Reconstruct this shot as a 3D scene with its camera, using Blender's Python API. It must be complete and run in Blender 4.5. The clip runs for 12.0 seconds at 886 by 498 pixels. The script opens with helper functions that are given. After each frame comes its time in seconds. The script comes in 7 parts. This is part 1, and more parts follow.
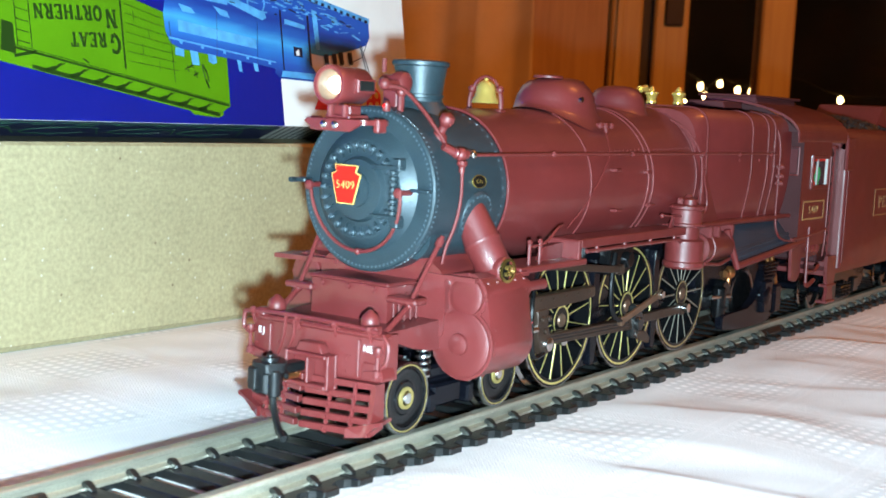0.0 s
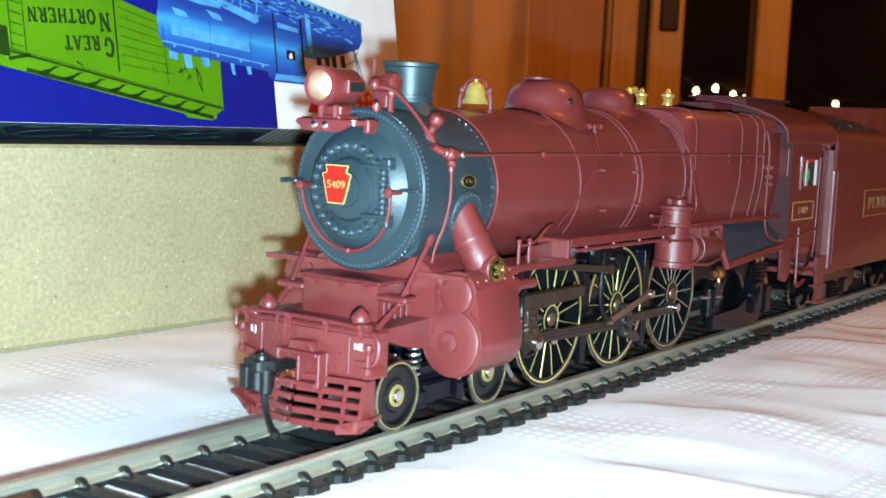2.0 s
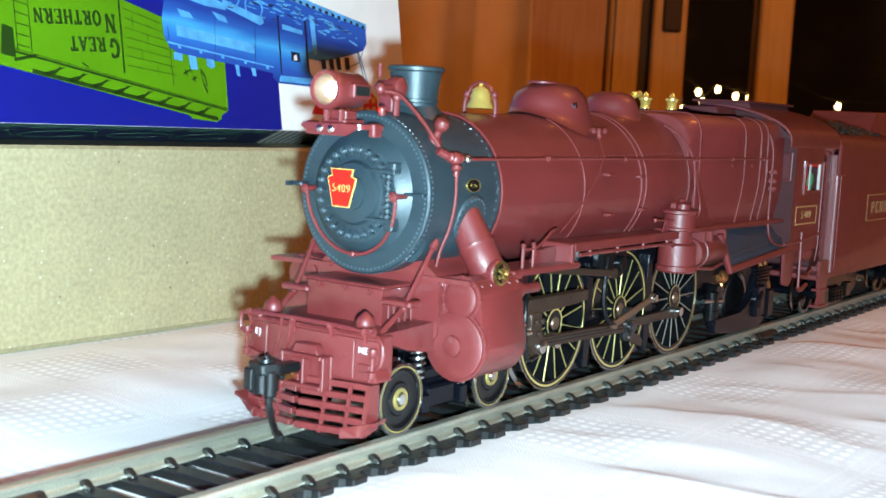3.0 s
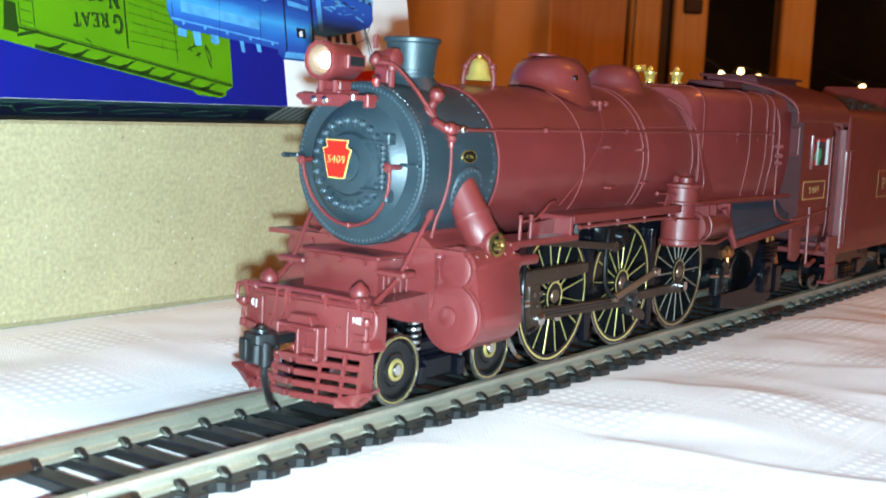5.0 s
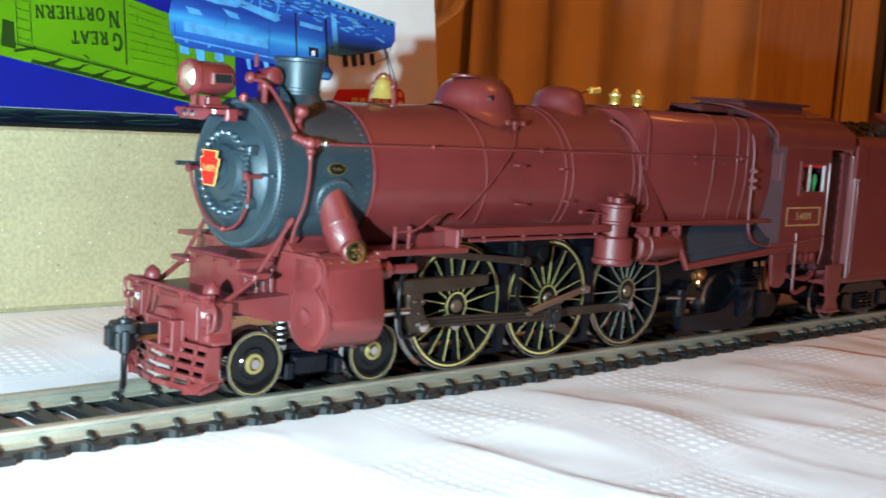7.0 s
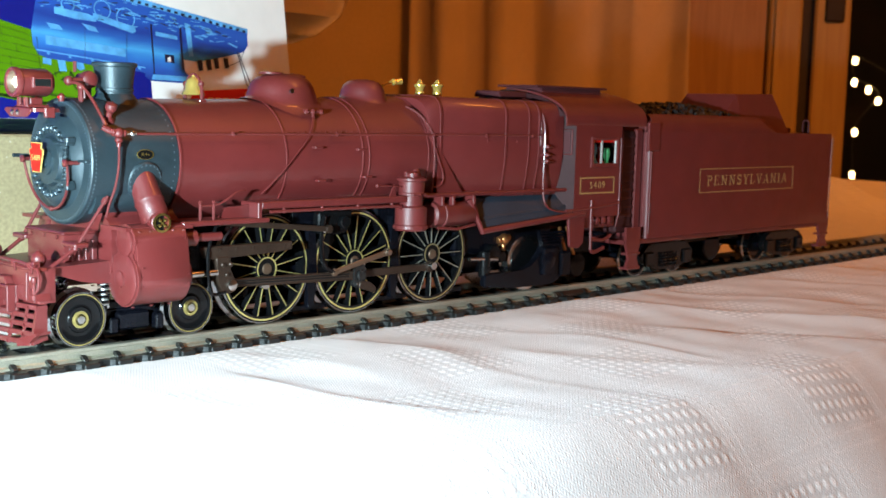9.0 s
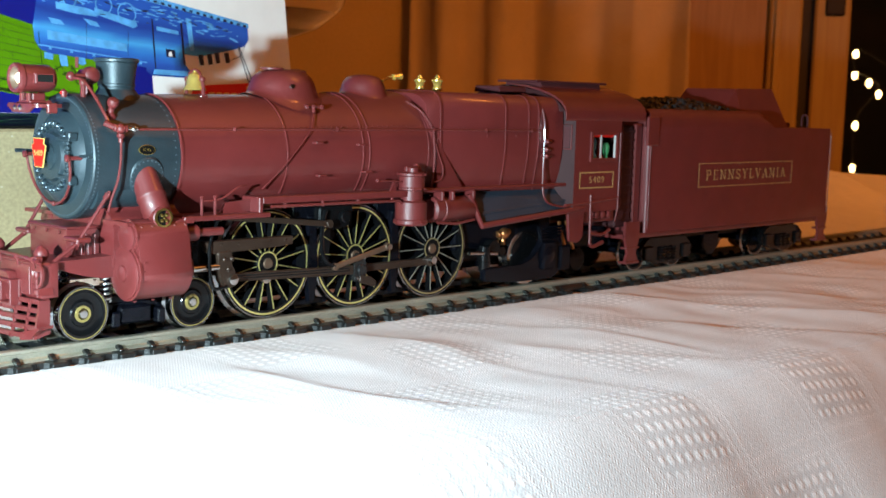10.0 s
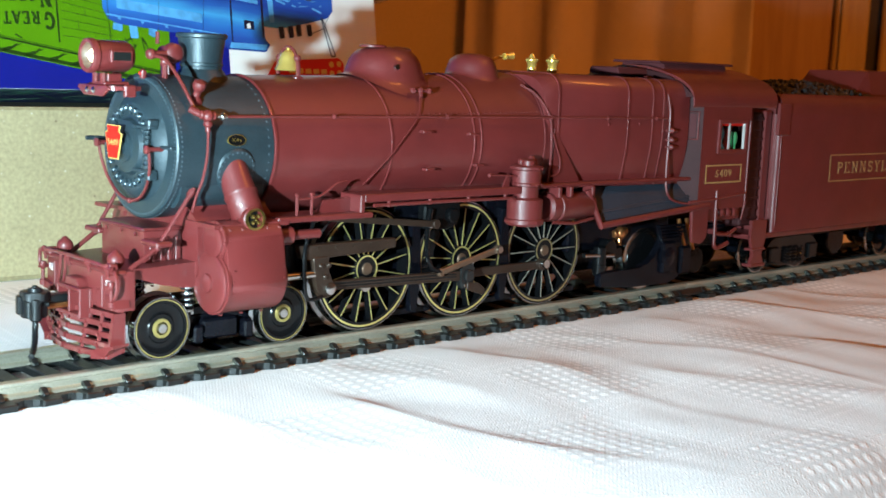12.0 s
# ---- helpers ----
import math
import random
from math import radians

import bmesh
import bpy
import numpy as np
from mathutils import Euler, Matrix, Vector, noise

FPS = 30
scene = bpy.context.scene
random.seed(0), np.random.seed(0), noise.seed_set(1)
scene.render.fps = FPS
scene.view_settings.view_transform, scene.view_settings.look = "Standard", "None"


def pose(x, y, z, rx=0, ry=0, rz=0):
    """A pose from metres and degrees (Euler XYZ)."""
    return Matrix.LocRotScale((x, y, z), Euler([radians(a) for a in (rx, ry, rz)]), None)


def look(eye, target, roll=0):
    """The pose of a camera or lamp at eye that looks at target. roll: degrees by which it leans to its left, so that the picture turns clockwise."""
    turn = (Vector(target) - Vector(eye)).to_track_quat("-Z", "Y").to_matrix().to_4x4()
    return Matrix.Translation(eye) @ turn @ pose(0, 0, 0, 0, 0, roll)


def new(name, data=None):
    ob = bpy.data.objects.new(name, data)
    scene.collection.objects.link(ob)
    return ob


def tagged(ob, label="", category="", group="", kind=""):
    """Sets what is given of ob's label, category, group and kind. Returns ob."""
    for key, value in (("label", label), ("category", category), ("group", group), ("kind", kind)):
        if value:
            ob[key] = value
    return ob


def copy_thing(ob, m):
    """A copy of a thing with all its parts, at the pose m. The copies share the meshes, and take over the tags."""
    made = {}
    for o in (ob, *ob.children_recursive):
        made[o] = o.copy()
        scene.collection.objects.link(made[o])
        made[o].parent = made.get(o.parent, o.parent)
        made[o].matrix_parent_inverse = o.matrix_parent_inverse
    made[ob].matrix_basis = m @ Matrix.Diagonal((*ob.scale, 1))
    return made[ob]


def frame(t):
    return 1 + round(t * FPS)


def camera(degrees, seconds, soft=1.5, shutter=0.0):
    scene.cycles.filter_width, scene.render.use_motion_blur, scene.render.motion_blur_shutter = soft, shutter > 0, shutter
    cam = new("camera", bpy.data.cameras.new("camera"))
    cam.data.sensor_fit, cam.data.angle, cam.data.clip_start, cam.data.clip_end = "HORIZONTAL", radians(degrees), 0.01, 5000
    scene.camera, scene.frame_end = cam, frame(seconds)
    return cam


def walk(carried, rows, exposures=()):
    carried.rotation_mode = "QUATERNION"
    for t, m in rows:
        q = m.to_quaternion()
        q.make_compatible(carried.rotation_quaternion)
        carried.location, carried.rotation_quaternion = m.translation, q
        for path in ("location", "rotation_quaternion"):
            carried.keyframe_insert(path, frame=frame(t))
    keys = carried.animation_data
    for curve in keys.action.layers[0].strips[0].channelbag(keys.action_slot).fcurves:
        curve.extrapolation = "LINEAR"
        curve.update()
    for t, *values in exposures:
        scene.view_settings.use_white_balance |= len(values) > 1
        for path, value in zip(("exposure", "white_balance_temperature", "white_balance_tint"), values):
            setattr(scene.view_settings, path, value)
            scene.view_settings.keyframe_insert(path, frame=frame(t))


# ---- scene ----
cam = camera(38.96, 12.0, soft=1.6, shutter=0.5)
# seconds; eye in mm; yaw, pitch and roll in degrees
ROWS = [
    (0, -140.15, -111.34, 50.93, -55.336, -6.438, 2.826),
    (0.5, -141.03, -111.44, 51.14, -55.574, -5.915, 2.935),
    (1, -141.65, -112.48, 50.89, -55.554, -5.831, 2.778),
    (1.5, -141.84, -113.24, 50.31, -55.509, -6.079, 2.674),
    (2, -141.19, -113.31, 50.26, -55.475, -6.181, 2.678),
    (2.5, -141.39, -112.66, 50.61, -55.614, -6.342, 3.006),
    (3, -141.75, -113.08, 50.96, -55.419, -6.213, 3.008),
    (4.8, -140.77, -114.39, 49.61, -55.012, -6.466, 2.681),
    (5, -139.56, -116.44, 49.23, -54.413, -6.979, 2.794),
    (5.5, -132.70, -120.09, 48.67, -52.136, -8.210, 1.728),
    (6, -126.21, -133.37, 52.17, -48.338, -7.715, 2.593),
    (6.5, -114.79, -148.03, 49.27, -44.652, -7.173, 3.125),
    (7, -111.93, -165.51, 52.33, -43.981, -6.743, 3.923),
    (7.5, -107.37, -185.33, 52.88, -43.328, -6.786, 4.127),
    (7.7, -107.79, -193.19, 50.85, -43.066, -7.049, 3.001),
    (9.3, -117.93, -217.71, 51.33, -45.663, -6.450, 1.670),
    (9.5, -118.26, -217.74, 51.21, -45.321, -6.677, 1.668),
    (10, -117.59, -218.14, 51.85, -45.559, -6.866, 1.678),
    (10.5, -117.01, -212.20, 51.98, -43.940, -6.677, 0.972),
    (11, -113.17, -199.59, 57.61, -43.515, -7.102, 1.070),
    (11.5, -107.51, -186.40, 56.29, -43.104, -8.212, 2.159),
    (12, -104.45, -184.45, 54.25, -43.576, -8.381, 2.458),
]
PHONE = (-0.1405, -0.1165, 0.0425)
FLASH, ROOM = 6.6, 25.5
EXPOSURES = [(0.0, -0.10, 6500, 10), (5.0, -0.12, 6500, 10), (6.0, -0.31, 6500, 10), (7.0, -0.29, 6550, 10), (7.5, -0.05, 6700, 11), (9.4, -0.21, 6850, 11), (10.0, -0.32, 6850, 11), (10.5, -0.54, 6850, 11), (11.2, -0.34, 6800, 11), (12.0, -0.24, 6650, 7)]
cam.data.dof.use_dof = True
cam.data.dof.focus_distance = 0.245
cam.data.dof.aperture_fstop = 78.0
walk(
    cam,
    [(t, pose(x / 1000, y / 1000, z / 1000, 90 + pitch, 0, yaw) @ pose(0, 0, 0, 0, 0, roll)) for t, x, y, z, yaw, pitch, roll in ROWS],
    EXPOSURES,
)

# ---- light ----
world = bpy.data.worlds.new("night")
world.use_nodes = True
world.node_tree.nodes["Background"].inputs[0].default_value = (0.004, 0.004, 0.006, 1)
world.node_tree.nodes["Background"].inputs[1].default_value = 1.0
scene.world = world


def lamp(name, kind, power, colour, m, **more):
    data = bpy.data.lights.new(name, kind)
    data.energy, data.color = power, colour
    for key, value in more.items():
        if key == "radius":
            data.shadow_soft_size = value
        if key == "size":
            data.shape, data.size = "DISK", value
    ob = new(name, data)
    ob.matrix_world = m
    return ob


# the small white light of the filming phone, and the warm lamp of the room
lamp("phone_light", "POINT", FLASH, (0.69, 1.0, 1.15), pose(*PHONE), radius=0.0022)
lamp("room_lamp", "AREA", ROOM, (1.0, 0.31, 0.045), look((0.64, -0.73, 1.165), (1.74, 1.0, 1.1)), size=0.4)

# ---- materials ----
MM = 0.001


def mat(name, base, rough=0.5, metal=0.0, coat=0.0, grain=0.0, scale=4000.0, bump=0.0, bump_scale=6000.0, spec=0.5, emit=None, power=0.0, mottle=0.0, mottle_scale=150.0, rough_var=0.0):
    m = bpy.data.materials.new(name)
    m.use_nodes = True
    nt = m.node_tree
    bs = nt.nodes["Principled BSDF"]
    bs.inputs["Base Color"].default_value = (*base, 1)
    bs.inputs["Roughness"].default_value = rough
    bs.inputs["Metallic"].default_value = metal
    bs.inputs["Coat Weight"].default_value = coat
    bs.inputs["Specular IOR Level"].default_value = spec
    if emit:
        bs.inputs["Emission Color"].default_value = (*emit, 1)
        bs.inputs["Emission Strength"].default_value = power
    tc = nt.nodes.new("ShaderNodeTexCoord")
    if grain or mottle:
        last = None
        for amount, sc, detail in ((grain, scale, 3.0), (mottle, mottle_scale, 4.0)):
            if not amount:
                continue
            no = nt.nodes.new("ShaderNodeTexNoise")
            no.inputs["Scale"].default_value = sc
            no.inputs["Detail"].default_value = detail
            nt.links.new(tc.outputs["Object"], no.inputs["Vector"])
            mr = nt.nodes.new("ShaderNodeMapRange")
            mr.inputs["From Min"].default_value, mr.inputs["From Max"].default_value = 0.3, 0.7
            mr.inputs["To Min"].default_value, mr.inputs["To Max"].default_value = 1 - amount, 1 + amount
            nt.links.new(no.outputs["Fac"], mr.inputs["Value"])
            mx = nt.nodes.new("ShaderNodeVectorMath")
            mx.operation = "SCALE"
            if last is None:
                mx.inputs[0].default_value = base
            else:
                nt.links.new(last.outputs[0], mx.inputs[0])
            nt.links.new(mr.outputs[0], mx.inputs["Scale"])
            last = mx
        nt.links.new(last.outputs[0], bs.inputs["Base Color"])
    if rough_var:
        no = nt.nodes.new("ShaderNodeTexNoise")
        no.inputs["Scale"].default_value = 220.0
        no.inputs["Detail"].default_value = 4.0
        nt.links.new(tc.outputs["Object"], no.inputs["Vector"])
        mr = nt.nodes.new("ShaderNodeMapRange")
        mr.inputs["To Min"].default_value, mr.inputs["To Max"].default_value = max(0.02, rough - rough_var), min(1, rough + rough_var)
        nt.links.new(no.outputs["Fac"], mr.inputs["Value"])
        nt.links.new(mr.outputs[0], bs.inputs["Roughness"])
    if bump:
        no = nt.nodes.new("ShaderNodeTexNoise")
        no.inputs["Scale"].default_value = bump_scale
        no.inputs["Detail"].default_value = 3.0
        nt.links.new(tc.outputs["Object"], no.inputs["Vector"])
        bu = nt.nodes.new("ShaderNodeBump")
        bu.inputs["Strength"].default_value = 1.0
        bu.inputs["Distance"].default_value = bump
        nt.links.new(no.outputs["Fac"], bu.inputs["Height"])
        nt.links.new(bu.outputs[0], bs.inputs["Normal"])
    return m


RED = mat("maroon_paint", (0.130, 0.0165, 0.0160), 0.48, coat=0.42, grain=0.10, scale=9000, mottle=0.10, mottle_scale=120, bump=0.000022, bump_scale=2600, rough_var=0.08)
ROOF = mat("dark_roof_paint", (0.072, 0.0165, 0.0185), 0.62, spec=0.2, grain=0.12, mottle=0.15, bump=0.00001)
# paler than the graphite: worn heads, with their glint put into the colour
RIVET = mat("worn_glint_rivet", (0.075, 0.105, 0.125), 0.32, metal=0.3)
GRAPH = mat("graphite_paint", (0.022, 0.038, 0.047), 0.42, metal=0.25, grain=0.22, scale=6000, mottle=0.15, bump=0.00004, bump_scale=4200, rough_var=0.08)
SLATE = mat("blue_grey_paint", (0.019, 0.027, 0.041), 0.5, grain=0.15, mottle=0.2, bump=0.00001)
BLACK = mat("black_paint", (0.0045, 0.0045, 0.005), 0.16, spec=0.28, grain=0.2, rough_var=0.06)
FRAMEBLACK = mat("black_plastic", (0.0035, 0.0037, 0.006), 0.13, spec=0.16, grain=0.25, mottle=0.3, bump=0.00002)
TIEBLACK = mat("tie_plastic", (0.0075, 0.008, 0.008), 0.36, grain=0.3, mottle=0.3, bump=0.00005, bump_scale=2500)
GOLDLINE = mat("gold_line", (0.36, 0.27, 0.09), 0.4, metal=0.45)
SPOKELINE = mat("yellow_gold_line", (0.80, 0.70, 0.26), 0.28, metal=0.75)
BRASS = mat("brass", (0.60, 0.42, 0.11), 0.22, metal=0.85, rough_var=0.06)
STEEL = mat("bright_steel", (0.62, 0.63, 0.62), 0.22, metal=1.0)
AXLE = mat("worn_axle_steel", (0.17, 0.10, 0.065), 0.4, metal=0.6, mottle=0.2)
RAIL = mat("nickel_rail", (0.48, 0.45, 0.36), 0.36, metal=0.75, grain=0.10, scale=3000, mottle=0.16, mottle_scale=60, rough_var=0.1)
ROD = mat("blackened_rod", (0.046, 0.027, 0.019), 0.36, metal=0.45, grain=0.2, mottle=0.2)
PLATE_RED = mat("keystone_red", (0.60, 0.011, 0.006), 0.5, spec=0.2, mottle=0.06)
GILT = mat("gilt_lettering", (0.72, 0.50, 0.14), 0.45, metal=0.2)
TYRE = mat("dark_steel_tyre", (0.36, 0.37, 0.38), 0.13, metal=1.0, rough_var=0.08)
DULLGILT = mat("dull_gilt_lettering", (0.36, 0.215, 0.08), 0.5)
SASH = mat("pale_grey_sash", (0.42, 0.40, 0.38), 0.5, mottle=0.1)
WHITEPAINT = mat("white_lettering", (0.75, 0.75, 0.73), 0.5)
LENS = mat("lamp_reflector", (0.13, 0.095, 0.07), 0.42, metal=0.3)
RIMLINE = mat("dull_bronze_line", (0.30, 0.22, 0.10), 0.35, metal=0.4)
POLISHED = mat("polished_brass", (0.86, 0.59, 0.15), 0.24, metal=0.7, rough_var=0.05, bump=0.00002, bump_scale=700)
DARKBRASS = mat("tarnished_brass", (0.34, 0.24, 0.07), 0.2, metal=0.92, mottle=0.3, rough_var=0.08)
BULB = mat("lit_bulb", (1, 0.9, 0.7), 0.3, emit=(1.0, 0.84, 0.60), power=9.0)
# the maroon again, with shade put into the colour
SHADEMAROON = mat("shade_darkened_maroon", (0.040, 0.0105, 0.0115), 0.55, spec=0.25, grain=0.12, mottle=0.12, bump=0.00001)
COUPLERGREY = mat("dark_grey_metal", (0.011, 0.012, 0.013), 0.36, metal=0.4, grain=0.2, mottle=0.2, bump=0.00003)
GEARSTEEL = mat("dull_gear_steel", (0.035, 0.034, 0.034), 0.2, metal=0.6, grain=0.2, mottle=0.3, rough_var=0.1)
REDGLASS = mat("red_marker_glass", (0.65, 0.01, 0.01), 0.1, coat=0.6)
DARKGLASS = mat("black_number_glass", (0.01, 0.012, 0.012), 0.08, coat=0.5)
COAL = mat("coal", (0.009, 0.009, 0.010), 0.5, grain=0.4, bump=0.0002, bump_scale=900)
COPPER = mat("copper_spring", (0.55, 0.22, 0.08), 0.3, metal=0.9)
THINLINE = mat("thin_silver_line", (0.36, 0.33, 0.27), 0.3, metal=0.5)
for m_ in (RED, ROD):
    m_.node_tree.nodes["Principled BSDF"].inputs["Coat Roughness"].default_value = 0.09

# ---- tools: meshes are drawn in millimetres and scaled on linking ----


def part(name, bm, material, parent=None, label="", smooth=35.0):
    me = bpy.data.meshes.new(name)
    bmesh.ops.recalc_face_normals(bm, faces=bm.faces)
    bm.to_mesh(me)
    bm.free()
    me.transform(Matrix.Scale(MM, 4))
    for m in material if isinstance(material, (list, tuple)) else [material]:
        me.materials.append(m)
    if smooth:
        me.shade_smooth()
        me.set_sharp_from_angle(angle=radians(smooth))
    ob = new(name, me)
    if parent is not None:
        ob.parent = parent
    if label:
        tagged(ob, label=label)
    return ob


def part_each(name, bm, material, parent=None, label="", smooth=35.0):
    """One part for each separate piece of the drawing."""
    bm.verts.ensure_lookup_table()
    left, out = set(bm.verts), []
    while left:
        seed = next(v for v in bm.verts if v in left)
        stack, isle = [seed], {seed}
        while stack:
            for e in stack.pop().link_edges:
                for v in e.verts:
                    if v not in isle:
                        isle.add(v)
                        stack.append(v)
        left -= isle
        b = bmesh.new()
        twin = {v: b.verts.new(v.co) for v in bm.verts if v in isle}
        for f in bm.faces:
            if f.verts[0] in isle:
                b.faces.new([twin[v] for v in f.verts])
        out.append(part(name, b, material, parent, label, smooth))
    bm.free()
    return out


def again(ob, name, m, parent=None):
    """Another object on the same mesh, moved by m (metres)."""
    o = new(name, ob.data)
    o.parent = parent if parent is not None else ob.parent
    o.matrix_basis = m
    return o


def thing(name, label, category, group="", kind=""):
    ob = new(name)
    ob.empty_display_size = 0.01
    return tagged(ob, label, category, group, kind)


def B():
    return bmesh.new()


def box(bm, x0, x1, y0, y1, z0, z1, bevel=0.0, seg=1):
    vs = [bm.verts.new((x, y, z)) for x in (x0, x1) for y in (y0, y1) for z in (z0, z1)]
    fs = [(0, 1, 3, 2), (4, 6, 7, 5), (0, 4, 5, 1), (2, 3, 7, 6), (0, 2, 6, 4), (1, 5, 7, 3)]
    faces = [bm.faces.new([vs[i] for i in f]) for f in fs]
    if bevel:
        edges = {e for f in faces for e in f.edges}
        bmesh.ops.bevel(bm, geom=list(edges), offset=bevel, segments=seg, affect="EDGES", profile=0.6)
    return bm


def axes(d):
    d = Vector(d).normalized()
    a = d.orthogonal().normalized() if abs(d.z) > 0.9 else d.cross(Vector((0, 0, 1))).normalized()
    return d, a, d.cross(a)


def lathe(bm, o, d, prof, n=24, start=0.0, sweep=360.0, caps=True):
    """prof: (radius, distance along d) from end to end; closed with caps where the radius is above 0."""
    o = Vector(o)
    d, a, b = axes(d)
    full = sweep >= 359.9
    k = n if full else n + 1
    rings = []
    for r, h in prof:
        if r <= 1e-6:
            rings.append([bm.verts.new(o + d * h)])
        else:
            rings.append([bm.verts.new(o + d * h + (a * math.cos(t) + b * math.sin(t)) * r) for t in (radians(start + sweep * i / n) for i in range(k))])
    for r0, r1 in zip(rings, rings[1:]):
        for i in range(k if full else k - 1):
            j = (i + 1) % k
            if len(r0) == 1 and len(r1) == 1:
                continue
            if len(r0) == 1:
                bm.faces.new((r0[0], r1[i], r1[j]))
            elif len(r1) == 1:
                bm.faces.new((r0[i], r1[0], r0[j]))
            else:
                bm.faces.new((r0[i], r1[i], r1[j], r0[j]))
    if full and caps and prof[0] != prof[-1]:
        for r in (rings[0], rings[-1]):
            if len(r) > 2:
                bm.faces.new(r)
    return bm


def cyl(bm, p, q, r, r2=None, n=16, ch=0.0):
    p, q = Vector(p), Vector(q)
    h = (q - p).length
    r2 = r if r2 is None else r2
    prof = [(r - ch, 0), (r, ch), (r2, h - ch), (r2 - ch, h)] if ch else [(r, 0), (r2, h)]
    return lathe(bm, p, q - p, prof, n)


def ball(bm, c, r, n=12, flat=1.0):
    prof = [(r * math.sin(math.pi * i / (n // 2)), -r * flat * math.cos(math.pi * i / (n // 2))) for i in range(n // 2 + 1)]
    prof[0] = (0, -r * flat)
    prof[-1] = (0, r * flat)
    return lathe(bm, c, (0, 0, 1), prof, n)


def smooth_path(pts, n=6):
    pts = [Vector(p) for p in pts]
    out = []
    for i in range(len(pts) - 1):
        p0, p1, p2, p3 = pts[max(i - 1, 0)], pts[i], pts[i + 1], pts[min(i + 2, len(pts) - 1)]
        for k in range(n):
            t = k / n
            out.append(0.5 * ((2 * p1) + (p2 - p0) * t + (2 * p0 - 5 * p1 + 4 * p2 - p3) * t * t + (3 * p1 - p0 - 3 * p2 + p3) * t**3))
    return out + [pts[-1]]


def tube(bm, pts, r, n=8, curve=0):
    pts = smooth_path(pts, curve) if curve else [Vector(p) for p in pts]
    rings, prev = [], None
    for i, p in enumerate(pts):
        d = (pts[min(i + 1, len(pts) - 1)] - pts[max(i - 1, 0)]).normalized()
        if prev is None:
            a = d.orthogonal().normalized()
        else:
            a = (prev - d * prev.dot(d)).normalized()
        prev = a
        b = d.cross(a)
        rings.append([bm.verts.new(p + (a * math.cos(t) + b * math.sin(t)) * r) for t in (2 * math.pi * k / n for k in range(n))])
    for r0, r1 in zip(rings, rings[1:]):
        for i in range(n):
            j = (i + 1) % n
            bm.faces.new((r0[i], r0[j], r1[j], r1[i]))
    bm.faces.new(rings[0])
    bm.faces.new(rings[-1])
    return bm


def prism(bm, pts, axis, a, b, bevel=0.0):
    """A polygon, drawn in the plane across the axis, drawn out from a to b."""
    put = {"x": lambda u, v, w: (w, u, v), "y": lambda u, v, w: (u, w, v), "z": lambda u, v, w: (u, v, w)}[axis]
    lo = [bm.verts.new(put(u, v, a)) for u, v in pts]
    hi = [bm.verts.new(put(u, v, b)) for u, v in pts]
    faces = [bm.faces.new(lo), bm.faces.new(hi)]
    for i in range(len(pts)):
        j = (i + 1) % len(pts)
        faces.append(bm.faces.new((lo[i], lo[j], hi[j], hi[i])))
    if bevel:
        bmesh.ops.bevel(bm, geom=list({e for f in faces for e in f.edges}), offset=bevel, segments=1, affect="EDGES")
    return bm


def loft(bm, sections, cap=True):
    """Sections of equal length, each a closed loop of points."""
    rings = [[bm.verts.new(p) for p in s] for s in sections]
    n = len(rings[0])
    for r0, r1 in zip(rings, rings[1:]):
        for i in range(n):
            j = (i + 1) % n
            bm.faces.new((r0[i], r0[j], r1[j], r1[i]))
    if cap:
        bm.faces.new(rings[0])
        bm.faces.new(rings[-1])
    return bm


def rounded(pts, r, n=4):
    """A polygon with its corners rounded by r (one value or one each)."""
    out = []
    m = len(pts)
    for i in range(m):
        p, a, b = Vector(pts[i]), Vector(pts[i - 1]), Vector(pts[(i + 1) % m])
        rr = r[i] if isinstance(r, (list, tuple)) else r
        if rr <= 0:
            out.append(tuple(p))
            continue
        u, v = (a - p).normalized(), (b - p).normalized()
        k = min(rr, (a - p).length * 0.49, (b - p).length * 0.49)
        s, e = p + u * k, p + v * k
        for j in range(n + 1):
            t = j / n
            out.append(tuple((1 - t) ** 2 * s + 2 * t * (1 - t) * p + t * t * e))
    return out


def rivets(bm, places, r=0.28, n=6):
    """places: (point, normal)."""
    for p, d in places:
        lathe(bm, Vector(p) - Vector(d).normalized() * 0.05, d, [(r, 0), (r * 0.8, r * 0.55), (0, r * 0.8)], n)
    return bm


def words(name, body, size, material, parent, m, depth=0.05, stretch=1.0, spacing=1.0, label="", thin=0.0):
    """Built-in lettering as a mesh; m in metres, size in mm (height of capitals about 0.7 of it)."""
    cu = bpy.data.curves.new(name, "FONT")
    cu.body, cu.size, cu.extrude, cu.align_x, cu.align_y = body, size * MM, depth * MM, "CENTER", "CENTER"
    cu.space_character, cu.resolution_u, cu.offset = spacing, 3, -thin * MM
    tmp = bpy.data.objects.new(name, cu)
    scene.collection.objects.link(tmp)
    bpy.context.view_layer.update()
    me = bpy.data.meshes.new_from_object(tmp)
    bpy.data.objects.remove(tmp)
    bpy.data.curves.remove(cu)
    me.transform(Matrix.Diagonal((stretch, 1, 1, 1)))
    me.materials.clear()
    me.materials.append(material)
    ob = new(name, me)
    ob.parent = parent
    ob.matrix_basis = m
    if label:
        tagged(ob, label=label)
    return ob


def bow(cx, cy, rx, ry, a0, a1, n=9):
    return [(cx + rx * math.cos(radians(a0 + (a1 - a0) * k / n)), cy + ry * math.sin(radians(a0 + (a1 - a0) * k / n))) for k in range(n + 1)]


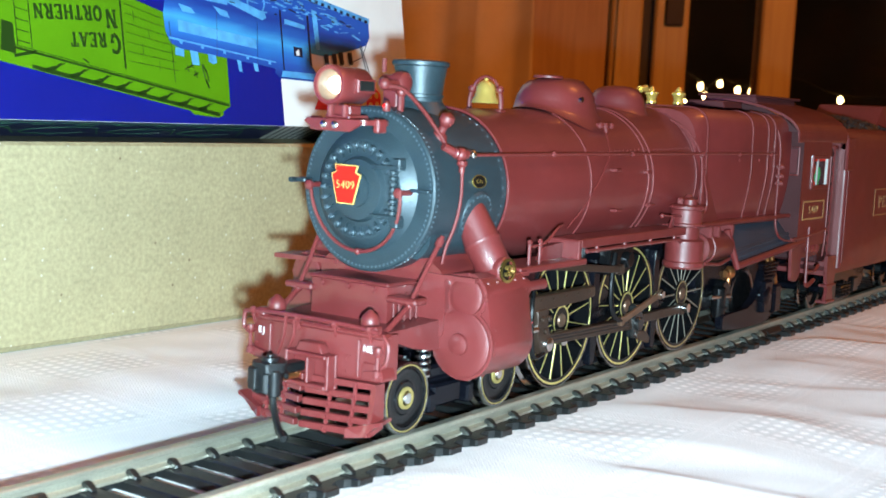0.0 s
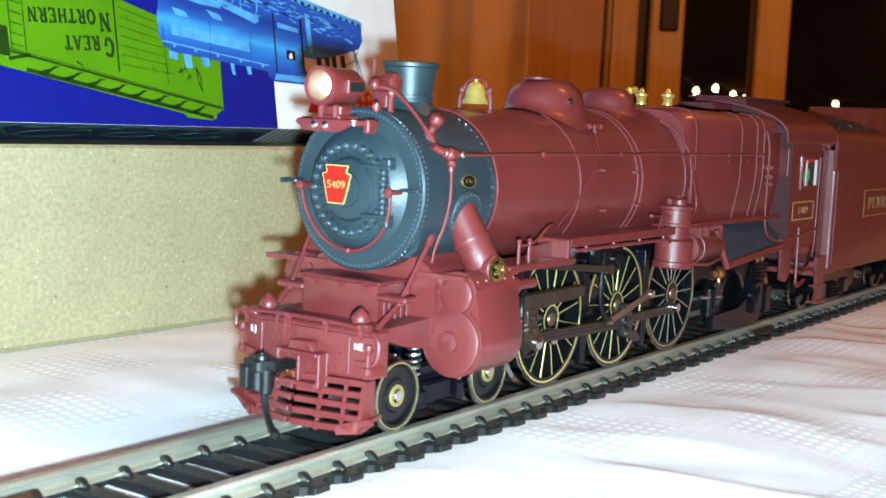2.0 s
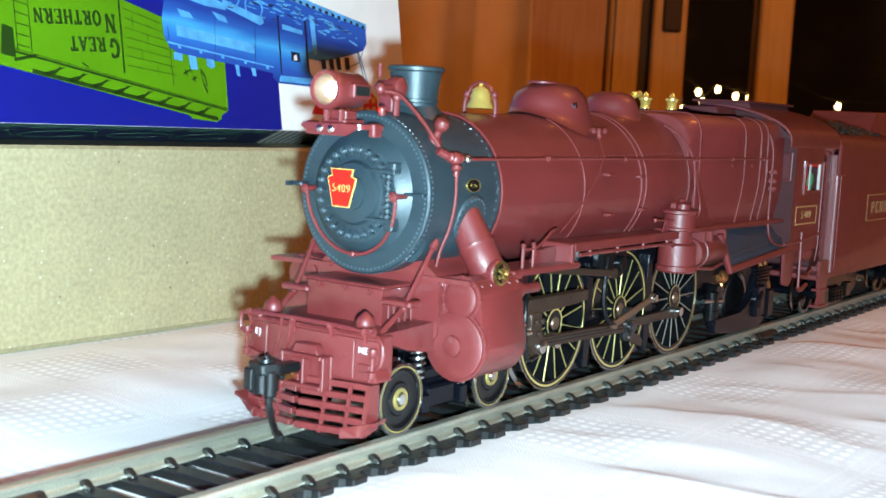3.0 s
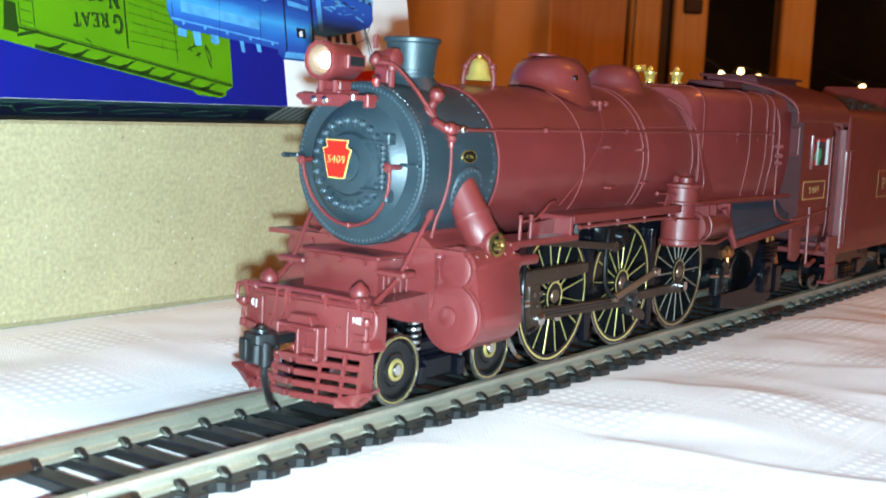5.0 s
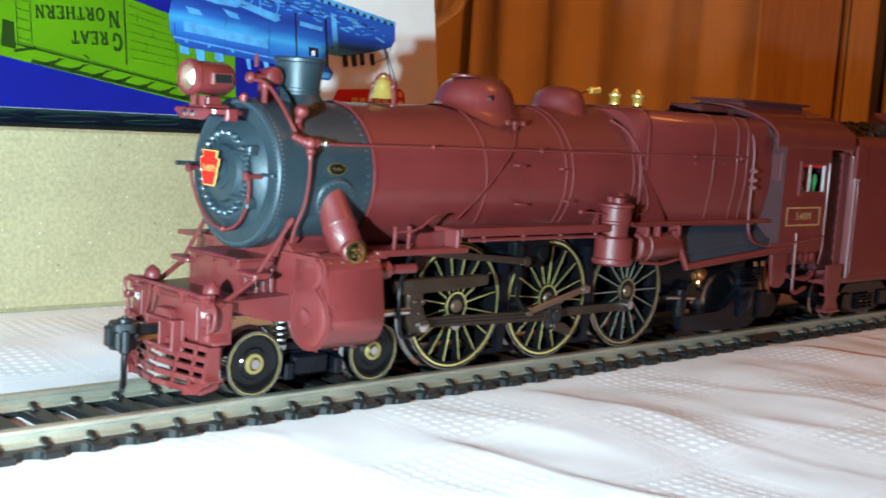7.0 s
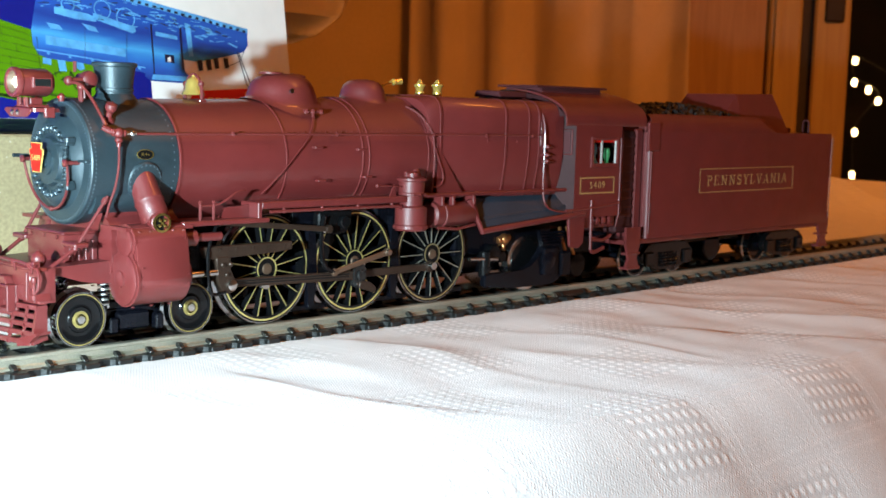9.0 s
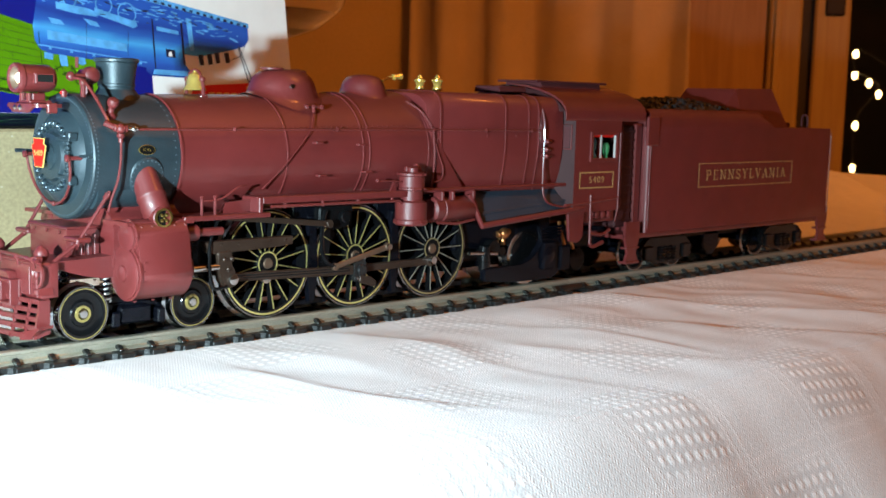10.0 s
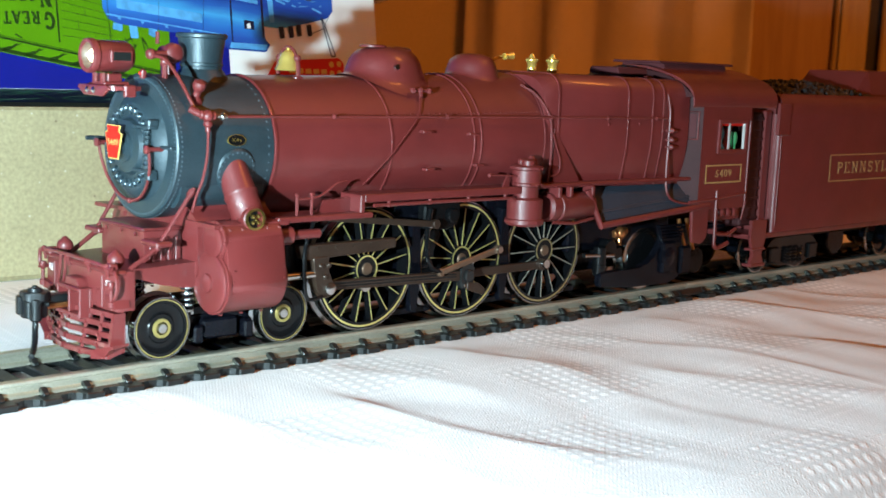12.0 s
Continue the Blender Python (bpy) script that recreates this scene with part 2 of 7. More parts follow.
# slab-serifed capitals on a unit height: width, heavy strokes, light strokes, middles of the serifs
CAPITALS = {
    "A": (0.80, [[(0.42, 1.0), (0.70, 0.0)]], [[(0.40, 1.0), (0.10, 0.0)], [(0.20, 0.34), (0.60, 0.34)]], [(0.10, 0), (0.70, 0)]),
    "E": (0.70, [[(0.16, 0.0), (0.16, 1.0)]], [[(0.10, 0.04), (0.64, 0.04)], [(0.10, 0.96), (0.62, 0.96)], [(0.16, 0.52), (0.46, 0.52)], [(0.62, 0.0), (0.62, 0.22)], [(0.60, 1.0), (0.60, 0.78)]], [(0.16, 0), (0.16, 1)]),
    "G": (0.80, [bow(0.42, 0.5, 0.32, 0.48, 50, 310)], [[(0.62, 0.14), (0.62, 0.44)], [(0.62, 0.98), (0.62, 0.76)]], [(0.62, 0.44)]),
    "H": (0.84, [[(0.16, 0.0), (0.16, 1.0)], [(0.68, 0.0), (0.68, 1.0)]], [[(0.16, 0.5), (0.68, 0.5)]], [(0.16, 0), (0.16, 1), (0.68, 0), (0.68, 1)]),
    "I": (0.36, [[(0.18, 0.0), (0.18, 1.0)]], [], [(0.18, 0), (0.18, 1)]),
    "L": (0.66, [[(0.16, 0.0), (0.16, 1.0)]], [[(0.10, 0.04), (0.60, 0.04)], [(0.58, 0.0), (0.58, 0.26)]], [(0.16, 0), (0.16, 1)]),
    "N": (0.86, [[(0.16, 1.0), (0.70, 0.0)]], [[(0.16, 0.0), (0.16, 1.0)], [(0.70, 0.0), (0.70, 1.0)]], [(0.16, 0), (0.14, 1), (0.70, 1)]),
    "O": (0.82, [bow(0.41, 0.5, 0.32, 0.48, 0, 360, 18)], [], []),
    "P": (0.70, [[(0.16, 0.0), (0.16, 1.0)], bow(0.36, 0.74, 0.24, 0.23, 90, -90)], [[(0.16, 0.97), (0.36, 0.97)], [(0.16, 0.51), (0.36, 0.51)]], [(0.16, 0), (0.13, 1)]),
    "R": (0.78, [[(0.16, 0.0), (0.16, 1.0)], bow(0.36, 0.75, 0.24, 0.22, 90, -90), [(0.40, 0.52), (0.66, 0.0)]], [[(0.16, 0.97), (0.36, 0.97)], [(0.16, 0.53), (0.38, 0.53)]], [(0.16, 0), (0.13, 1), (0.68, 0)]),
    "S": (0.66, [bow(0.33, 0.74, 0.23, 0.23, 40, 270) + bow(0.33, 0.27, 0.24, 0.24, 90, -140)], [[(0.54, 1.0), (0.54, 0.76)], [(0.10, 0.0), (0.10, 0.26)]], []),
    "T": (0.72, [[(0.36, 0.0), (0.36, 1.0)]], [[(0.06, 0.96), (0.66, 0.96)], [(0.07, 1.0), (0.07, 0.74)], [(0.65, 1.0), (0.65, 0.74)]], [(0.36, 0)]),
    "V": (0.80, [[(0.12, 1.0), (0.42, 0.0)]], [[(0.70, 1.0), (0.40, 0.0)]], [(0.12, 1), (0.70, 1)]),
    "Y": (0.78, [[(0.12, 1.0), (0.39, 0.48)], [(0.39, 0.5), (0.39, 0.0)]], [[(0.68, 1.0), (0.39, 0.48)]], [(0.12, 1), (0.68, 1), (0.39, 0)]),
}


def slab_words(name, body, high, material, parent, m, heavy=0.13, light=0.06, wide=1.0, gap=0.12, label=""):
    """Serifed lettering drawn in strokes, centred; m in metres, high is the height of the capitals in mm."""
    b = B()
    total = sum(CAPITALS[c][0] * wide + gap for c in body) - gap
    x = -total / 2

    def stroke(p, q, w, k):
        p, q = Vector(p), Vector(q)
        d = (q - p).normalized()
        n = Vector((-d.y, d.x)) * w / 2
        lo = [(v.x * high, v.y * high) for v in (p + n, q + n, q - n, p - n)]
        prism(b, lo, "z", -0.03, 0.03 + 0.0015 * k)

    for c in body:
        w, thick, thin_, feet = CAPITALS[c]
        k = 0
        for lines, weight in ((thick, heavy), (thin_, light)):
            for pts in lines:
                for p, q in zip(pts, pts[1:]):
                    k += 1
                    stroke((x + p[0] * wide, p[1] - 0.5), (x + q[0] * wide, q[1] - 0.5), weight, k)
        for fx, fy in feet:
            k += 1
            y = fy - 0.5 + (light / 2 if fy < 0.3 else -light / 2)
            stroke((x + (fx - 0.13) * wide, y), (x + (fx + 0.13) * wide, y), light * 1.2, k)
        x += w * wide + gap
    ob = part(name, b, material, parent, label, 0)
    ob.matrix_basis = m
    return ob


# faces of lettering: towards -y (the near side), and towards -x (the front)
SIDE = Euler((radians(90), 0, 0)).to_matrix().to_4x4()
FRONT = Euler((radians(90), 0, radians(-90))).to_matrix().to_4x4()


def at(x, y, z):
    return Matrix.Translation((x * MM, y * MM, z * MM))

# ---- the room ----
WALL_TURN = -58.0
WALL = Matrix.Translation((1.7407, 1.0058, 0)) @ Euler((0, 0, radians(WALL_TURN))).to_matrix().to_4x4()


def wood_mat(name, dark, light, scale=(30, 30, 2.0), rough=0.42):
    m = mat(name, light, rough)
    nt = m.node_tree
    bs = nt.nodes["Principled BSDF"]
    tc = nt.nodes.new("ShaderNodeTexCoord")
    mp = nt.nodes.new("ShaderNodeMapping")
    mp.inputs["Scale"].default_value = scale
    no = nt.nodes.new("ShaderNodeTexNoise")
    no.inputs["Scale"].default_value, no.inputs["Detail"].default_value = 3.0, 8.0
    no.inputs["Distortion"].default_value = 0.6
    cr = nt.nodes.new("ShaderNodeValToRGB")
    cr.color_ramp.elements[0].color, cr.color_ramp.elements[1].color = (*dark, 1), (*light, 1)
    cr.color_ramp.elements[0].position, cr.color_ramp.elements[1].position = 0.3, 0.72
    nt.links.new(tc.outputs["Object"], mp.inputs[0])
    nt.links.new(mp.outputs[0], no.inputs["Vector"])
    nt.links.new(no.outputs["Fac"], cr.inputs[0])
    nt.links.new(cr.outputs[0], bs.inputs["Base Color"])
    bu = nt.nodes.new("ShaderNodeBump")
    bu.inputs["Distance"].default_value = 0.0006
    nt.links.new(no.outputs["Fac"], bu.inputs["Height"])
    nt.links.new(bu.outputs[0], bs.inputs["Normal"])
    return m


PINE = wood_mat("warm_pine", (0.36, 0.19, 0.06), (0.48, 0.28, 0.09))
PINE2 = wood_mat("honey_pine", (0.42, 0.27, 0.10), (0.52, 0.36, 0.13))
DARKGAP = mat("door_seal", (0.02, 0.012, 0.008), 0.6, mottle=0.2)
CURTAIN = mat("tan_curtain_cloth", (0.62, 0.47, 0.30), 0.85, grain=0.12, scale=900, mottle=0.08, mottle_scale=8, bump=0.0003, bump_scale=1200)
OCHRE = mat("ochre_wall_paint", (0.66, 0.47, 0.20), 0.75, grain=0.05, scale=200, mottle=0.08, mottle_scale=3, bump=0.0004, bump_scale=150)
PLASTER = mat("plaster", (0.62, 0.56, 0.46), 0.8, grain=0.05, scale=200, mottle=0.06, mottle_scale=4, bump=0.0004, bump_scale=150)
PARQUET = wood_mat("parquet", (0.2, 0.1, 0.04), (0.34, 0.18, 0.08), (4, 30, 30))
NIGHT = mat("night_outside", (0.006, 0.005, 0.005), 0.9, mottle=0.4, mottle_scale=3)
PANE = mat("window_glass", (1, 1, 1), 0.0)
PANE.node_tree.nodes["Principled BSDF"].inputs["Transmission Weight"].default_value = 1.0
PANE.node_tree.nodes["Principled BSDF"].inputs["IOR"].default_value = 1.03
HANDLE = mat("dark_bronze", (0.03, 0.02, 0.014), 0.4, metal=0.6)


def slab(name, x0, x1, y0, y1, z0, z1, material, m=None, parent=None, bevel=0.0, label=""):
    ob = part(name, box(B(), x0, x1, y0, y1, z0, z1, bevel), material, parent, label)
    if m is not None:
        ob.matrix_basis = m
    return ob


def setting(ob, label, category):
    return tagged(ob, label, category, kind="structure")


FLOOR_Z, CEIL_Z = -760.0, 1700.0
setting(slab("floor", -2600, 4200, -3200, 3600, FLOOR_Z - 60, FLOOR_Z, PARQUET), "brown wooden parquet floor of the room", "floor")
setting(slab("ceiling", -2600, 4200, -3200, 3600, CEIL_Z, CEIL_Z + 60, PLASTER), "plain pale plaster ceiling of the room", "ceiling")
# the wall in the view: solid to the left of the window opening, and beyond it
setting(slab("wall_north", -3000, -20, 60, 160, FLOOR_Z, CEIL_Z, OCHRE, WALL), "warm ochre painted wall behind the curtain", "wall")
setting(slab("wall_east", 1500, 2400, 60, 160, FLOOR_Z, CEIL_Z, PLASTER, WALL), "plain plaster wall beyond the window", "wall")
setting(slab("wall_south", -2700, 2500, -4300, -4200, FLOOR_Z, CEIL_Z, PLASTER, WALL), "plain plaster wall behind the camera", "wall")
setting(slab("wall_west", -3000, -2900, -4300, 60, FLOOR_Z, CEIL_Z, PLASTER, WALL), "plain plaster side wall of the room", "wall")
setting(slab("wall_side", 2300, 2400, -4300, 60, FLOOR_Z, CEIL_Z, PLASTER, WALL), "plain plaster side wall of the room", "wall")


def window():
    t = setting(thing("window_1", "", ""), "tall pine framed window, dark night behind its panes", "window")
    t.matrix_basis = WALL
    slab("window_frame", 192, 250, 0, 90, FLOOR_Z + 20, CEIL_Z - 10, PINE2, None, t, 4)
    slab("mullion", 377, 434, 20, 90, FLOOR_Z + 20, CEIL_Z - 10, PINE2, None, t, 4)
    slab("window_frame", 1400, 1500, 20, 90, FLOOR_Z + 20, CEIL_Z - 10, PINE2, None, t, 4)
    slab("window_sill", 250, 1400, 10, 90, FLOOR_Z + 20, FLOOR_Z + 120, PINE2, None, t, 4)
    for a, b in ((250, 377), (434, 1400)):
        p = slab("pane", a, b, 54, 58, FLOOR_Z + 120, CEIL_Z - 10, PANE, None, t)
        p.visible_shadow = False
    slab("seal", 172, 192, 20, 80, FLOOR_Z + 20, CEIL_Z - 10, DARKGAP, None, t)
    # lever plate on the frame
    h = slab("lock_plate", 208, 240, -6, 0, 208, 420, HANDLE, None, t, 3, "dark bronze lock plate")
    b = B()
    cyl(b, (224, -6, 330), (224, -40, 330), 8, n=12)
    cyl(b, (224, -40, 330), (150, -40, 330), 8, n=12)
    part("lever", b, HANDLE, h)
    return t


window()


def door():
    t = setting(thing("door_1", "", ""), "flat honey coloured pine door leaf beside the window", "door")
    t.matrix_basis = WALL
    slab("door_leaf", -20, 118, 24, 60, FLOOR_Z, CEIL_Z - 60, PINE, None, t, 3)
    slab("door_frame", 118, 172, 8, 60, FLOOR_Z, CEIL_Z, PINE2, None, t, 4)
    slab("door_stop", 128, 138, 0, 8, FLOOR_Z, CEIL_Z - 60, PINE2, None, t, 1)


door()


def curtain():
    """Hanging cloth in uneven vertical folds."""
    rng = random.Random(5)
    b = B()
    cols, x = [], -520.0
    ph = 0.0
    while x < -12:
        ph += rng.uniform(0.25, 0.6)
        wide = 0.5 + 0.5 * math.sin(x * 0.011)
        cols.append((x, 16 + (9 + 6 * wide) * math.sin(ph) + 1.6 * math.sin(2.3 * ph)))
        x += rng.uniform(5, 9)
    zs = [FLOOR_Z + 30 + k * 120 for k in range(20)]
    grid = [[b.verts.new((cx + 3 * math.sin(0.01 * z + i), cy * (1 + 0.1 * math.sin(0.004 * z + i * 0.2)), z)) for i, (cx, cy) in enumerate(cols)] for z in zs]
    for r0, r1 in zip(grid, grid[1:]):
        for i in range(len(cols) - 1):
            b.faces.new((r0[i], r0[i + 1], r1[i + 1], r1[i]))
    ob = part("curtain", b, CURTAIN, None, smooth=80)
    so = ob.modifiers.new("thick", "SOLIDIFY")
    so.thickness = 0.0015
    ob.matrix_basis = WALL
    tagged(ob, "tan cloth curtain hanging in soft folds before the ochre wall", "curtain")
    t = thing("curtain_rail", "dark bronze rail that carries the tan curtain", "curtain rail")
    t.matrix_basis = WALL
    b = B()
    cyl(b, (-560, 18, 1560), (20, 18, 1560), 12, n=16)
    for e in (-560, 20):
        ball(b, (e, 18, 1560), 20, 16)
    part("rail", b, HANDLE, t)
    for e in (-500, -40):
        b = B()
        cyl(b, (e, 18, 1560), (e, 62, 1560), 6, n=12)
        part("bracket", b, HANDLE, t)


curtain()

# night beyond the panes, with a string of small lamps out there
setting(slab("backdrop", -800, 5200, 2900, 2960, -1800, 2600, NIGHT, WALL), "black night garden beyond the window", "backdrop")


def string_lights():
    bulbs = [(449, 235), (450, 167), (495, 144), (526, 109), (461, 8), (461, -129), (575, 166), (638, 178), (697, 159), (741, 157), (591, 135), (1031, 143)]
    t = thing("string_lights", "string of small warm white lamps outside the dark window", "string lights")
    t.matrix_basis = WALL @ Matrix.Translation((0, 2.0, 0))
    glow = mat("warm_lamp_glow", (1, 0.85, 0.6), 0.4, emit=(1.0, 0.62, 0.25), power=38.0)
    wire = mat("dark_wire", (0.01, 0.012, 0.01), 0.6)
    b = B()
    tube(b, [(x, 0, z + 12) for x, z in (bulbs[5], bulbs[4], bulbs[3], bulbs[2], bulbs[1], bulbs[0], bulbs[6], bulbs[10], bulbs[7], bulbs[8], bulbs[9], (880, 190), bulbs[11], (1300, 150))], 2.0, 6, 4)
    part("cable", b, wire, t)
    first = None
    for x, z in bulbs:
        if first is None:
            b = B()
            lathe(b, (0, 0, 0), (0, 0, -1), [(0, -7), (5.6, -5.6), (8.8, 2.6), (8.2, 11), (4.2, 16), (0, 17.6)], 12)
            first = part("bulb", b, glow, t)
            first.matrix_basis = at(x, 0, z)
        else:
            again(first, "bulb", at(x, 0, z), t)


string_lights()

# ---- table and cloth ----
TABLEWOOD = wood_mat("table_wood", (0.16, 0.07, 0.025), (0.28, 0.13, 0.05), (3, 25, 25))
tab = thing("table", "brown wooden dining table under a white cloth", "table")
part("tabletop", box(B(), -420, 828, -90, 560, -28, -0.6, 3), TABLEWOOD, tab)
for lx in (-380, 788):
    for ly in (-50, 520):
        part("leg", box(B(), lx - 30, lx + 30, ly - 30, ly + 30, FLOOR_Z, -28, 3), TABLEWOOD, tab)

CLOTH = mat("white_damask", (0.80, 0.77, 0.76), 0.85)


def damask():
    """Twill ground with woven squares of small raised dashes, set chequerwise."""
    nt = CLOTH.node_tree
    bs = nt.nodes["Principled BSDF"]
    bs.inputs["Sheen Weight"].default_value = 0.15
    tc = nt.nodes.new("ShaderNodeTexCoord")

    def mp(scale, rot=0.0, loc=(0, 0, 0)):
        n = nt.nodes.new("ShaderNodeMapping")
        n.inputs["Scale"].default_value = scale
        n.inputs["Rotation"].default_value = (0, 0, radians(rot))
        n.inputs["Location"].default_value = loc
        nt.links.new(tc.outputs["UV"], n.inputs[0])
        return n

    def mth(op, a, b=None):
        n = nt.nodes.new("ShaderNodeMath")
        n.operation = op
        for i, v in enumerate((a, b)):
            if v is None:
                continue
            if isinstance(v, (int, float)):
                n.inputs[i].default_value = v
            else:
                nt.links.new(v, n.inputs[i])
        return n.outputs[0]

    # uv is in millimetres on the sheet
    ck = nt.nodes.new("ShaderNodeTexChecker")
    ck.inputs["Scale"].default_value = 1.0
    ck.inputs["Color1"].default_value, ck.inputs["Color2"].default_value = (1, 1, 1, 1), (0, 0, 0, 1)
    CELL = (1 / 26, 1 / 24.6, 1), 0, (0.269, 2.492, 1.5)
    nt.links.new(mp(*CELL).outputs[0], ck.inputs["Vector"])
    # the woven squares stay clear of their cells' edges
    sep = nt.nodes.new("ShaderNodeSeparateXYZ")
    nt.links.new(mp(*CELL).outputs[0], sep.inputs[0])
    wob = nt.nodes.new("ShaderNodeTexNoise")
    wob.inputs["Scale"].default_value = 0.25
    nt.links.new(tc.outputs["UV"], wob.inputs["Vector"])
    edge = None
    for ch in "XY":
        d_ = mth("ABSOLUTE", mth("SUBTRACT", mth("FRACT", sep.outputs[ch]), 0.5))
        k_ = mth("MULTIPLY", mth("SUBTRACT", mth("ADD", 0.40, mth("MULTIPLY", wob.outputs["Fac"], 0.06)), d_), 16.0)
        k_ = mth("MINIMUM", mth("MAXIMUM", k_, 0.0), 1.0)
        edge = k_ if edge is None else mth("MULTIPLY", edge, k_)
    patch = mth("MULTIPLY", ck.outputs["Color"], edge)
    # double stitched lines along the borders of the cells
    line = None
    for ch in "XY":
        d_ = mth("ABSOLUTE", mth("SUBTRACT", mth("ABSOLUTE", mth("SUBTRACT", mth("FRACT", sep.outputs[ch]), 0.5)), 0.45))
        k_ = mth("MINIMUM", mth("MAXIMUM", mth("SUBTRACT", 1.0, mth("MULTIPLY", d_, 45.0)), 0.0), 1.0)
        line = k_ if line is None else mth("MAXIMUM", line, k_)
    # soft raised studs on a square grid
    sh = nt.nodes.new("ShaderNodeSeparateXYZ")
    nt.links.new(mp((1 / 2.5, 1 / 2.3, 1), 4).outputs[0], sh.inputs[0])
    ov = mth("MULTIPLY", mth("ABSOLUTE", mth("SINE", mth("MULTIPLY", sh.outputs["X"], math.pi))), mth("ABSOLUTE", mth("SINE", mth("MULTIPLY", sh.outputs["Y"], math.pi))))
    oval = nt.nodes.new("ShaderNodeMapRange")
    oval.interpolation_type = "SMOOTHSTEP"
    oval.inputs["From Min"].default_value, oval.inputs["From Max"].default_value = 0.24, 0.98
    nt.links.new(ov, oval.inputs["Value"])
    sw = nt.nodes.new("ShaderNodeSeparateXYZ")
    nt.links.new(mp((1 / 0.8, 1 / 0.7, 1), 2).outputs[0], sw.inputs[0])
    weave = mth("MULTIPLY", mth("SINE", mth("MULTIPLY", sw.outputs["X"], 2 * math.pi)), mth("SINE", mth("MULTIPLY", sw.outputs["Y"], 2 * math.pi)))
    wv = nt.nodes.new("ShaderNodeTexWave")
    wv.inputs["Scale"].default_value = 0.62
    wv.inputs["Distortion"].default_value = 0.6
    nt.links.new(mp((1, 1, 1), 32).outputs[0], wv.inputs["Vector"])
    no = nt.nodes.new("ShaderNodeTexNoise")
    no.inputs["Scale"].default_value, no.inputs["Detail"].default_value = 0.12, 5.0
    nt.links.new(tc.outputs["UV"], no.inputs["Vector"])
    fine = nt.nodes.new("ShaderNodeTexNoise")
    fine.inputs["Scale"].default_value, fine.inputs["Detail"].default_value = 1.9, 2.0
    nt.links.new(tc.outputs["UV"], fine.inputs["Vector"])
    dash = mth("MULTIPLY", mth("MULTIPLY", patch, oval.outputs[0]), mth("ADD", 0.45, mth("MULTIPLY", fine.outputs["Fac"], 1.1)))
    h = mth("ADD", mth("ADD", mth("MULTIPLY", dash, 0.10), mth("MULTIPLY", mth("MULTIPLY", line, mth("ADD", 0.6, mth("MULTIPLY", weave, 0.4))), 0.06)), mth("MULTIPLY", mth("MULTIPLY", wv.outputs["Fac"], 0.022), mth("SUBTRACT", 1.0, patch)))
    h = mth("ADD", h, mth("MULTIPLY", fine.outputs["Fac"], 0.12))
    h = mth("ADD", h, mth("MULTIPLY", weave, 0.014))
    bu = nt.nodes.new("ShaderNodeBump")
    bu.inputs["Distance"].default_value = 0.0005
    nt.links.new(h, bu.inputs["Height"])
    nt.links.new(bu.outputs[0], bs.inputs["Normal"])
    tone = mth("ADD", mth("SUBTRACT", 0.90, mth("MULTIPLY", patch, 0.10)), mth("ADD", mth("MULTIPLY", dash, 0.32), mth("MULTIPLY", line, 0.06)))
    tone = mth("ADD", tone, mth("MULTIPLY", mth("SUBTRACT", no.outputs["Fac"], 0.5), 0.16))
    mx = nt.nodes.new("ShaderNodeVectorMath")
    mx.operation = "SCALE"
    mx.inputs[0].default_value = (0.86, 0.82, 0.825)
    nt.links.new(tone, mx.inputs["Scale"])
    nt.links.new(mx.outputs[0], bs.inputs["Base Color"])
    bs.inputs["Roughness"].default_value = 0.7


damask()
CLOTH_Z = 1.5


# ridges of the creased cloth: nodes (x, y) along each crest, height in mm
RIDGES = (
    (((-62, -14), (-58, -45), (-50, -75), (-44, -100)), 0.7),
    (((-34, -16), (-31, -45), (-28, -72), (-24, -100)), 0.7),
    (((-6, -17), (-3, -39), (3, -56), (6, -73), (10, -100)), 0.8),
    (((18, -40), (18, -58), (22, -70), (27, -80), (35, -96)), 1.5),
    (((27, -14), (33, -28), (37, -44)), 0.8),
    (((52, -18), (58, -34), (60, -50)), 0.8),
    (((58, -56), (59, -70), (62, -86), (66, -100)), 1.4),
    (((75, -56), (82, -68), (88, -78), (98, -90)), 1.3),
    (((84, -14), (90, -30), (97, -56), (99, -76), (102, -98)), 1.2),
    (((112, -30), (119, -48), (127, -66), (141, -80), (154, -96)), 1.6),
    (((140, -15), (150, -40), (166, -66), (184, -92)), 1.5),
    (((176, -16), (190, -50), (214, -90)), 1.4),
    (((222, -16), (238, -50), (262, -92)), 1.3),
    (((268, -16), (290, -60), (310, -95)), 1.3),
    (((-60, 16), (-40, 50), (-32, 80)), 0.6),
    (((10, 18), (16, 50), (24, 80)), 0.6),
)


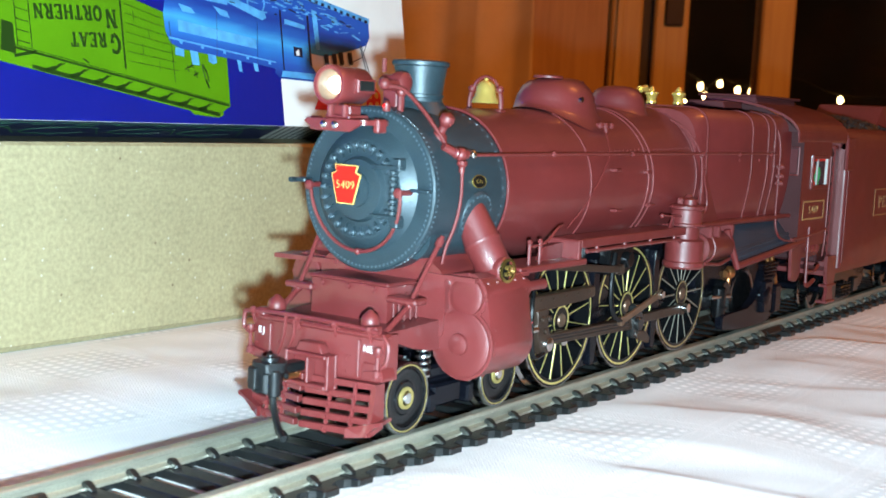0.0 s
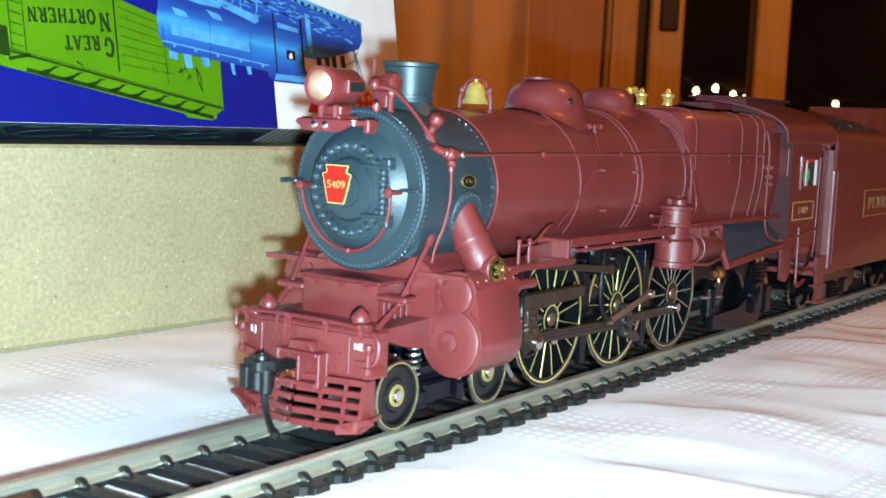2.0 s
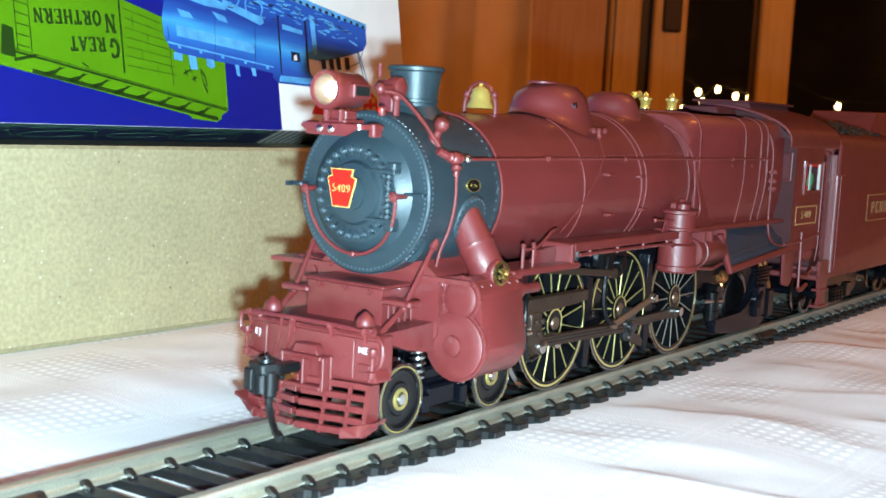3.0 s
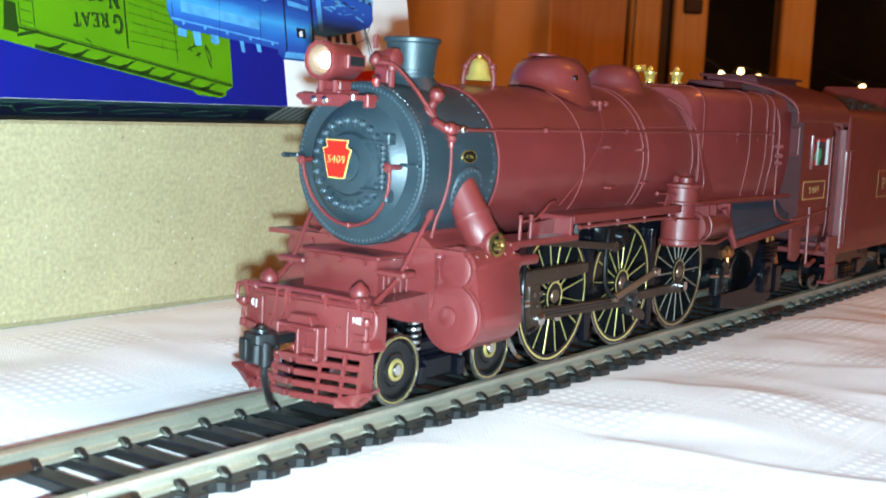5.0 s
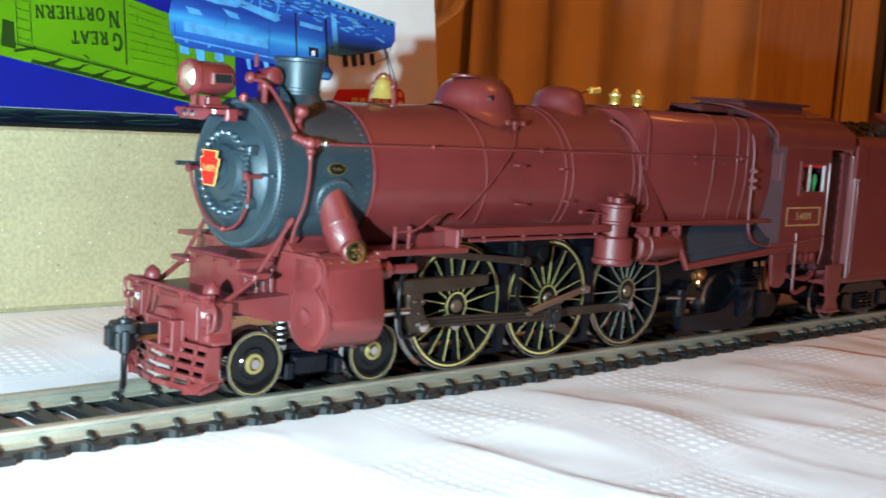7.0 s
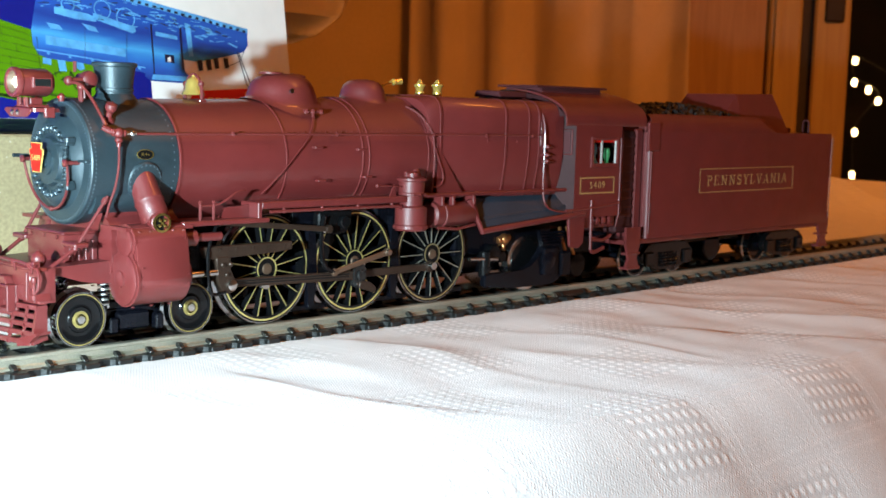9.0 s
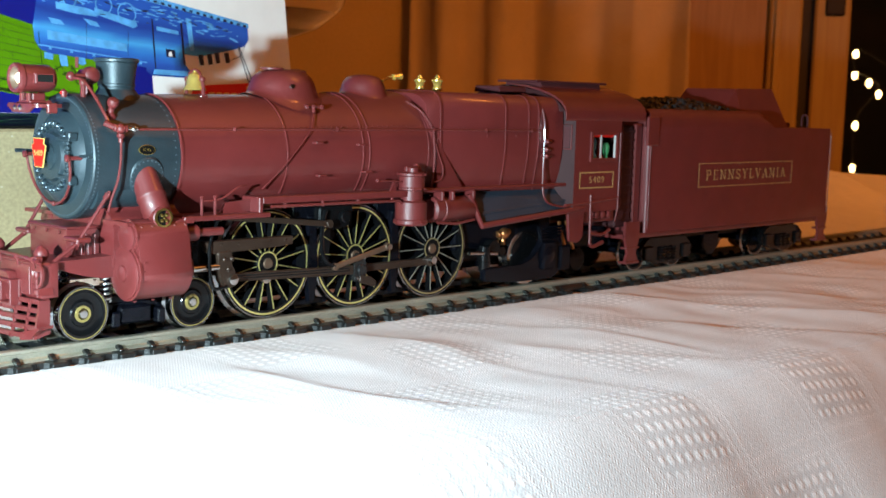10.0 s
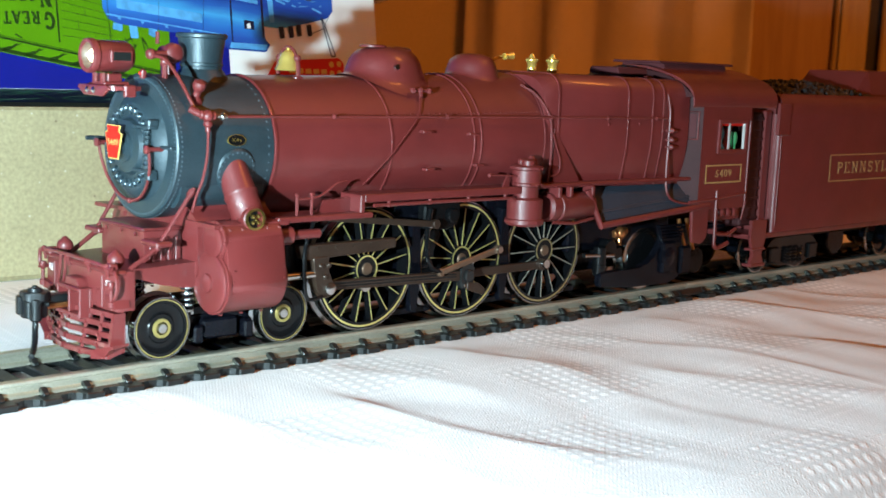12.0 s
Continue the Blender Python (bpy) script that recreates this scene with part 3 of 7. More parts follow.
def cloth_height(x, y):
    z = CLOTH_Z
    for k, (nodes, high) in enumerate(RIDGES):
        if abs(x - nodes[len(nodes) // 2][0]) > 75:
            continue
        ys = [q[1] for q in nodes]
        lo_, hi_ = min(ys), max(ys)
        fade = math.exp(-(max(0.0, lo_ - y, y - hi_) / 7.0) ** 2) * min(1.0, max(0.0, (y + 99.0) / 22.0))
        if fade < 0.02:
            continue
        pts = sorted((q[1], q[0]) for q in nodes)
        xc = float(np.interp(y, [q[0] for q in pts], [q[1] for q in pts])) + 1.5 * noise.noise(Vector((0.06 * y, 3.1 * k, 0.7)))
        d = x - xc
        a = 0.5 * high * fade * (0.8 + 0.7 * noise.noise(Vector((y * 0.035, k * 9.7, 4))))
        # rises slowly towards the crest, drops behind it into a narrow valley
        if d < 0:
            z += a * math.exp(d / 9.0)
        else:
            z += a * (1.5 * math.exp(-d / 2.6) - 0.5 * math.exp(-d / 9.0))
    z += 2.0 * noise.noise(Vector((x * 0.022, y * 0.03, 1.7))) + 0.4 * noise.noise(Vector((x * 0.09, y * 0.07, 5.0)))
    # under the track and the boxes it is pressed flat
    f = min(1.0, max(0.0, (abs(y) - 13.2) / 8.0)) if y < 0 else min(1.0, max(0.0, (y - 17.0) / 12.0))
    level = 0.98 + 0.4 * min(1.0, max(0.0, (abs(y) - 12.4) / 1.6))
    z = (level + 0.06 * (z - 1.5)) * (1 - f) + z * f
    if y > 70:
        g = min(1.0, (y - 70) / 12)
        z = z * (1 - g) + 1.4 * g
    # heaped folds at the table's far end
    if x > 360:
        along, across = (x - 497) * 0.94 + (y - 102) * 0.34, (y - 102) * 0.94 - (x - 497) * 0.34
        z += 19 * max(0.0, 1 - abs(along) / (112 if along > 0 else 70)) * math.exp(-((across / 26) ** 2))
    for hx, hy, hr, hh in ((700, 150, 70, 3), (660, 60, 60, 3), (640, 210, 50, 3)):
        z += hh * math.exp(-(((x - hx) / hr) ** 2 + ((y - hy) / (hr * 0.7)) ** 2)) * (1 + 0.3 * math.sin(0.06 * x + 0.05 * y))
    return z


def tablecloth():
    xs = np.concatenate([np.arange(-420, -110, 10), np.arange(-110, 300, 1.3), np.arange(300, 420, 5), np.arange(420, 640, 5), np.arange(640, 841, 12)])
    ys = np.concatenate([np.arange(-96, 84, 2.1), np.arange(84, 240, 6), np.arange(240, 561, 20)])
    # over the edge and down the front
    drop = np.concatenate([np.arange(1, 40, 2.2), np.arange(40, 330, 10)])
    me = bpy.data.meshes.new("tablecloth")
    verts, uvs = [], []
    rad = 5.0
    for x in xs:
        for s in reversed(drop):
            ang = min(s / rad, math.pi / 2)
            yy = -96 - rad * math.sin(ang)
            zz = cloth_height(x, -96) - rad * (1 - math.cos(ang)) - max(0.0, s - rad * math.pi / 2)
            k = min(1.0, s / 60)
            yy -= k * (3 + 3 * math.sin(0.045 * x + 0.6 * math.sin(0.02 * x)) + math.sin(0.13 * x + 0.01 * s)) + 0.8 * min(max(0.0, s - 4.0), 70)
            verts.append((x, yy, zz))
            uvs.append((x, -96 - s))
        for y in ys:
            verts.append((x, y, cloth_height(x, y)))
            # the cloth is gathered under the track: the weave is set off beyond it
            uvs.append((x + 25.0, y + 6.0) if y > 0 else (x, y))
    n = len(drop) + len(ys)
    faces = [(i * n + j, (i + 1) * n + j, (i + 1) * n + j + 1, i * n + j + 1) for i in range(len(xs) - 1) for j in range(n - 1)]
    me.from_pydata([(a * MM, b_ * MM, c * MM) for a, b_, c in verts], [], faces)
    uv = me.uv_layers.new(name="sheet")
    idx = np.empty(len(me.loops), dtype=np.int32)
    me.loops.foreach_get("vertex_index", idx)
    uv.data.foreach_set("uv", np.array(uvs, dtype=np.float32)[idx].ravel())
    me.materials.append(CLOTH)
    me.shade_smooth()
    ob = new("tablecloth", me)
    tagged(ob, "creased white damask tablecloth hanging over the table's edge", "tablecloth")


tablecloth()

# ---- boxes behind the track ----
CARD = mat("grey_brown_card", (0.36, 0.312, 0.178), 0.75, grain=0.16, scale=1100, mottle=0.07, mottle_scale=60, bump=0.00006, bump_scale=900)


def fleck_card():
    """Sparse light and dark fibres in the pulp board."""
    nt = CARD.node_tree
    bs = nt.nodes["Principled BSDF"]
    src = bs.inputs["Base Color"].links[0].from_socket
    tc = [n for n in nt.nodes if n.type == "TEX_COORD"][0]
    for sc, lo, hi, colour in ((330.0, 0.055, 0.03, (0.50, 0.46, 0.35, 1)), (150.0, 0.032, 0.012, (0.17, 0.12, 0.07, 1))):
        vo = nt.nodes.new("ShaderNodeTexVoronoi")
        vo.inputs["Scale"].default_value = sc
        nt.links.new(tc.outputs["Object"], vo.inputs["Vector"])
        mr = nt.nodes.new("ShaderNodeMapRange")
        mr.inputs["From Min"].default_value, mr.inputs["From Max"].default_value = lo * 2, hi * 2
        nt.links.new(vo.outputs["Distance"], mr.inputs["Value"])
        mix = nt.nodes.new("ShaderNodeMix")
        mix.data_type = "RGBA"
        nt.links.new(mr.outputs[0], mix.inputs["Factor"])
        nt.links.new(src, mix.inputs["A"])
        mix.inputs["B"].default_value = colour
        src = mix.outputs["Result"]
    nt.links.new(src, bs.inputs["Base Color"])


fleck_card()
cardbox = thing("cardboard_box", "plain grey-brown cardboard box standing on the white tablecloth", "cardboard box")
part("tray", box(B(), -230, 125, 0, 62, 0, 30, 0.6), CARD, cardbox)
part("lid", box(B(), -231, 126, -0.8, 63, 0.6, 39.4, 0.7), CARD, cardbox)
cardbox.matrix_basis = at(0, 85.2, 1.5) @ Euler((0, 0, radians(-1.6))).to_matrix().to_4x4()

# ---- track ----
RAIL_TOP = 4.7
PITCH = 6.95


def rail_profile(y):
    """The section of a small flat-bottomed rail, centred on y."""
    zt = RAIL_TOP
    half = [(0.62, 0.0), (0.80, -0.14), (0.80, -0.62), (0.36, -0.86), (0.34, -1.80), (1.15, -2.10), (1.25, -2.45)]
    right = [(y + a, zt + b) for a, b in half]
    left = [(y - a, zt + b) for a, b in reversed(half)]
    return right + left


def track_section(x0, x1, first_tie, count, label):
    t = thing("track_section", label, "model railway track", "track pieces on the cloth")
    t.matrix_basis = at(x0, 0, 0)
    length = x1 - x0
    for y in (-9.05, 9.05):
        part("rail", prism(B(), rail_profile(y), "x", 0.15, length - 0.15), RAIL, t, "nickel silver rail", smooth=20)
    # ties with moulded chairs
    b = B()
    box(b, -1.55, 1.55, -13.7, 13.7, 0.9, 2.35, 0.18)
    tie = part("tie", b, TIEBLACK, t, smooth=0)
    tie.matrix_basis = at(first_tie - x0, 0, 0)
    ties = [tie] + [again(tie, "tie", at(first_tie - x0 + PITCH * k, 0, 0), t) for k in range(1, count)]
    b = B()
    for y in (-9.05, 9.05):
        for s in (-1, 1):
            prism(b, rounded([(y + s * 0.9, 2.25), (y + s * 2.5, 2.25), (y + s * 2.45, 2.75), (y + s * 1.5, 3.3), (y + s * 0.75, 3.5), (y + s * 0.5, 3.0)], 0.25, 2), "x", -0.48, 0.48, 0.1)
    chair = part("rail_chair", b, TIEBLACK, t, smooth=0)
    chair.matrix_basis = tie.matrix_basis
    for k in range(1, count):
        again(chair, "rail_chair", ties[k].matrix_basis, t)
    # the plastic web that links the ties under the rails
    web = part("tie_web", prism(B(), [(1.5, -1.0), (PITCH - 1.5, -1.0), (PITCH - 1.5, 2.2), (PITCH - 2.3, 1.5), (PITCH / 2, 1.15), (2.3, 1.5), (1.5, 2.2)], "z", 1.0, 2.2), TIEBLACK, t, smooth=0)
    web.matrix_basis = at(first_tie - x0 + PITCH, -10.2, 0) @ Matrix.Rotation(math.pi, 4, "Z")
    for k in range(count - 1):
        for y in (-10.2, 10.2):
            if k or y > 0:
                again(web, "tie_web", at(first_tie - x0 + PITCH * k, y, 0) if y > 0 else at(first_tie - x0 + PITCH * (k + 1), y, 0) @ Matrix.Rotation(math.pi, 4, "Z"), t)
    return t


def rail_joiner(x):
    t = thing("rail_joiner", "dark metal joiner clasping the ends of two rails", "rail joiner", "rail joiners")
    b = B()
    prism(b, [(-2.1, -2.7), (2.1, -2.7), (2.15, -2.1), (1.25, -1.3), (0.5, -1.35), (1.3, -2.3), (-1.3, -2.3), (-0.5, -1.35), (-1.25, -1.3), (-2.15, -2.1)], "x", -6.6, 6.6)
    part("clip", b, ROD, t)
    t.matrix_basis = at(*x)
    return t


X0 = -20.8
JOINT = 143.2
JOINT_2 = -54.5
track_section(JOINT_2, JOINT, X0 - 4 * PITCH, 28, "straight model track, black ties and nickel rails, on white cloth")
track_section(JOINT, JOINT + 228.6, JOINT + 5.2, 32, "straight model track that carries on behind the tender")
track_section(JOINT_2 - 228.6, JOINT_2, JOINT_2 - 5.8 - 31 * PITCH, 32, "straight model track that runs on ahead of the locomotive")
for jx in (JOINT, JOINT_2):
    j = rail_joiner((jx, -9.05, RAIL_TOP))
    copy_thing(j, at(jx, 9.05, RAIL_TOP))

# ---- locomotive ----
CZ = 38.8  # boiler centre line at the smokebox


def spoked_wheel(parent, x, z, r, y, side, spokes, name, line, counter=True, phase=0.0):
    """A driving wheel: tyre, flange, hub, spokes with bright fronts, balance weight. y: outer face; side -1 near, +1 far."""
    w = part(name, lathe(B(), (0, 0, 0), (0, -side, 0), [(r - 1.5, 0), (r - 0.15, 0), (r, 0.15), (r + 0.05, 2.0), (r + 0.75, 2.3), (r + 0.75, 2.75), (r - 1.5, 2.75), (r - 1.5, 0)], 48), BLACK, parent)
    w.matrix_basis = at(x, y, z)
    b = B()
    lathe(b, (0, -side * -0.02, 0), (0, -side, 0), [(r - 0.98, 0.0), (r - 0.62, 0.0), (r - 0.62, -0.06), (r - 0.98, -0.06), (r - 0.98, 0.0)], 48)
    part("rim_line", b, RIMLINE if line is THINLINE else line, w, "gold painted rim line")
    b = B()
    lathe(b, (0, 0, 0), (0, -side, 0), [(0, -0.25), (2.2, -0.25), (2.5, 0), (2.7, 0.2), (2.7, 2.2), (0, 2.2)], 24)
    part("hub", b, BLACK, w)
    b = B()
    lathe(b, (0, side * 0.26, 0), (0, -side, 0), [(2.25, 0), (2.55, 0), (2.55, -0.06), (2.25, -0.06), (2.25, 0)], 24)
    part("hub_line", b, RIMLINE if line is THINLINE else line, w, "gold painted hub ring")
    b = B()
    lathe(b, (0, side * 0.26, 0), (0, -side, 0), [(0, -0.35), (1.05, -0.3), (1.2, 0)], 16)
    part("axle_end", b, AXLE, w, "worn steel axle end")
    for k in range(spokes):
        a = 2 * math.pi * (k + 0.5) / spokes + phase
        c, s = math.cos(a), math.sin(a)
        r0, r1 = 2.5, r - 1.35
        b = B()
        pts = [(r0, -0.42), (r1, -0.3), (r1, 0.3), (r0, 0.42)]
        lo = [b.verts.new((u * c - v * s, -side * 1.4, u * s + v * c)) for u, v in pts]
        hi = [b.verts.new((u * c - v * s * 0.6, -side * 0.12, u * s + v * c * 0.6)) for u, v in pts]
        b.faces.new(lo), b.faces.new(hi)
        for i in range(4):
            b.faces.new((lo[i], lo[(i + 1) % 4], hi[(i + 1) % 4], hi[i]))
        sp = part("spoke", b, BLACK, w, smooth=0)
        b = B()
        pts = [(r0 + 0.2, -0.08), (r1 - 0.15, -0.07), (r1 - 0.15, 0.07), (r0 + 0.2, 0.08)]
        lo = [b.verts.new((u * c - v * s, -side * 0.2, u * s + v * c)) for u, v in pts]
        hi = [b.verts.new((u * c - v * s, side * 0.0, u * s + v * c)) for u, v in pts]
        b.faces.new(lo), b.faces.new(hi)
        for i in range(4):
            b.faces.new((lo[i], lo[(i + 1) % 4], hi[(i + 1) % 4], hi[i]))
        part("spoke_line", b, line, w, "bright gold spoke line", smooth=0)
    b = B()
    lathe(b, (0, 0, 0), (0, -side, 0), [(r - 0.25, -0.02), (r - 0.1, -0.02), (r + 0.03, 0.12), (r + 0.08, 2.0), (r + 0.78, 2.3), (r + 0.78, 2.77), (r - 0.25, 2.77), (r - 0.25, -0.02)], 48)
    part("tyre", b, TYRE, w, "steel tyre")
    if counter:
        b = B()
        prism(b, [(math.cos(t) * q, math.sin(t) * q) for q, ts in ((r - 1.3, np.linspace(2.3, 3.6, 9)), (r - 4.2, np.linspace(3.5, 2.4, 6))) for t in ts], "y", -side * 0.9, -side * 0.25)
        part("balance_weight", b, BLACK, w, smooth=0)
    return w


def disc_wheel(parent, x, z, r, y, side, name="wheel"):
    w = part(name, lathe(B(), (0, 0, 0), (0, -side, 0), [(0, 0.25), (2.3, 0.25), (2.5, 0.45), (3.1, 0.55), (r - 1.1, 0.25), (r - 1.0, 0.0), (r - 0.1, 0), (r, 0.12), (r, 1.8), (r + 0.6, 2.1), (r + 0.6, 2.5), (0, 2.5)], 48), BLACK, parent)
    w.matrix_basis = at(x, y, z)
    b = B()
    lathe(b, (0, side * 0.03, 0), (0, -side, 0), [(r - 0.55, 0), (r - 0.36, 0), (r - 0.36, 0.2), (r - 0.55, 0.2), (r - 0.55, 0)], 48)
    part("rim_line", b, GOLDLINE, w, "gold painted rim line")
    b = B()
    lathe(b, (0, 0, 0), (0, -side, 0), [(1.1, -0.05), (1.55, -0.05), (1.65, 0.3), (1.1, 0.3), (1.1, -0.05)], 24)
    part("hub_ring", b, GOLDLINE, w, "gold painted hub ring")
    b = B()
    lathe(b, (0, 0, 0), (0, -side, 0), [(0, -0.28), (0.75, -0.24), (0.95, 0.1), (0.95, 0.4)], 20)
    part("axle_end", b, STEEL, w, "bright steel axle end")
    b = B()
    lathe(b, (0, 0, 0), (0, -side, 0), [(r - 0.2, -0.02), (r - 0.06, -0.02), (r + 0.03, 0.12), (r + 0.03, 1.8), (r + 0.63, 2.1), (r + 0.63, 2.52), (r - 0.2, 2.52), (r - 0.2, -0.02)], 48)
    part("tyre", b, TYRE, w, "steel tyre")
    return w


def boiler_section(x, r, cz, n=48):
    return [(x, r * math.sin(2 * math.pi * i / n), cz + r * math.cos(2 * math.pi * i / n)) for i in range(n)]


def belpaire(x, half, top, shoulder, low, lowhalf):
    pts = rounded([(-half, top), (half, top), (half + 0.2, top - 14), (lowhalf, low), (-lowhalf, low), (-half - 0.2, top - 14)], [shoulder, shoulder, 3, 0.6, 0.6, 3], 7)
    return [(x, y, z) for y, z in pts]


def locomotive():
    L = thing("steam_locomotive", "maroon model steam locomotive with graphite smokebox standing on track", "model locomotive")

    # boiler
    b = B()
    loft(b, [boiler_section(x, r, c) for x, r, c in ((19.6, 12.15, CZ), (46, 12.5, 39.0), (67, 13.0, 39.3), (88, 13.85, 39.5))])
    boiler = part("boiler", b, RED, L, "maroon boiler barrel", 50)
    for x, r, c, w in ((19.9, 12.2, CZ, 0.6), (45.4, 12.52, 39.0, 0.5), (66.0, 13.02, 39.3, 0.5), (67.8, 13.08, 39.32, 0.35), (85.4, 13.75, 39.45, 0.6)):
        b = B()
        lathe(b, (x - w / 2, 0, c), (1, 0, 0), [(r - 0.2, 0), (r + 0.14, 0.05), (r + 0.18, w / 2), (r + 0.14, w - 0.05), (r - 0.2, w)], 64)
        part("boiler_band", b, RED, boiler)
    for s in (-1, 1):
        places = []
        for x in np.arange(23, 87, 1.45):
            r = 12.15 + (x - 19.6) * 0.0246
            a = radians(63.5)
            places.append(((x, s * r * math.sin(a), CZ + (x - 19.6) * 0.01 + r * math.cos(a)), (0, s * math.sin(a), math.cos(a))))
        tagged(part("boiler_rivet", rivets(B(), places, 0.19, 6), RED, boiler), kind="stuff")

    # firebox with square shoulders
    b = B()
    loft(b, [belpaire(85.6, 12.9, 52.9, 7.0, 29.5, 11.5), belpaire(88.0, 14.0, 53.4, 4.6, 29.5, 12.5), belpaire(131.0, 15.6, 53.0, 4.2, 29.0, 14.0)])
    fire = part("firebox", b, RED, L, "maroon square shouldered firebox", 40)
    for x, h, tp, s in ((88.6, 14.05, 53.42, 4.6), (110.2, 14.86, 53.2, 4.4), (118.4, 15.16, 53.1, 4.3), (122.0, 15.3, 53.05, 4.2)):
        b = B()
        loft(b, [belpaire(x - 0.3, h + 0.16, tp + 0.14, s, 29.4, h - 1.3), belpaire(x + 0.3, h + 0.16, tp + 0.14, s, 29.4, h - 1.3)])
        part("firebox_band", b, RED, fire)
    for s in (-1, 1):
        b = B()
        rivets(b, [((x, s * (14.12 + 0.0372 * (x - 88)), 45.2), (0, s, 0)) for x in np.arange(90.5, 122, 1.3)], 0.2, 6)
        rivets(b, [((x, s * (14.16 + 0.0372 * (x - 88)), 43.2), (0, s, 0)) for x in (104, 114)], 0.4, 6)
        tagged(part("firebox_rivet", b, RED, fire), kind="stuff")
    # shoulder blend towards the barrel
    b = B()
    prism(b, [(87.4, 30), (97.0, 30), (87.4, 42.4)], "y", -14.32, -13.6)
    prism(b, [(87.4, 30), (97.0, 30), (87.4, 42.4)], "y", 13.6, 14.32)
    part_each("gusset", b, RED, fire, smooth=0)

    # smokebox
    b = B()
    R = 11.9
    lathe(b, (0, 0, CZ), (1, 0, 0), [(10.9, 1.0), (R - 0.25, 1.0), (R, 1.25), (R, 19.7)], 72)
    smoke = part("smokebox", b, GRAPH, L, "dark graphite smokebox", 40)
    b = B()
    places = []
    for k in range(96):
        a = 2 * math.pi * k / 96
        places.append(((1.0, 11.2 * math.sin(a), CZ + 11.2 * math.cos(a)), (-1, 0, 0)))
        places.append(((1.9, R * math.sin(a), CZ + R * math.cos(a)), (0, math.sin(a), math.cos(a))))
    for k in range(54):
        a = 2 * math.pi * k / 54
        for x in (18.6,):
            places.append(((x, R * math.sin(a), CZ + R * math.cos(a)), (0, math.sin(a), math.cos(a))))
    rivets(b, places, 0.21, 6)
    tagged(part("smokebox_rivet", b, RIVET, smoke, "worn graphite rivets, lightened for their glint"), kind="stuff")
    # raised front door with its ring of dogs
    b = B()
    lathe(b, (0, 0, CZ), (1, 0, 0), [(0, -1.7), (3.2, -1.65), (4.3, -1.45), (4.7, -0.75), (4.95, -0.65), (6.9, -0.7), (7.3, -0.55), (8.7, 0.75), (9.0, 0.98), (10.9, 1.02)], 72)
    part("smokebox_door", b, GRAPH, smoke, "", 25)
    for k in range(26):
        a = 2 * math.pi * (k + 0.5) / 26
        c, s = math.cos(a), math.sin(a)
        b = B()
        lathe(b, (-0.6, 6.3 * s, CZ + 6.3 * c), (-1, 0, 0), [(0.4, 0), (0.4, 0.6), (0.3, 0.7), (0.17, 0.72), (0.17, 1.1), (0, 1.15)], 7)
        # the paler rivet colour carries the glint of the dogs
        dog = part("door_dog", b, RIVET, smoke)
        b = B()
        # a tapered lug that points inwards
        r_, t_, x_ = Vector((0, s, c)), Vector((0, c, -s)), Vector((-1, 0, 0))
        o_ = Vector((-0.66, 0, CZ))
        foot = [o_ + r_ * 6.75 + t_ * 0.3, o_ + r_ * 6.75 - t_ * 0.3, o_ + r_ * 5.35 - t_ * 0.1, o_ + r_ * 5.35 + t_ * 0.1]
        loft(b, [foot, [v + x_ * (0.75 if k_ < 2 else 0.45) for k_, v in enumerate(foot)]])
        part("clamp", b, GRAPH, dog, smooth=0)
    # hinge on the near side
    b = B()
    for k in range(8):
        dz = -2.8 + 0.8 * k
        lathe(b, (-1.35, -6.5, CZ + dz - 0.3), (0, 0, 1), [(0.38, 0), (0.62, 0.1), (0.62, 0.5), (0.38, 0.6)], 10)
    cyl(b, (-1.35, -6.5, CZ - 3.6), (-1.35, -6.5, CZ + 3.6), 0.34, n=8)
    for dz in (-3.5, 3.5):
        box(b, -1.7, -0.2, -7.6, -2.5, CZ + dz - 0.3, CZ + dz + 0.3, 0.1)
        rivets(b, [((-1.7, y_, CZ + dz), (-1, 0, 0)) for y_ in (-5.6, -4.6, -3.6)], 0.2, 6)
    for dz in (-4.2, 4.0):
        box(b, -1.6, 0.2, -7.5, -6.1, CZ + dz - 0.8, CZ + dz + 0.8, 0.2)
    part("hinge", b, GRAPH, smoke)
    # central locking boss
    b = B()
    lathe(b, (-1.6, 0, CZ), (-1, 0, 0), [(2.6, 0), (2.5, 0.4), (1.2, 0.6), (1.2, 1.1), (0, 1.2)], 20)
    part("door_boss", b, GRAPH, smoke)
    # keystone plate
    key = part("keystone_plate", prism(B(), [(-2.1, 2.75), (2.1, 2.75), (1.8, 1.75), (2.65, 1.45), (1.5, -2.75), (-1.5, -2.75), (-2.65, 1.45), (-1.8, 1.75)], "x", -2.95, -2.75), GILT, L, "gilt edged keystone plate", 0)
    key.matrix_basis = at(-0.6, 0.3, CZ + 0.75)
    part("keystone_field", prism(B(), [(-1.92, 2.62), (1.92, 2.62), (1.63, 1.66), (2.48, 1.36), (1.39, -2.62), (-1.39, -2.62), (-2.48, 1.36), (-1.63, 1.66)], "x", -3.0, -2.9), PLATE_RED, key, "bright red field", 0)
    words("numerals", "5409", 1.6, GILT, key, at(-3.03, 0, -0.1) @ FRONT, 0.03, 1.0, 1.08, thin=0.03)
    # front hand rail: a hanging arc held by two posts
    b = B()
    tube(b, [(-1.9 + 1.2 * math.sin(radians(max(a, 0))), 8.1 * math.cos(radians(a)), CZ - 0.3 - 8.6 * math.sin(radians(a))) for a in np.linspace(-3, 183, 30)], 0.27, 8)
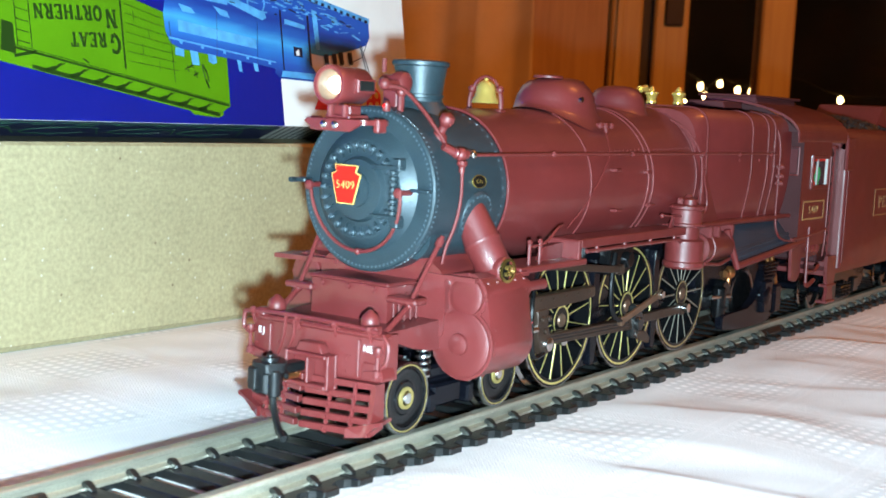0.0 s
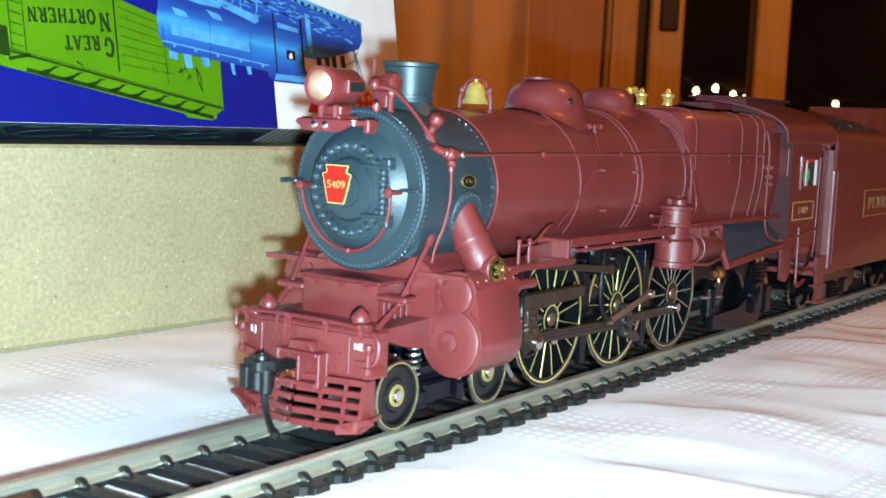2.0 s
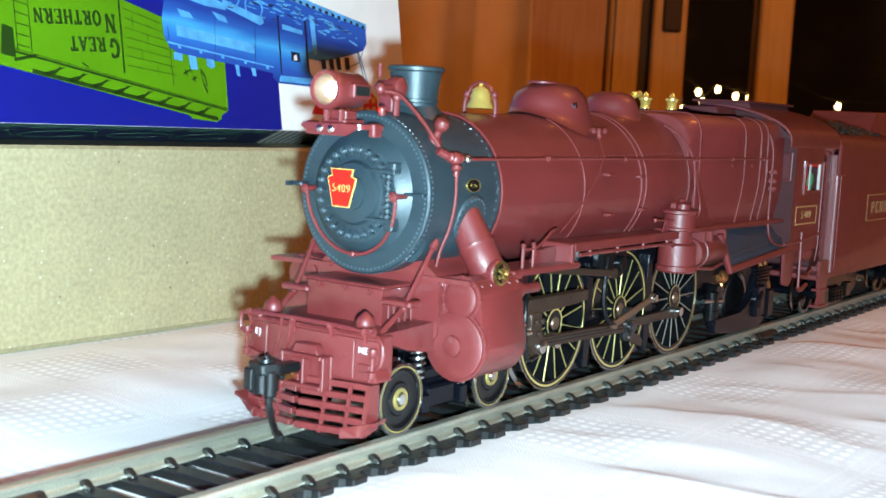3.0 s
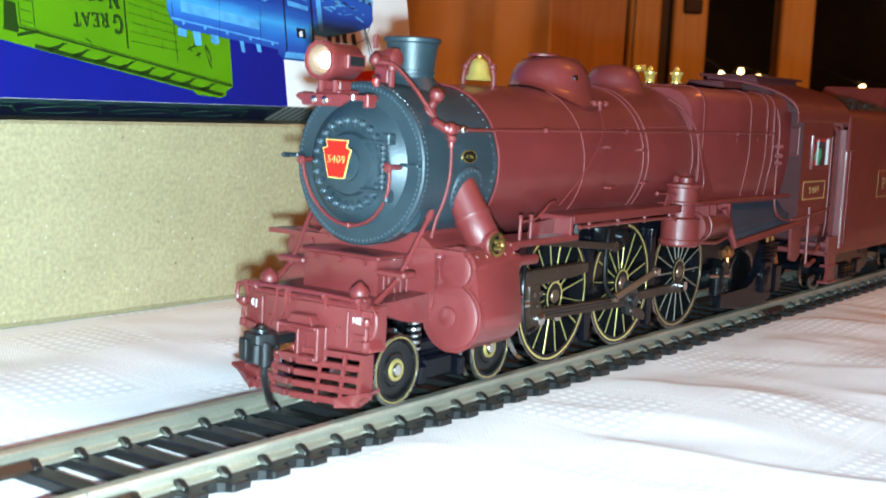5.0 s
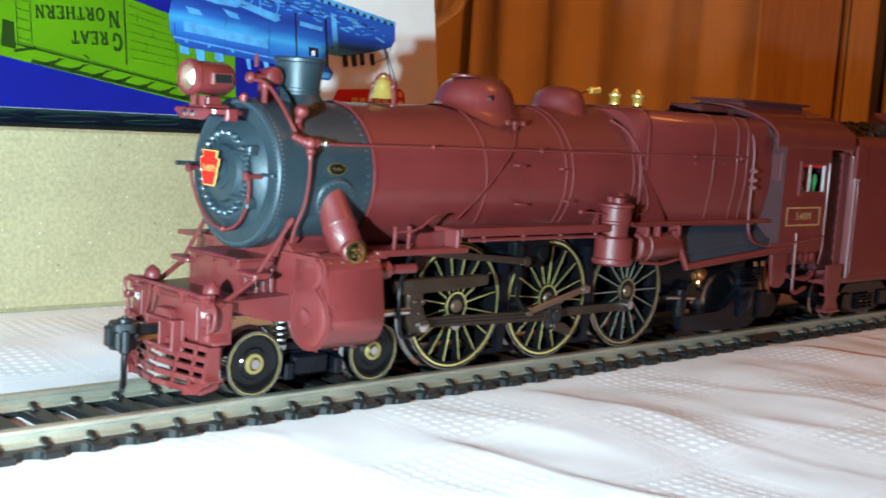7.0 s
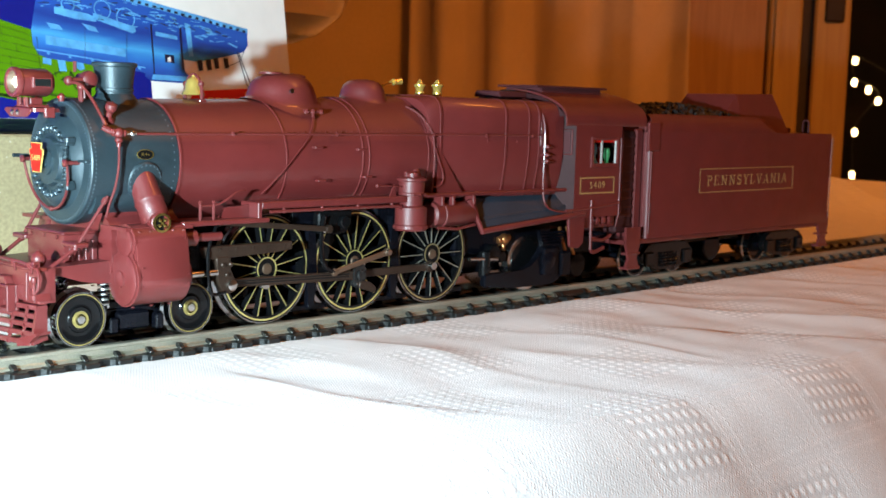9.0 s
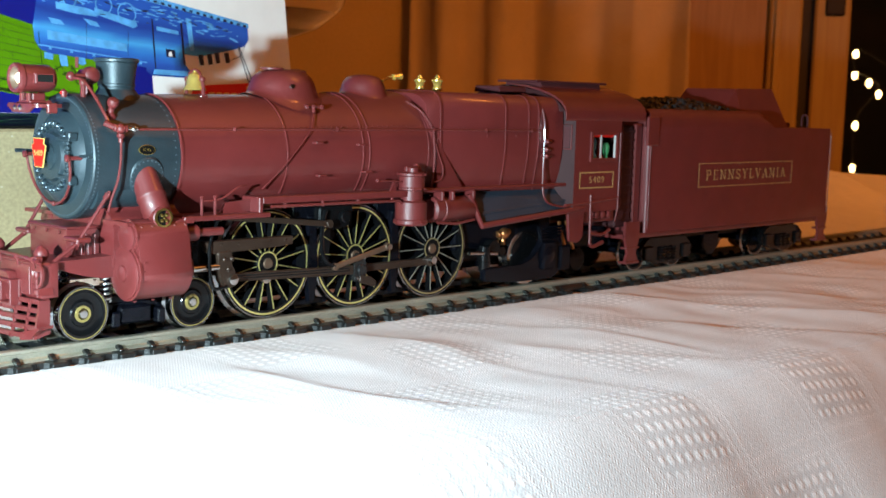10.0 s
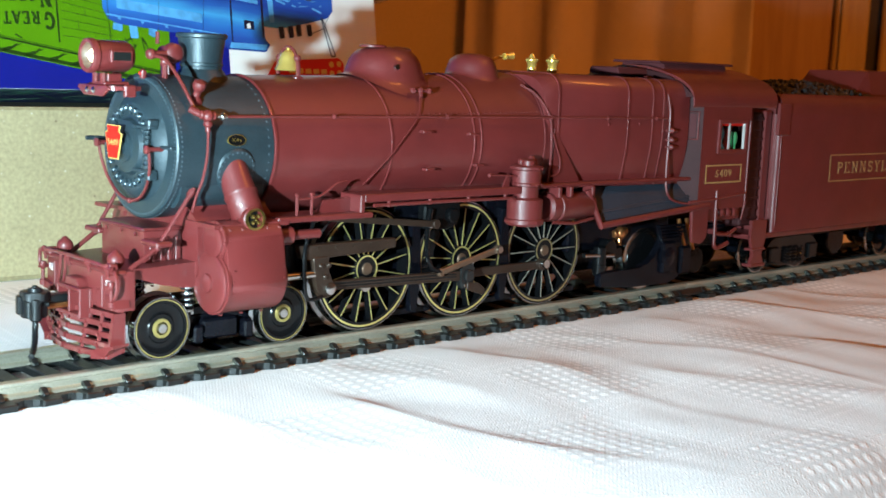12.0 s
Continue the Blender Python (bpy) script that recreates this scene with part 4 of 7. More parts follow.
    for s in (-1, 1):
        cyl(b, (1.0, s * 8.1, CZ + 0.1), (-2.1, s * 8.1, CZ + 0.1), 0.4, n=10)
        lathe(b, (-2.1, s * 8.1, CZ + 0.1), (-1, 0, 0), [(0.4, 0), (0.7, 0.05), (0.7, 0.45), (0.3, 0.6), (0, 0.65)], 10)
    cyl(b, (-0.7, 0, CZ - 8.9), (0.9, 0, CZ - 8.9), 0.35, n=8)
    ball(b, (-0.7, 0, CZ - 8.9), 0.5, 10)
    part("front_hand_rail", b, RED, L)
    b = B()
    box(b, -1.4, 0.6, 9.8, 12.3, CZ + 0.3, CZ + 0.9, 0.15)
    cyl(b, (-1.0, 11.7, CZ + 0.6), (-2.4, 11.7, CZ + 0.6), 0.38, n=8)
    box(b, 0.0, 1.2, -11.5, -8.2, CZ + 0.2, CZ + 0.7, 0.1)
    part("door_strap", b, GRAPH, smoke)

    # stack
    b = B()
    lathe(b, (12.7, 0, 0), (0, 0, 1), [(5.2, 49.3), (4.2, 50.8), (3.5, 51.7), (3.45, 52.2), (3.62, 52.3), (3.62, 52.7), (3.45, 52.8), (3.68, 55.0), (3.98, 56.8), (4.32, 57.0), (4.34, 57.5), (4.05, 57.7), (3.5, 57.6), (3.3, 56.0), (0, 54)], 40)
    part("smokestack", b, GRAPH, L, "graphite flared smokestack", 30)

    # headlight
    head = part("headlight", lathe(B(), (0, 0, 53.3), (1, 0, 0), [(2.05, -8.2), (2.15, -8.45), (2.6, -8.5), (2.75, -8.2), (2.75, -7.4), (2.52, -7.1), (2.52, -1.8), (2.0, -0.9), (0.9, -0.5), (0, -0.4)], 36, caps=False), RED, L, "maroon round headlight, lit", 30)
    part("reflector", lathe(B(), (0, 0, 53.3), (1, 0, 0), [(2.1, -8.25), (1.7, -7.2), (0.8, -6.5), (0, -6.4)], 28, caps=False), LENS, head, "bright reflector")
    part("bulb", ball(B(), (-6.8, 0, 53.3), 1.2, 16), BULB, head, "glowing warm bulb")
    for s in (-1, 1):
        nb = part("number_box", box(B(), -5.8, -1.9, s * 2.1 if s > 0 else -3.1, 3.1 if s > 0 else s * 2.2, 52.3, 54.3, 0.15), RED, head)
        part("number_glass", box(B(), -5.4, -2.3, 3.02 if s > 0 else -3.18, 3.18 if s > 0 else -3.02, 52.65, 54.0, 0.05), DARKGLASS, nb, "black number glass")
    b = B()
    box(b, -5.6, -3.0, -1.6, 1.6, 49.2, 50.6, 0.2)
    box(b, -6.5, -2.0, -2.2, 2.2, 48.7, 49.3, 0.2)
    for s in (-1.3, 1.3):
        cyl(b, (-6.2, s, 49.0), (-6.2, s, 50.6), 0.5, n=8)
    part("headlight_bracket", b, RED, L)
    # bracket shelf across the smokebox top with its two bolts
    b = B()
    prism(b, rounded([(-7.2, -4.6), (-6.6, -5.4), (-3.2, -6.0), (-1.8, -5.6), (-1.8, 5.6), (-3.2, 6.0), (-6.6, 5.4), (-7.2, 4.6)], 0.3, 2), "z", 48.0, 48.7)
    prism(b, [(-4.6, 48.75), (4.6, 48.75), (5.2, 48.2), (3.0, 47.0), (-3.0, 47.0), (-5.2, 48.2)], "x", -7.4, -6.8, 0.15)
    for s in (-1, 1):
        box(b, -5.0, -3.0, s * 5.7 - 0.5, s * 5.7 + 0.5, 47.0, 48.9, 0.2)
    part("lamp_shelf", b, RED, L)
    b = B()
    for y in (-0.6, 1.4):
        lathe(b, (-7.4, y, 47.9), (-1, 0, 0), [(0.55, 0), (0.55, 0.25), (0.3, 0.45), (0, 0.5)], 8)
    part_each("shelf_bolt", b, STEEL, L, "bright shelf bolt")
    # class lamps with red glass
    for s in (-1, 1):
        m_ = part("marker_lamp", lathe(B(), (-0.8, s * 4.2, 50.0), (0, 0, 1), [(0.5, 0), (0.6, 0.2), (0.6, 1.1), (0.35, 1.4), (0, 1.6)], 12), RED, L)
        part("red_lens", ball(B(), (-1.35, s * 4.2, 50.8), 0.28, 10), REDGLASS, m_, "red glass lens")
    # turbo generator
    b = B()
    lathe(b, (6.4, -2.6, 54.2), (0, 1, 0), [(0, 0), (1.0, 0.1), (1.55, 0.5), (1.7, 1.4), (1.55, 2.3), (1.2, 2.5), (1.2, 4.4), (0.7, 5.0), (0, 5.1)], 20)
    box(b, 5.6, 7.2, -1.2, 1.6, 50.4, 53.2, 0.3)
    cyl(b, (2.2, -1.4, 53.9), (5.4, -1.6, 54.0), 0.6, n=8)
    ball(b, (2.2, -1.4, 53.9), 0.95, 10)
    cyl(b, (4.6, 0.6, 55.6), (4.6, 0.6, 57.6), 0.35, n=8)
    part("generator", b, RED, L)
    b = B()
    cyl(b, (3.6, -3.4, 52.6), (3.6, -3.4, 50.0), 0.5, n=8)
    ball(b, (3.6, -3.4, 52.8), 0.8, 10)
    part("check_post", b, RED, L)

    # curved pipes over the smokebox
    b = B()
    tube(b, [(2.2, -1.6, 53.6), (3.2, -4.0, 53.2), (3.8, -7.0, 50.6), (4.2, -9.6, 47.6), (4.6, -11.0, 45.6), (5.0, -11.8, 44.6)], 0.3, 8, 5)
    tube(b, [(5.9, -12.8, 43.4), (5.9, -13.0, 41.5), (5.7, -13.1, 38), (5.3, -12.6, 34.5), (4.6, -11.8, 31.5), (4.0, -11.6, 29)], 0.24, 8, 5)
    part_each("front_pipe", b, RED, L)
    b = B()
    ball(b, (6.1, -12.5, 44.5), 1.0, 14)
    cyl(b, (4.8, -12.2, 44.7), (7.5, -12.6, 44.5), 0.72, n=12, ch=0.2)
    lathe(b, (5.9, -12.9, 43.6), (0, 0, -1), [(0.7, 0), (0.8, 0.5), (0.45, 0.9), (0.45, 1.6)], 12)
    cyl(b, (3.4, -11.3, 45.6), (5.0, -12.0, 44.8), 0.6, n=10)
    part("valve_body", b, RED, L)
    b = B()
    cyl(b, (7.5, -12.7, 44.5), (9.6, -12.6, 44.5), 0.36, n=8)
    ball(b, (8.8, -12.7, 44.5), 0.6, 10)
    part("union_nut", b, STEEL, L, "steel union nut")
    b = B()
    lathe(b, (6.2, -8.4, 46.6), (0, -0.45, 0.89), [(1.3, 0), (1.1, 0.6), (0.6, 1.1), (0.6, 1.9), (0.95, 2.3), (1.15, 2.9), (1.0, 3.6), (0, 4.1)], 14)
    part("check_valve", b, RED, L)
    # oval builder's plate
    pl = part("builder_plate", lathe(B(), (0, 0, 0), (0, -1, 0), [(2.1, 0), (2.1, 0.2), (1.93, 0.22), (1.93, 0.12), (0, 0.12)], 32), BRASS, L, "brass oval plate with black field")
    pl.matrix_basis = at(12.1, -11.78, 40.5) @ Matrix.Rotation(radians(-8), 4, "X") @ Matrix.Diagonal((0.86, 1, 0.46, 1))
    part("plate_field", lathe(B(), (0, 0, 0), (0, -1, 0), [(1.9, 0.1), (1.9, 0.15), (0, 0.15)], 32), BLACK, pl, "black field")
    words("plate_mark", "K4s", 1.25, BRASS, pl, at(0, -0.17, 0) @ Matrix.Diagonal((1, 1, 1.5, 1)) @ SIDE, 0.03, 1.0, 1.1)

    # hand rail along the boiler, with stanchions
    for s in (-1, 1):
        b = B()
        tube(b, [(9.6, s * 12.5, 44.4), (46, s * 12.9, 44.5), (88, s * 14.6, 44.6), (123, s * 15.9, 44.6)], 0.24, 8)
        part("hand_rail", b, RED, L)
        for x, y in ((31.5, 12.2), (58, 12.6), (86, 13.7), (103, 14.4), (119, 15.0)):
            b = B()
            cyl(b, (x, s * (y - 0.6), 44.4), (x, s * (y + 0.7), 44.5), 0.3, n=8)
            ball(b, (x, s * (y + 0.75), 44.5), 0.5, 8)
            part("hand_rail_post", b, RED, L)

    # domes
    def dome(x, w, l, z0, top):
        b = B()
        rings = []
        for f, h in ((1.34, 0.0), (1.14, 0.05), (1.06, 0.15), (1.01, 0.33), (0.96, 0.52), (0.87, 0.71), (0.71, 0.87), (0.47, 0.96), (0.2, 1.0)):
            ring = []
            for k in range(36):
                a = 2 * math.pi * k / 36
                dx, dy = l * f * math.cos(a), w * f * math.sin(a)
                r = 12.7 + (x - 40) * 0.024
                base = 39.1 + math.sqrt(max(r * r - dy * dy, 1.0)) - 0.35
                ring.append((x + dx, dy, base + (top - base) * h))
            rings.append(ring)
        loft(b, rings)
        return b

    part("sand_dome", dome(53.4, 6.9, 7.5, 51.4, 57.1), RED, L, "long rounded dome", 60)
    part("steam_dome", dome(76.9, 5.5, 4.9, 52.4, 56.7), RED, L, "low rounded dome", 60)
    b = B()
    lathe(b, (50.5, 0.0, 56.9), (0, 0, 1), [(2.6, 0), (2.6, 0.35), (2.3, 0.5), (0, 0.55)], 20)
    lathe(b, (56.2, -2.0, 56.6), (0, -0.2, 1), [(1.7, 0), (1.7, 0.35), (0, 0.5)], 16)
    part("dome_hatch", b, RED, L)
    b = B()
    lathe(b, (51.0, -6.5, 53.4), (0, -1, 0.1), [(0.5, -0.4), (0.5, 0.25), (0.3, 0.3), (0, 0.2)], 12)
    part("dome_plug", b, TYRE, L, "steel dome plug")
    b = B()
    cyl(b, (52.2, -9.3, 49.3), (57.0, -9.5, 49.2), 0.36, n=8)
    for x in (52.6, 54.4, 56.6):
        ball(b, (x, -9.6, 49.2), 0.6, 8)
    cyl(b, (54.4, -9.6, 49.2), (54.2, -10.0, 47.9), 0.4, n=8)
    part("sander_valve", b, RED, L)
    # bell
    b = B()
    lathe(b, (30.8, 0, 51.9), (0, 0, 1), [(2.1, 0), (2.4, 0.1), (2.25, 0.5), (1.8, 1.2), (1.62, 2.2), (1.42, 3.0), (0.9, 3.5), (0.4, 3.7), (0.35, 4.1), (0, 4.2)], 28)
    bell = part("bell", b, POLISHED, L, "polished brass bell")
    b = B()
    for s in (-1, 1):
        tube(b, [(30.8, s * 3.0, 50.6), (30.8, s * 3.0, 52.6), (30.8, s * 2.6, 54.0)], 0.4, 8, 3)
        box(b, 29.9, 31.7, s * 3.0 - 0.5, s * 3.0 + 0.5, 50.2, 51.1, 0.2)
        ball(b, (30.8, s * 2.65, 54.2), 0.68, 10)
    tube(b, [(30.8, -2.4, 54.2), (30.8, -1.7, 55.5), (30.8, 0, 56.2), (30.8, 1.7, 55.5), (30.8, 2.4, 54.2)], 0.28, 8, 4)
    part("bell_cradle", b, RED, L)
    # pop valves and whistle
    for y in (-3.0, 3.0):
        part("pop_valve", lathe(B(), (98.2, y, 53.0), (0, 0, 1), [(0.9, -0.4), (0.9, 0.5), (1.15, 0.8), (1.15, 1.3), (0.95, 1.5), (1.15, 2.5), (1.45, 2.8), (1.45, 3.2), (0.75, 3.5), (0.4, 4.2), (0, 4.6)], 16), POLISHED, L, "polished brass valve")
    b = B()
    tube(b, [(83.0, 0, 55.5), (84.6, 0, 56.2), (87.0, 0, 56.6)], 0.35, 8, 3)
    lathe(b, (86.4, 0, 56.4), (1, 0, 0.1), [(0.7, 0), (0.75, 0.4), (0.55, 0.7), (0.8, 2.4), (0, 2.6)], 12)
    part("whistle", b, POLISHED, L, "polished brass whistle")

    # pipes on the barrel
    b = B()
    tube(b, [(54.4, -9.2, 48.9), (53.8, -10.2, 47.8), (52.0, -12.0, 45.0), (49.3, -12.85, 42.2), (44.2, -12.9, 37.0), (39.4, -11.6, 32.2)], 0.13, 8, 5)
    tube(b, [(82.5, -8.8, 50.8), (84.4, -11.6, 48.8), (86.2, -13.7, 45.0), (86.4, -14.4, 41), (86.2, -14.6, 36), (85.4, -14.7, 31.2)], 0.26, 8, 5)
    tube(b, [(86.6, -14.5, 41.5), (88.0, -14.5, 38.6), (89.2, -14.6, 35.6), (88.6, -14.7, 33.2), (86.0, -14.7, 32.6)], 0.2, 8, 5)
    tube(b, [(122.6, -9.0, 53.4), (123.2, -13.8, 51.8), (123.4, -15.9, 47.0), (123.4, -16.1, 40), (123.4, -16.1, 31), (124.2, -16.6, 27.2), (128, -17.0, 25.6), (134, -17.4, 25.2)], 0.27, 8, 5)
    part_each("side_pipe", b, RED, L)
    # thin steel cylinder put in for the pale highlight on the firebox shoulder
    b = B()
    cyl(b, (87.9, -13.3, 46.8), (87.9, -12.5, 50.2), 0.45, 0.42, 12)
    part("shoulder_highlight", b, STEEL, L, "bright steel strip standing in for the shoulder's highlight")
    b = B()
    for x, z in ((52, 41.5), (53, 34.5), (64, 41.0), (66, 35.0)):
        box(b, x, x + 2.2, -13.6, -12.2, z, z + 0.5, 0.1)
    for z in (41.8, 39.8, 38.2):
        lathe(b, (124.0, -15.9, z), (0, -1, 0), [(0.6, -0.4), (0.7, 0.6), (0.3, 1.2), (0, 1.3)], 10)
        cyl(b, (122.6, -16.0, z), (126.6, -16.0, z), 0.28, n=8)
    part_each("boiler_fitting", b, RED, L)

    # frame and saddle
    b = B()
    box(b, 19, 132, -5.6, -4.2, 10, 26, 0.2)
    box(b, 19, 132, 4.2, 5.6, 10, 26, 0.2)
    box(b, 24, 128, -4.2, 4.2, 14, 26.5, 0.2)
    box(b, 100, 136, -8.6, 8.6, 15, 28.5, 0.4)
    part("main_frame", b, FRAMEBLACK, L)
    b = B()
    loft(b, [[(x, y, z) for y, z in rounded([(-9.5, 33), (-8.0, 29.5), (-11.5, 27.2), (-11.5, 18), (11.5, 18), (11.5, 27.2), (8.0, 29.5), (9.5, 33)], 1.5, 3)] for x in (5.2, 20.4)])
    part("saddle", b, RED, L)
    b = B()
    prism(b, rounded([(-10.4, 33.2), (-10.3, 31.2), (-8.6, 29.4), (8.6, 29.4), (10.3, 31.2), (10.4, 33.2)], [0, 1.0, 0.6, 0.6, 1.0, 0], 3), "x", 2.6, 18.6)
    part("saddle_top", b, GRAPH, smoke, "", 50)
    # front deck, tool box, braces
    b = B()
    prism(b, [(-9.5, 20.3), (-2.5, 20.4), (6.5, 20.8), (6.5, 16.6), (3.0, 16.6), (-1.0, 17.4), (-5.0, 18.7), (-9.5, 19.0)], "y", -10.8, 10.8)
    part("front_deck", b, RED, L, smooth=0)
    tb = part("tool_box", box(B(), -1.8, 5.4, -6.6, 7.4, 19.6, 25.6, 0.35, 2), RED, L)
    b = B()
    box(b, -2.2, 5.6, -7.0, 7.8, 25.5, 26.1, 0.25)
    rivets(b, [((-2.2, y, 25.0), (-1, 0, 0)) for y in (-4.5, 0.2, 5.0)], 0.45, 6)
    part("tool_box_lid", b, RED, tb)
    b = B()
    for y in (-7.0, -7.9):
        for k in range(4):
            box(b, -1.0 + k * 1.4, -0.6 + k * 1.4, y - 0.2, y, 20.8, 24.6, 0.08)
    part_each("vent_rib", b, RED, tb)
    for s in (-1, 1):
        b = B()
        tube(b, [(4.7, s * 11.0, 32.8), (-1.5, s * 10.2, 23.4)], 0.36, 8)
        tube(b, [(-1.5, s * 10.2, 23.4), (-6.2, s * 9.9, 20.2)], 0.42, 8)
        cyl(b, (4.4, s * 11.0, 32.4), (3.8, s * 10.9, 31.5), 0.6, n=10)
        ball(b, (-1.5, s * 10.2, 23.4), 0.6, 10)
        part("brace_rod", b, RED, L)
        b = B()
        box(b, -2.6, 0.4, s * 9.4 - 2.6, s * 9.4 + 2.6, 23.6, 24.5, 0.25)
        part("step_board", b, RED, L)
        b = B()
        reach = 16.7 if s < 0 else 19.6
        prism(b, [(4.6, s * 8.5), (3.4 if s > 0 else 5.0, s * reach), (7.5, s * reach), (19.5, s * 16.7), (19.5, s * 8.5)], "z", 26.7, 27.4)
        part("cylinder_apron", b, RED, L, smooth=0)

    done = set(L.children)
    # bumper beam
    beam = part("bumper_beam", prism(B(), rounded([(-11.2, -12.4), (-11.2, 11.0), (-9.6, 11.2), (-9.6, 9.5), (-9.9, -11.4), (-8.0, -11.8), (-8.0, -12.6)], 0.25, 2), "z", 14.2, 20.4), RED, L, "maroon bumper beam", 30)
    b = B()
    box(b, -11.6, -9.4, -12.7, 11.4, 19.8, 20.6, 0.3)
    rivets(b, [((-11.2, y, z), (-1, 0, 0)) for y in (-11.6, -8, -6, 6, 8, 10.4) for z in (14.8, 16.4)], 0.25, 6)
    box(b, -11.6, -11.1, -8.6, -8.2, 14.4, 19.5, 0.1)
    box(b, -11.6, -11.1, 7.4, 7.8, 14.4, 19.5, 0.1)
    box(b, -11.5, -11.1, -11.4, -9.2, 14.2, 16.6, 0.15)
    part("beam_trim", b, RED, beam)
    words("beam_mark", "EJ", 1.3, WHITEPAINT, beam, at(-11.25, 9.4, 18.3) @ FRONT, 0.03, 0.95, 1.35)
    words("beam_mark", "NE", 1.3, WHITEPAINT, beam, at(-11.25, -9.9, 18.3) @ FRONT, 0.03, 0.9, 1.15)
    # flared corner brackets, hose cocks and the small step plate under the beam's ends
    for s, w in ((-1, 12.4), (1, 11.0)):
        b = B()
        loft(b, [[(x, s * (w - 2.6), 14.3), (x, s * (w + 0.7), 14.8), (x, s * (w + 0.3), 16.0), (x, s * (w - 2.6), 15.4)] for x in (-11.9, -9.2)])
        part("corner_bracket", b, RED, beam, smooth=0)
        b = B()
        lathe(b, (-12.0, s * (w - 0.2), 18.6), (0, 0, -1), [(0.5, -0.4), (0.62, 0), (0.5, 0.7), (0.3, 0.9), (0.34, 2.6), (0.55, 2.8), (0.5, 3.6), (0, 3.8)], 10)
        cyl(b, (-12.7, s * (w - 0.2), 18.2), (-11.2, s * (w - 0.2), 18.2), 0.32, n=8)
        part("hose_cock", b, RED, beam)
    b = B()
    rivets(b, [((-11.5, y, 20.55), (0, 0, 1)) for y in np.arange(-11.5, 11, 2.2)], 0.3, 6)
    rivets(b, [((-11.3, y, 17.0), (-1, 0, 0)) for y in (-6.9, -6.3, 5.6, 6.2)], 0.2, 6)
    for y in (-10.9, 9.2):
        box(b, -11.9, -10.4, y - 0.7, y + 0.7, 20.4, 21.6, 0.2)
    part("beam_stud", b, RED, beam)
    b = B()
    tube(b, [(-11.9, -12.2, 20.9), (-12.0, -6, 21.3), (-12.0, 6, 21.3), (-11.9, 11.4, 20.9), (-11.8, 12.2, 20.4), (-11.8, 12.3, 18.6), (-11.8, 11.6, 18.3)], 0.33, 8, 4)
    for y in (-10.5, -4.5, 2.2, 10.5):
        ball(b, (-11.9, y, 21.1), 0.6, 8)
        cyl(b, (-11.9, y, 21.1), (-11.6, y, 19.4), 0.25, n=6)
    tube(b, [(-12.0, 4.2, 21.2), (-12.2, 4.4, 18), (-12.2, 5.4, 15.6)], 0.25, 6, 3)
    tube(b, [(-12.0, 2.6, 21.2), (-12.2, 2.6, 18.4), (-12.0, 3.6, 16.6)], 0.25, 6, 3)
    tube(b, [(-11.6, -12.6, 20.6), (-11.9, -13.8, 19.4), (-11.9, -13.6, 17.2), (-12.0, -12.9, 16.4)], 0.3, 6, 3)
    part("lift_rod", b, RED, L)
    for s in (-1, 1):
        b = B()
        lathe(b, (-9.2, s * 8.5, 19.4), (0, 0, 1), [(1.0, 0), (0.9, 0.3), (0.5, 0.5), (0.5, 0.9), (1.0, 1.2), (1.32, 1.8), (1.38, 2.4), (1.15, 3.1), (0.6, 3.55), (0.35, 3.85), (0, 3.95)], 20)
        part("flag_lamp", b, RED, L)
    # pilot: a wedge of horizontal slats between pointed foot boards
    pilot = part("pilot_frame", prism(B(), [(-8.8, -10.6), (-9.3, -10.6), (-9.9, 0.0), (-9.3, 9.8), (-8.8, 9.8)], "z", 12.6, 14.2), RED, L, smooth=0)
    for s in (-1, 1):
        w = 10.9 if s < 0 else 10.1
        part("pilot_cheek", prism(B(), [(-9.0, 7.4), (-9.0, 13.6), (-10.9, 13.6), (-11.6, 9.0), (-11.8, 6.6)], "y", s * w - 0.4, s * w + 0.4), RED, pilot, smooth=0)
        b = B()
        loft(b, [[(x - 0.9, s * 8.0, 7.6), (x, s * (w + 2.5), 9.1), (x, s * (w - 0.6), 6.5), (x - 0.9, s * 8.0, 6.2)] for x in (-12.3, -11.3)])
        loft(b, [[(-12.3, s * w, z - 0.5), (-12.3, s * (w + 2.5), z + 0.4), (-9.2, s * (w + 1.9), z + 0.5), (-9.2, s * w, z - 0.2)] for z in (8.2, 8.7)])
        part("foot_board", b, RED, pilot, smooth=0)
        for k in range(5):
            z = 6.5 + 1.55 * k
            out = -14.0 + 0.38 * k
            b = B()
            prism(b, [(out, s * 0.4), (out + 1.9, s * w), (out + 2.8, s * w), (out + 1.0, s * 0.4)], "z", z, z + 0.92, 0.08)
            part("pilot_slat", b, RED, pilot, smooth=0)
    for y in (-8.0, -4.2, 3.8, 7.2):
        b = B()
        tube(b, [(-13.6 + abs(y) * 0.17, y, 6.2), (-12.0 + abs(y) * 0.12, y, 13.4)], 0.33, 6)
        rivets(b, [((-14.05 + abs(y) * 0.17 + 0.36 * k, y, 6.8 + 1.55 * k), (-1, 0, 0.2)) for k in range(5)], 0.42, 6)
        part("pilot_stay", b, RED, pilot)
    # coupler pocket, coupler, hose
    pocket = part("coupler_pocket", box(B(), -11.7, -11.1, -4.8, 3.2, 12.0, 16.8, 0.1), RED, L)
